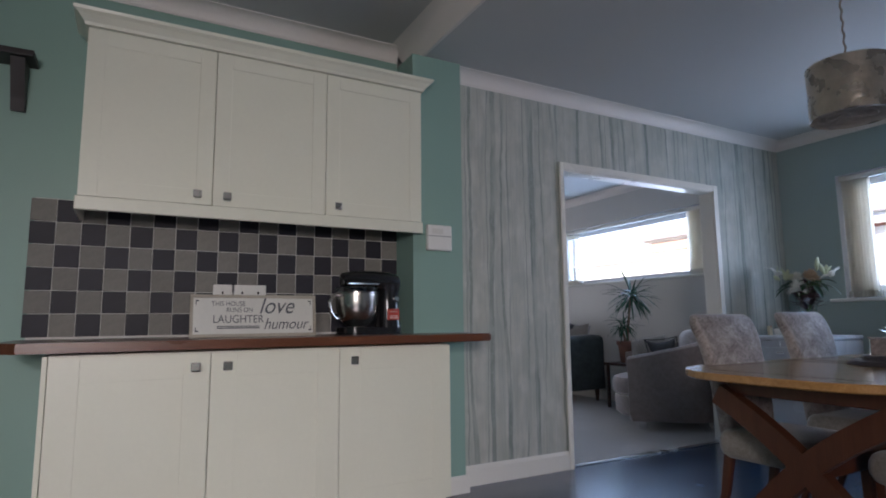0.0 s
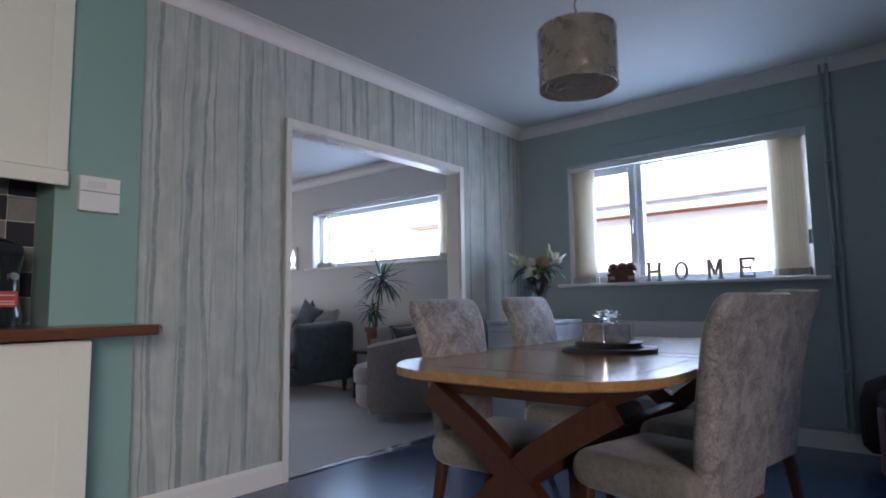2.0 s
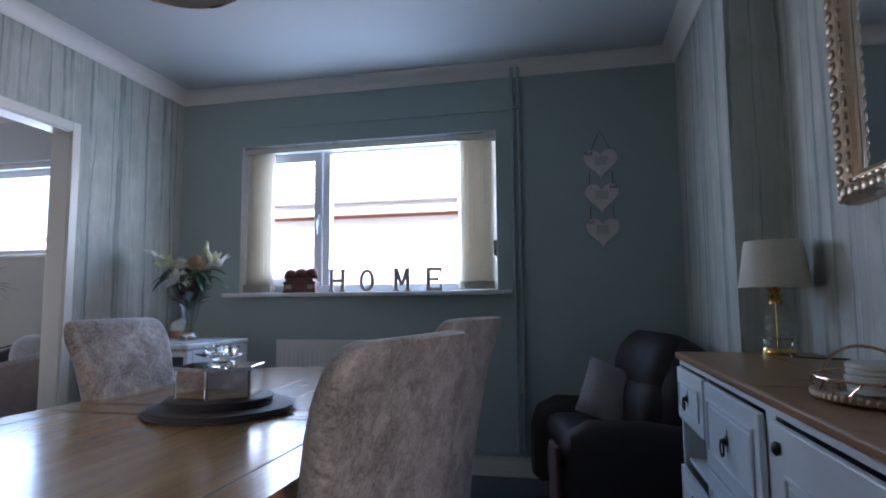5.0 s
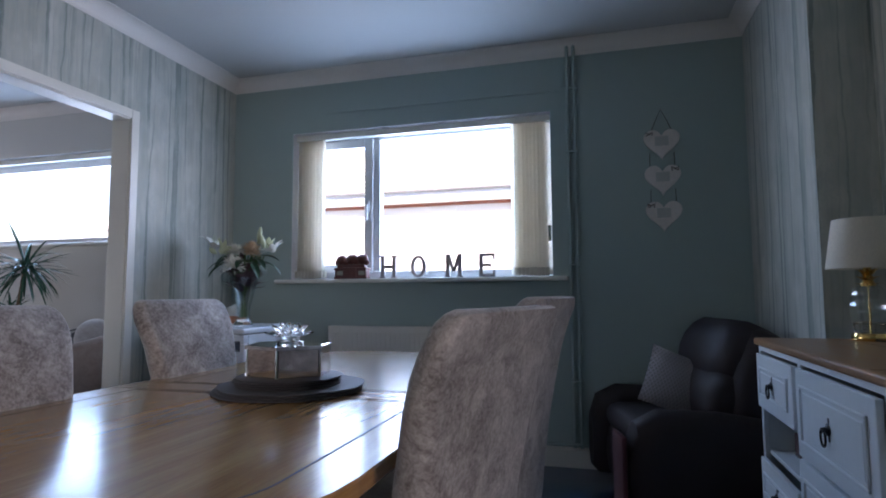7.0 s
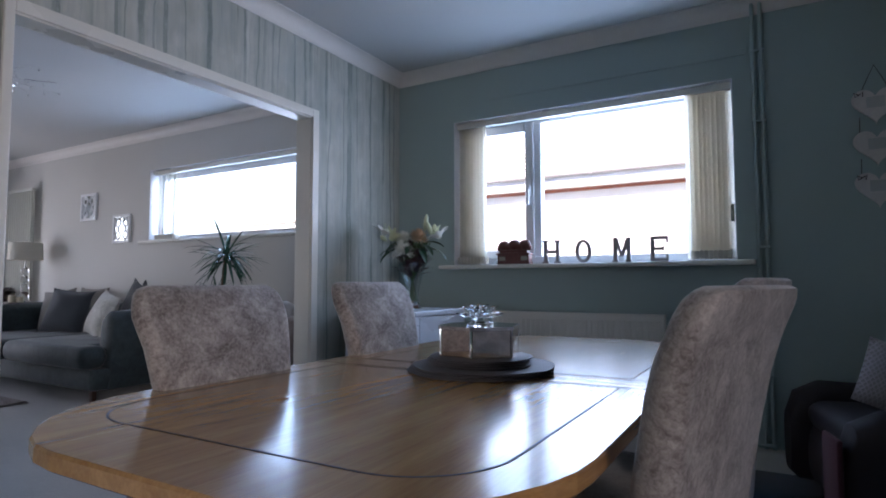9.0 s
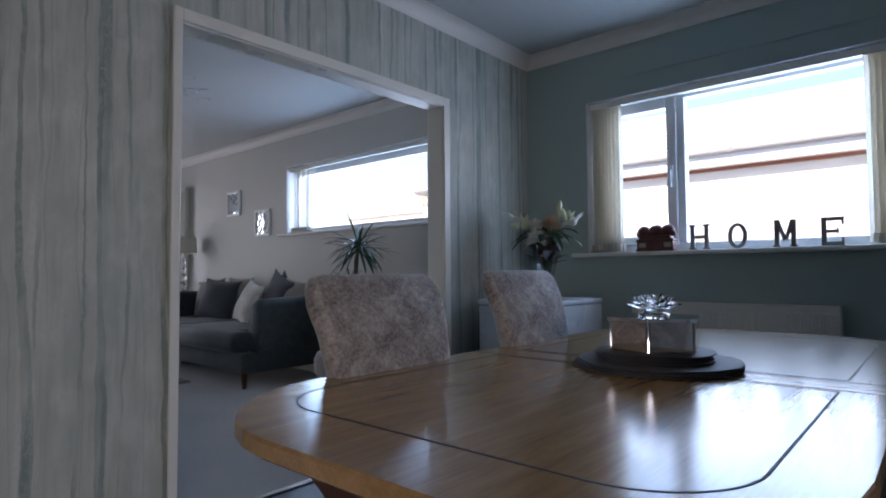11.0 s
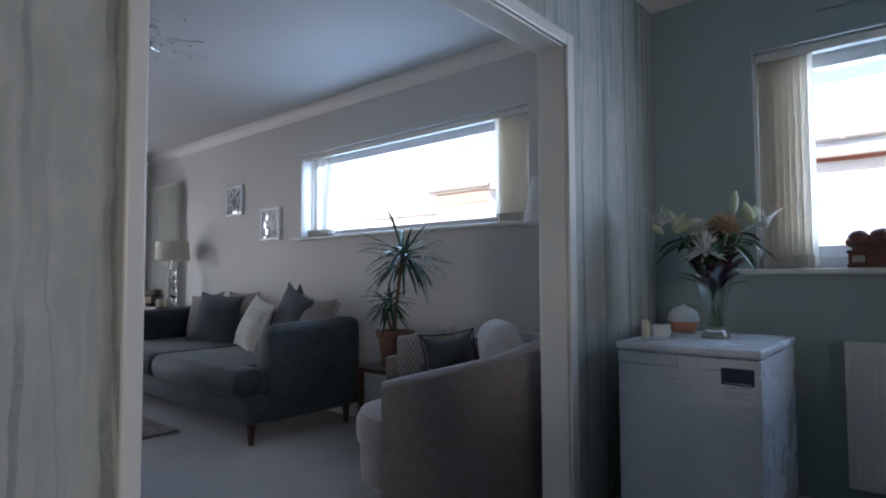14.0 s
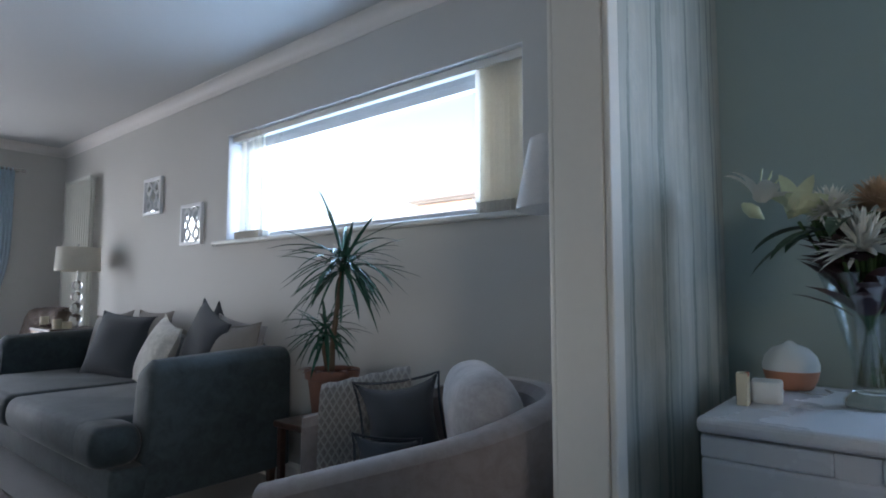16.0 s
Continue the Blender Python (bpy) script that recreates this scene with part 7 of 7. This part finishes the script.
part("crown", spikes(-0.02, 0.03, 0.42, 56, 0.23, 0.017, 5), M["leaf"], pt)
bm = bmesh.new()
for i in range(7):
    a = 2.2 + i * 0.45
    leaf(bm, (0.05 * math.cos(a), 0.05 * math.sin(a), 0.21), (math.cos(a), math.sin(a), 1.1), 0.13, 0.035, 1.2, 0.2, 5)
part("red_leaves", bm, M["phone"], pt)

# lamp behind the door jamb
fl = thing("floor_lamp", pose(4.93, 3.55, 0.004), "floor lamp with a plain white tapered shade in the lounge corner", "lamp")
part("base", lathe([(0, 0), (0.13, 0), (0.13, 0.018), (0.12, 0.024), (0, 0.024)], 32), M["chrome"], fl, smooth=True)
part("pole", lathe([(0, 0.02), (0.011, 0.02), (0.011, 1.50), (0, 1.50)], 14), M["chrome"], fl, smooth=True)
part("shade", lathe([(0.17, 1.395), (0.12, 1.645), (0.118, 1.645), (0.168, 1.395), (0.17, 1.395)], 44), M["lampshade_white"], fl, smooth=True)
part("spider", boxes([(-0.119, 0.119, -0.0015, 0.0015, 1.62, 1.623), (-0.0015, 0.0015, -0.119, 0.119, 1.6235, 1.6265)]), M["chrome"], fl)
part("bulb", lathe([(0, 1.49), (0.014, 1.50), (0.03, 1.55), (0.026, 1.58), (0, 1.6)], 16), M["white_plastic"], fl, smooth=True)

# wall mirrors with lattice
for y0, z0 in ((7.22, 1.732), (6.565, 1.455)):
    wm = thing("lattice_mirror", pose(XW - 0.001, y0 + 0.155, z0, 0, 0, -90), "small silver-framed lattice mirror on the pale lounge wall", "mirror", "lattice mirrors")
    part("glass", box(-0.13, 0.13, -0.012, -0.002, 0.022, 0.285), M["mirror"], wm)
    part("frame", boxes([(-0.155, 0.155, -0.026, 0, 0, 0.026), (-0.155, 0.155, -0.026, 0, 0.281, 0.307), (-0.155, -0.129, -0.026, 0, 0.026, 0.281), (0.129, 0.155, -0.026, 0, 0.026, 0.281)], 0.004), M["upvc"], wm)
    bm = bmesh.new()
    for c in (-0.065, 0.065):
        for s in (-1, 1):
            tube([(c + s * 0.062 * math.sin(math.pi * t / 6) * math.cos(math.pi * t / 12), -0.016, 0.028 + 0.25 * t / 12) for t in range(13)], 0.006, 4, bm)
        for zc in (0.09, 0.21):
            tube([(c + 0.035 * math.cos(a), -0.016, zc + 0.045 * math.sin(a)) for a in (2 * math.pi * i / 14 for i in range(14))], 0.004, 4, bm, loop=True)
    part("lattice", bm, M["upvc"], wm)

# column radiator in the far corner
cr_ = thing("column_radiator", pose(0, 0, 0), "tall cream vertical column radiator in the lounge corner", "radiator")
for i in range(12):
    y = 8.53 + i * 0.055
    for x in (XW - 0.085, XW - 0.055):
        part("column", tube([(x, y, 0.42), (x, y, 2.17)], 0.0125, 8), M["rad_cream"], cr_, smooth=True)
for z0, z1 in ((2.165, 2.20), (0.39, 0.425)):
    part("header", box(XW - 0.10, XW - 0.035, 8.505, 9.16, z0, z1, 0.008), M["rad_cream"], cr_)
for y in (8.62, 9.0):
    part("bracket", box(XW - 0.04, XW - 0.001, y, y + 0.03, 2.0, 2.03, 0.003), M["steel"], cr_)

# cabinet with lamp and candles
lc = thing("corner_cabinet", pose(0, 0, 0.004), "low dark wooden corner cabinet holding a lamp and candles", "cabinet")
part("top", box(4.70, 5.075, 8.035, 8.55, 0.775, 0.80, 0.006), M["dark_frame"], lc)
part("top_edge", box(4.71, 5.07, 8.045, 8.54, 0.755, 0.775, 0.004), M["pine"], lc)
part("body", box(4.73, 5.06, 8.065, 8.52, 0.0, 0.755, 0.004), M["dark_frame"], lc)
part("door", box(4.718, 4.73, 8.09, 8.50, 0.05, 0.73, 0.003), M["dark_frame"], lc)
ll = thing("glass_ball_lamp", pose(4.95, 8.24, 0.805), "table lamp of stacked clear glass balls with a cream drum shade", "lamp")
part("base", lathe([(0, 0), (0.055, 0), (0.055, 0.012), (0.02, 0.02), (0, 0.02)], 28), M["chrome"], ll, smooth=True)
for i, r in enumerate((0.05, 0.047, 0.044, 0.041)):
    zc = 0.068 + i * 0.098
    part("glass_ball", lathe([(0, zc - r)] + [(r * math.sin(math.pi * k / 12), zc - r * math.cos(math.pi * k / 12)) for k in range(1, 12)] + [(0, zc + r)], 24), M["glass"], ll, smooth=True)
    part("collar", lathe([(0, zc + r - 0.002), (0.014, zc + r - 0.002), (0.014, zc + r + 0.008), (0, zc + r + 0.008)], 16), M["chrome"], ll, smooth=True)
part("stem", lathe([(0, 0.40), (0.006, 0.40), (0.006, 0.70), (0.012, 0.705), (0.006, 0.72), (0, 0.725)], 12), M["chrome"], ll, smooth=True)
part("shade", lathe([(0.175, 0.485), (0.165, 0.69), (0.163, 0.69), (0.173, 0.485), (0.175, 0.485)], 44), M["lampshade"], ll, smooth=True)
part("spider", boxes([(-0.164, 0.164, -0.002, 0.002, 0.68, 0.683), (-0.002, 0.002, -0.164, 0.164, 0.6835, 0.6865)]), M["chrome"], ll)
for x, y, h in ((4.78, 8.45, 0.095), (4.78, 8.13, 0.08), (4.84, 8.09, 0.06)):
    cn = thing("candle", pose(x, y, 0.805), "cream pillar candle on the dark cabinet", "candle", "candles on the cabinet")
    part("wax", lathe([(0, 0), (0.034, 0), (0.035, 0.004), (0.035, h - 0.003), (0.032, h), (0, h - 0.004)], 20), M["candle"], cn, smooth=True)
    part("wick", lathe([(0, h - 0.004), (0.0012, h - 0.004), (0.0012, h + 0.008), (0, h + 0.008)], 5), M["ink"], cn)
fo = thing("dried_flower_ring", pose(4.80, 8.29, 0.805), "dark ring of dried flowers round the lamp foot", "ornament")
bm = bmesh.new()
rnd = random.Random(8)
for i in range(70):
    a = rnd.uniform(0, 6.3)
    leaf(bm, (0.06 * math.cos(a), 0.08 * math.sin(a), 0.008), (math.cos(a), math.sin(a), rnd.uniform(0.2, 1.5)), rnd.uniform(0.03, 0.06), 0.014, 0.4, 0.2, 3)
part("leaves", bm, M["petal_dark"], fo)

# bentwood armchair
ba = thing("bentwood_armchair", pose(4.70, 9.0, 0.004, 0, 0, -78), "vintage dark bentwood armchair with a beige seat near the garden doors", "armchair")
part("seat_cushion", cushion_box(0.52, 0.56, 0.15, 0.05, 0.01), M["silk_grey"], ba, smooth=True, at=pose(0, -0.02, 0.36))
part("seat_base", cushion_box(0.54, 0.58, 0.20, 0.05, 0.004), M["tapestry"], ba, smooth=True, at=pose(0, -0.02, 0.17))
part("backrest", cushion_box(0.54, 0.14, 0.56, 0.05, 0.01), M["tapestry"], ba, smooth=True, at=pose(0, 0.25, 0.38, -16))
for s in (-1, 1):
    arc = [(s * 0.31, -0.34, 0.0), (s * 0.31, -0.36, 0.22), (s * 0.31, -0.345, 0.42), (s * 0.31, -0.29, 0.53), (s * 0.31, -0.18, 0.585), (s * 0.31, 0.0, 0.595), (s * 0.31, 0.20, 0.57), (s * 0.31, 0.34, 0.50)]
    part("bentwood_arm", tube(arc, 0.017, 8), M["dark_frame"], ba, smooth=True)
    part("back_leg", tube([(s * 0.31, 0.32, 0.0), (s * 0.31, 0.27, 0.3), (s * 0.31, 0.30, 0.52)], 0.016, 8), M["dark_frame"], ba, smooth=True)
    part("side_rail", box(s * 0.31 - 0.012, s * 0.31 + 0.012, -0.34, 0.28, 0.22, 0.26, 0.004), M["dark_frame"], ba)
sk = thing("sheepskin", pose(4.70, 9.0, 0.004, 0, 0, -78), "long-haired brown and white sheepskin draped over the bentwood chair back", "throw")
bm = bmesh.new()
rows = []
for i in range(21):
    u = -0.25 + 0.5 * i / 20
    pr = [(0.10, 0.50), (0.13, 0.60), (0.17, 0.74), (0.20, 0.85), (0.24, 0.925), (0.31, 0.955), (0.39, 0.94), (0.42, 0.84), (0.42, 0.70)]
    rows.append([(u + 0.015 * noise.noise((u * 9, z * 9, 0)), y + 0.03 * noise.noise((u * 7, z * 8, 3)), z + 0.03 * noise.noise((u * 8, z * 7, 7))) for y, z in pr])
sh_ = loft(rows, cap=False, closed=False)
bmesh.ops.solidify(sh_, geom=sh_.faces[:], thickness=0.03)
part("hide", sh_, M["fur"], sk, smooth=True)
bl = thing("folded_blanket", pose(4.36, 8.30, 0.004, 0, 0, 12), "pale blue knitted blanket folded in a basket beside the sofa", "blanket")
part("basket", loft([rrect(w, d, 0.05, z) for w, d, z in ((0.28, 0.22, 0), (0.34, 0.27, 0.38), (0.35, 0.28, 0.40))]), M["tapestry"], bl, smooth=True)
part("fold", cushion_box(0.33, 0.26, 0.09, 0.04, 0.02), M["blue_throw"], bl, smooth=True, at=pose(0, 0, 0.40))
part("fold", cushion_box(0.30, 0.24, 0.06, 0.03, 0.02), M["blue_throw"], bl, smooth=True, at=pose(0.01, 0, 0.47, 0, 6, 8))

# curtain and pole
cp = thing("curtain_pole", pose(0, 0, 0), "slim steel curtain pole above the garden doors", "curtain pole")
part("pole", tube([(1.9, NORTH - 0.075, 2.315), (4.80, NORTH - 0.075, 2.315)], 0.011, 10), M["steel"], cp, smooth=True)
part("finial", lathe([(0, 0), (0.015, 0.0), (0.016, 0.03), (0, 0.034)], 14, m=pose(4.80, NORTH - 0.075, 2.315, 0, 90)), M["steel"], cp, smooth=True)
for x in (4.77, 2.0):
    part("bracket", box(x - 0.008, x + 0.008, NORTH - 0.085, NORTH - 0.001, 2.298, 2.304, 0.002), M["steel"], cp)
cu = thing("curtain", pose(0, 0, 0), "sheer pale blue curtain gathered at the side of the garden doors", "curtain")
rows = []
for j in range(26):
    z = 0.03 + (2.33 - 0.03) * j / 25
    pinch = 1 - 0.42 * math.exp(-((z - 0.95) / 0.35) ** 2) - (0.12 if z < 0.9 else 0)
    row = []
    for i in range(61):
        u = i / 60
        x = 4.53 + 0.215 * (u - 0.0) * pinch
        y = NORTH - 0.075 + 0.026 * math.sin(u * 2 * math.pi * 6.5 + 0.3 * math.sin(z * 2)) * (0.7 + 0.3 * math.sin(z * 1.7 + u * 5))
        row.append((x, y, z))
    rows.append(row)
part("cloth", loft(rows, cap=False, closed=False), M["voile"], cu, smooth=True)
part("tie_back", tube([(4.52 + 0.13 * t, NORTH - 0.11 + 0.02 * math.sin(3 * t), 0.93 + 0.01 * t) for t in (0, 0.3, 0.6, 1.0)], 0.008, 6), M["voile"], cu)

# rugs
rg_ = thing("shag_rug", pose(0, 0, 0.0045), "brown-grey shaggy rug on the pale carpet in front of the sofa", "rug")
bm = bmesh.new()
rnd = random.Random(2)
nx, ny = 70, 100
X0, X1, Y0_, Y1_ = 2.35, 4.10, 6.12, 8.6
g = [[bm.verts.new((X0 + (X1 - X0) * i / nx, Y0_ + (Y1_ - Y0_) * j / ny, (0.016 + 0.009 * noise.noise((i * 0.9, j * 0.9, 0)) + 0.004 * rnd.random()) if 0 < i < nx and 0 < j < ny else 0.0)) for i in range(nx + 1)] for j in range(ny + 1)]
for j in range(ny):
    for i in range(nx):
        bm.faces.new((g[j][i], g[j][i + 1], g[j + 1][i + 1], g[j + 1][i]))
part("rug_body", bm, M["rug"], rg_)
dm = thing("door_mat", pose(0, 0, 0.0045), "patterned brown door mat inside the garden doors", "mat")
part("weave", box(3.35, 4.20, 9.12, 9.55, 0, 0.008, 0.003), M["mat"], dm)

# ceiling lights
def twig_light(m, seed):
    t = thing("branch_ceiling_light", m, "chrome ceiling light of radiating twigs tipped with glass drops", "lamp", "lounge ceiling lights")
    part("ceiling_plate", lathe([(0, -0.035), (0.05, -0.035), (0.058, -0.028), (0.058, -0.001), (0, -0.001)], 28), M["chrome"], t, smooth=True)
    part("hub", lathe([(0, -0.10), (0.018, -0.095), (0.026, -0.075), (0.02, -0.05), (0.014, -0.036), (0, -0.036)], 18), M["chrome"], t, smooth=True)
    rr = random.Random(seed)
    for i in range(10):
        a = 2 * math.pi * i / 10 + rr.uniform(-0.15, 0.15)
        L = rr.uniform(0.19, 0.27)
        pts, p = [], Vector((0.015 * math.cos(a), 0.015 * math.sin(a), -0.08))
        d = Vector((math.cos(a), math.sin(a), rr.uniform(-0.25, 0.15)))
        for s in range(7):
            pts.append(tuple(p))
            p = p + d * (L / 6)
            d = (d + Vector((rr.uniform(-0.16, 0.16), rr.uniform(-0.16, 0.16), rr.uniform(-0.1, 0.1)))).normalized()
        br_ = part("twig", tube(pts, [0.0028, 0.0025, 0.0022, 0.002, 0.0018, 0.0016, 0.0013], 5), M["chrome"], t)
        drops = bmesh.new()
        for k in (2, 3, 4, 5, 6):
            q = Vector(pts[k])
            e = q + Vector((rr.uniform(-0.04, 0.04), rr.uniform(-0.04, 0.04), rr.uniform(-0.03, 0.02)))
            tube([tuple(q), tuple(e)], 0.0012, 4, drops)
            w_ = bmesh.new()
            bmesh.ops.create_icosphere(w_, subdivisions=1, radius=0.0055, matrix=Matrix.Translation(e) @ Matrix.Diagonal((1, 1, 1.7, 1)))
            merge(drops, w_)
        tagged(part("glass_drop", drops, M["chrome"], br_), kind="stuff")
    for i in range(4):
        a = 2 * math.pi * i / 4 + 0.4
        part("bulb_holder", tube([(0.03 * math.cos(a), 0.03 * math.sin(a), -0.065), (0.085 * math.cos(a), 0.085 * math.sin(a), -0.06)], 0.008, 8), M["black_plastic"], t)
        part("bulb", tube([(0.085 * math.cos(a), 0.085 * math.sin(a), -0.06), (0.115 * math.cos(a), 0.115 * math.sin(a), -0.058)], 0.006, 8), M["glass"], t)
    return t


twig_light(pose(3.42, 5.45, CEIL) @ Matrix.Diagonal((1.6, 1.6, 1.35, 1)), 1)
twig_light(pose(3.58, 7.75, CEIL) @ Matrix.Diagonal((1.6, 1.6, 1.35, 1)), 2)

# tiles of the kitchen splashback, one by one
TN, TP, TH = 18, 0.1034, 0.1085
sp = structure(thing("tile_splashback", pose(0, 0, 0), "checkerboard of charcoal and stone-grey glazed wall tiles with white grout", "tiles"))
part("grout_bed", box(-0.455, 1.388, YK - 0.0045, YK - 0.0005, 0.921, 1.583), M["grout"], sp)
tm = {}
for j in range(6):
    for i in range(TN):
        key = "tile_dark" if (i + j) % 2 == 0 else "tile_pale"
        if key not in tm:
            o = part("tile", box(-TP / 2 + 0.0018, TP / 2 - 0.0018, -0.0045, 0, -TH / 2 + 0.0018, TH / 2 - 0.0018, 0.0016, 1), M[key], sp)
            tm[key] = o.data
        else:
            o = new("tile", tm[key])
            o.parent = sp
        o.location = (-0.473 + TP * (i + 0.5), YK - 0.0046, 0.930 + TH * (j + 0.5))
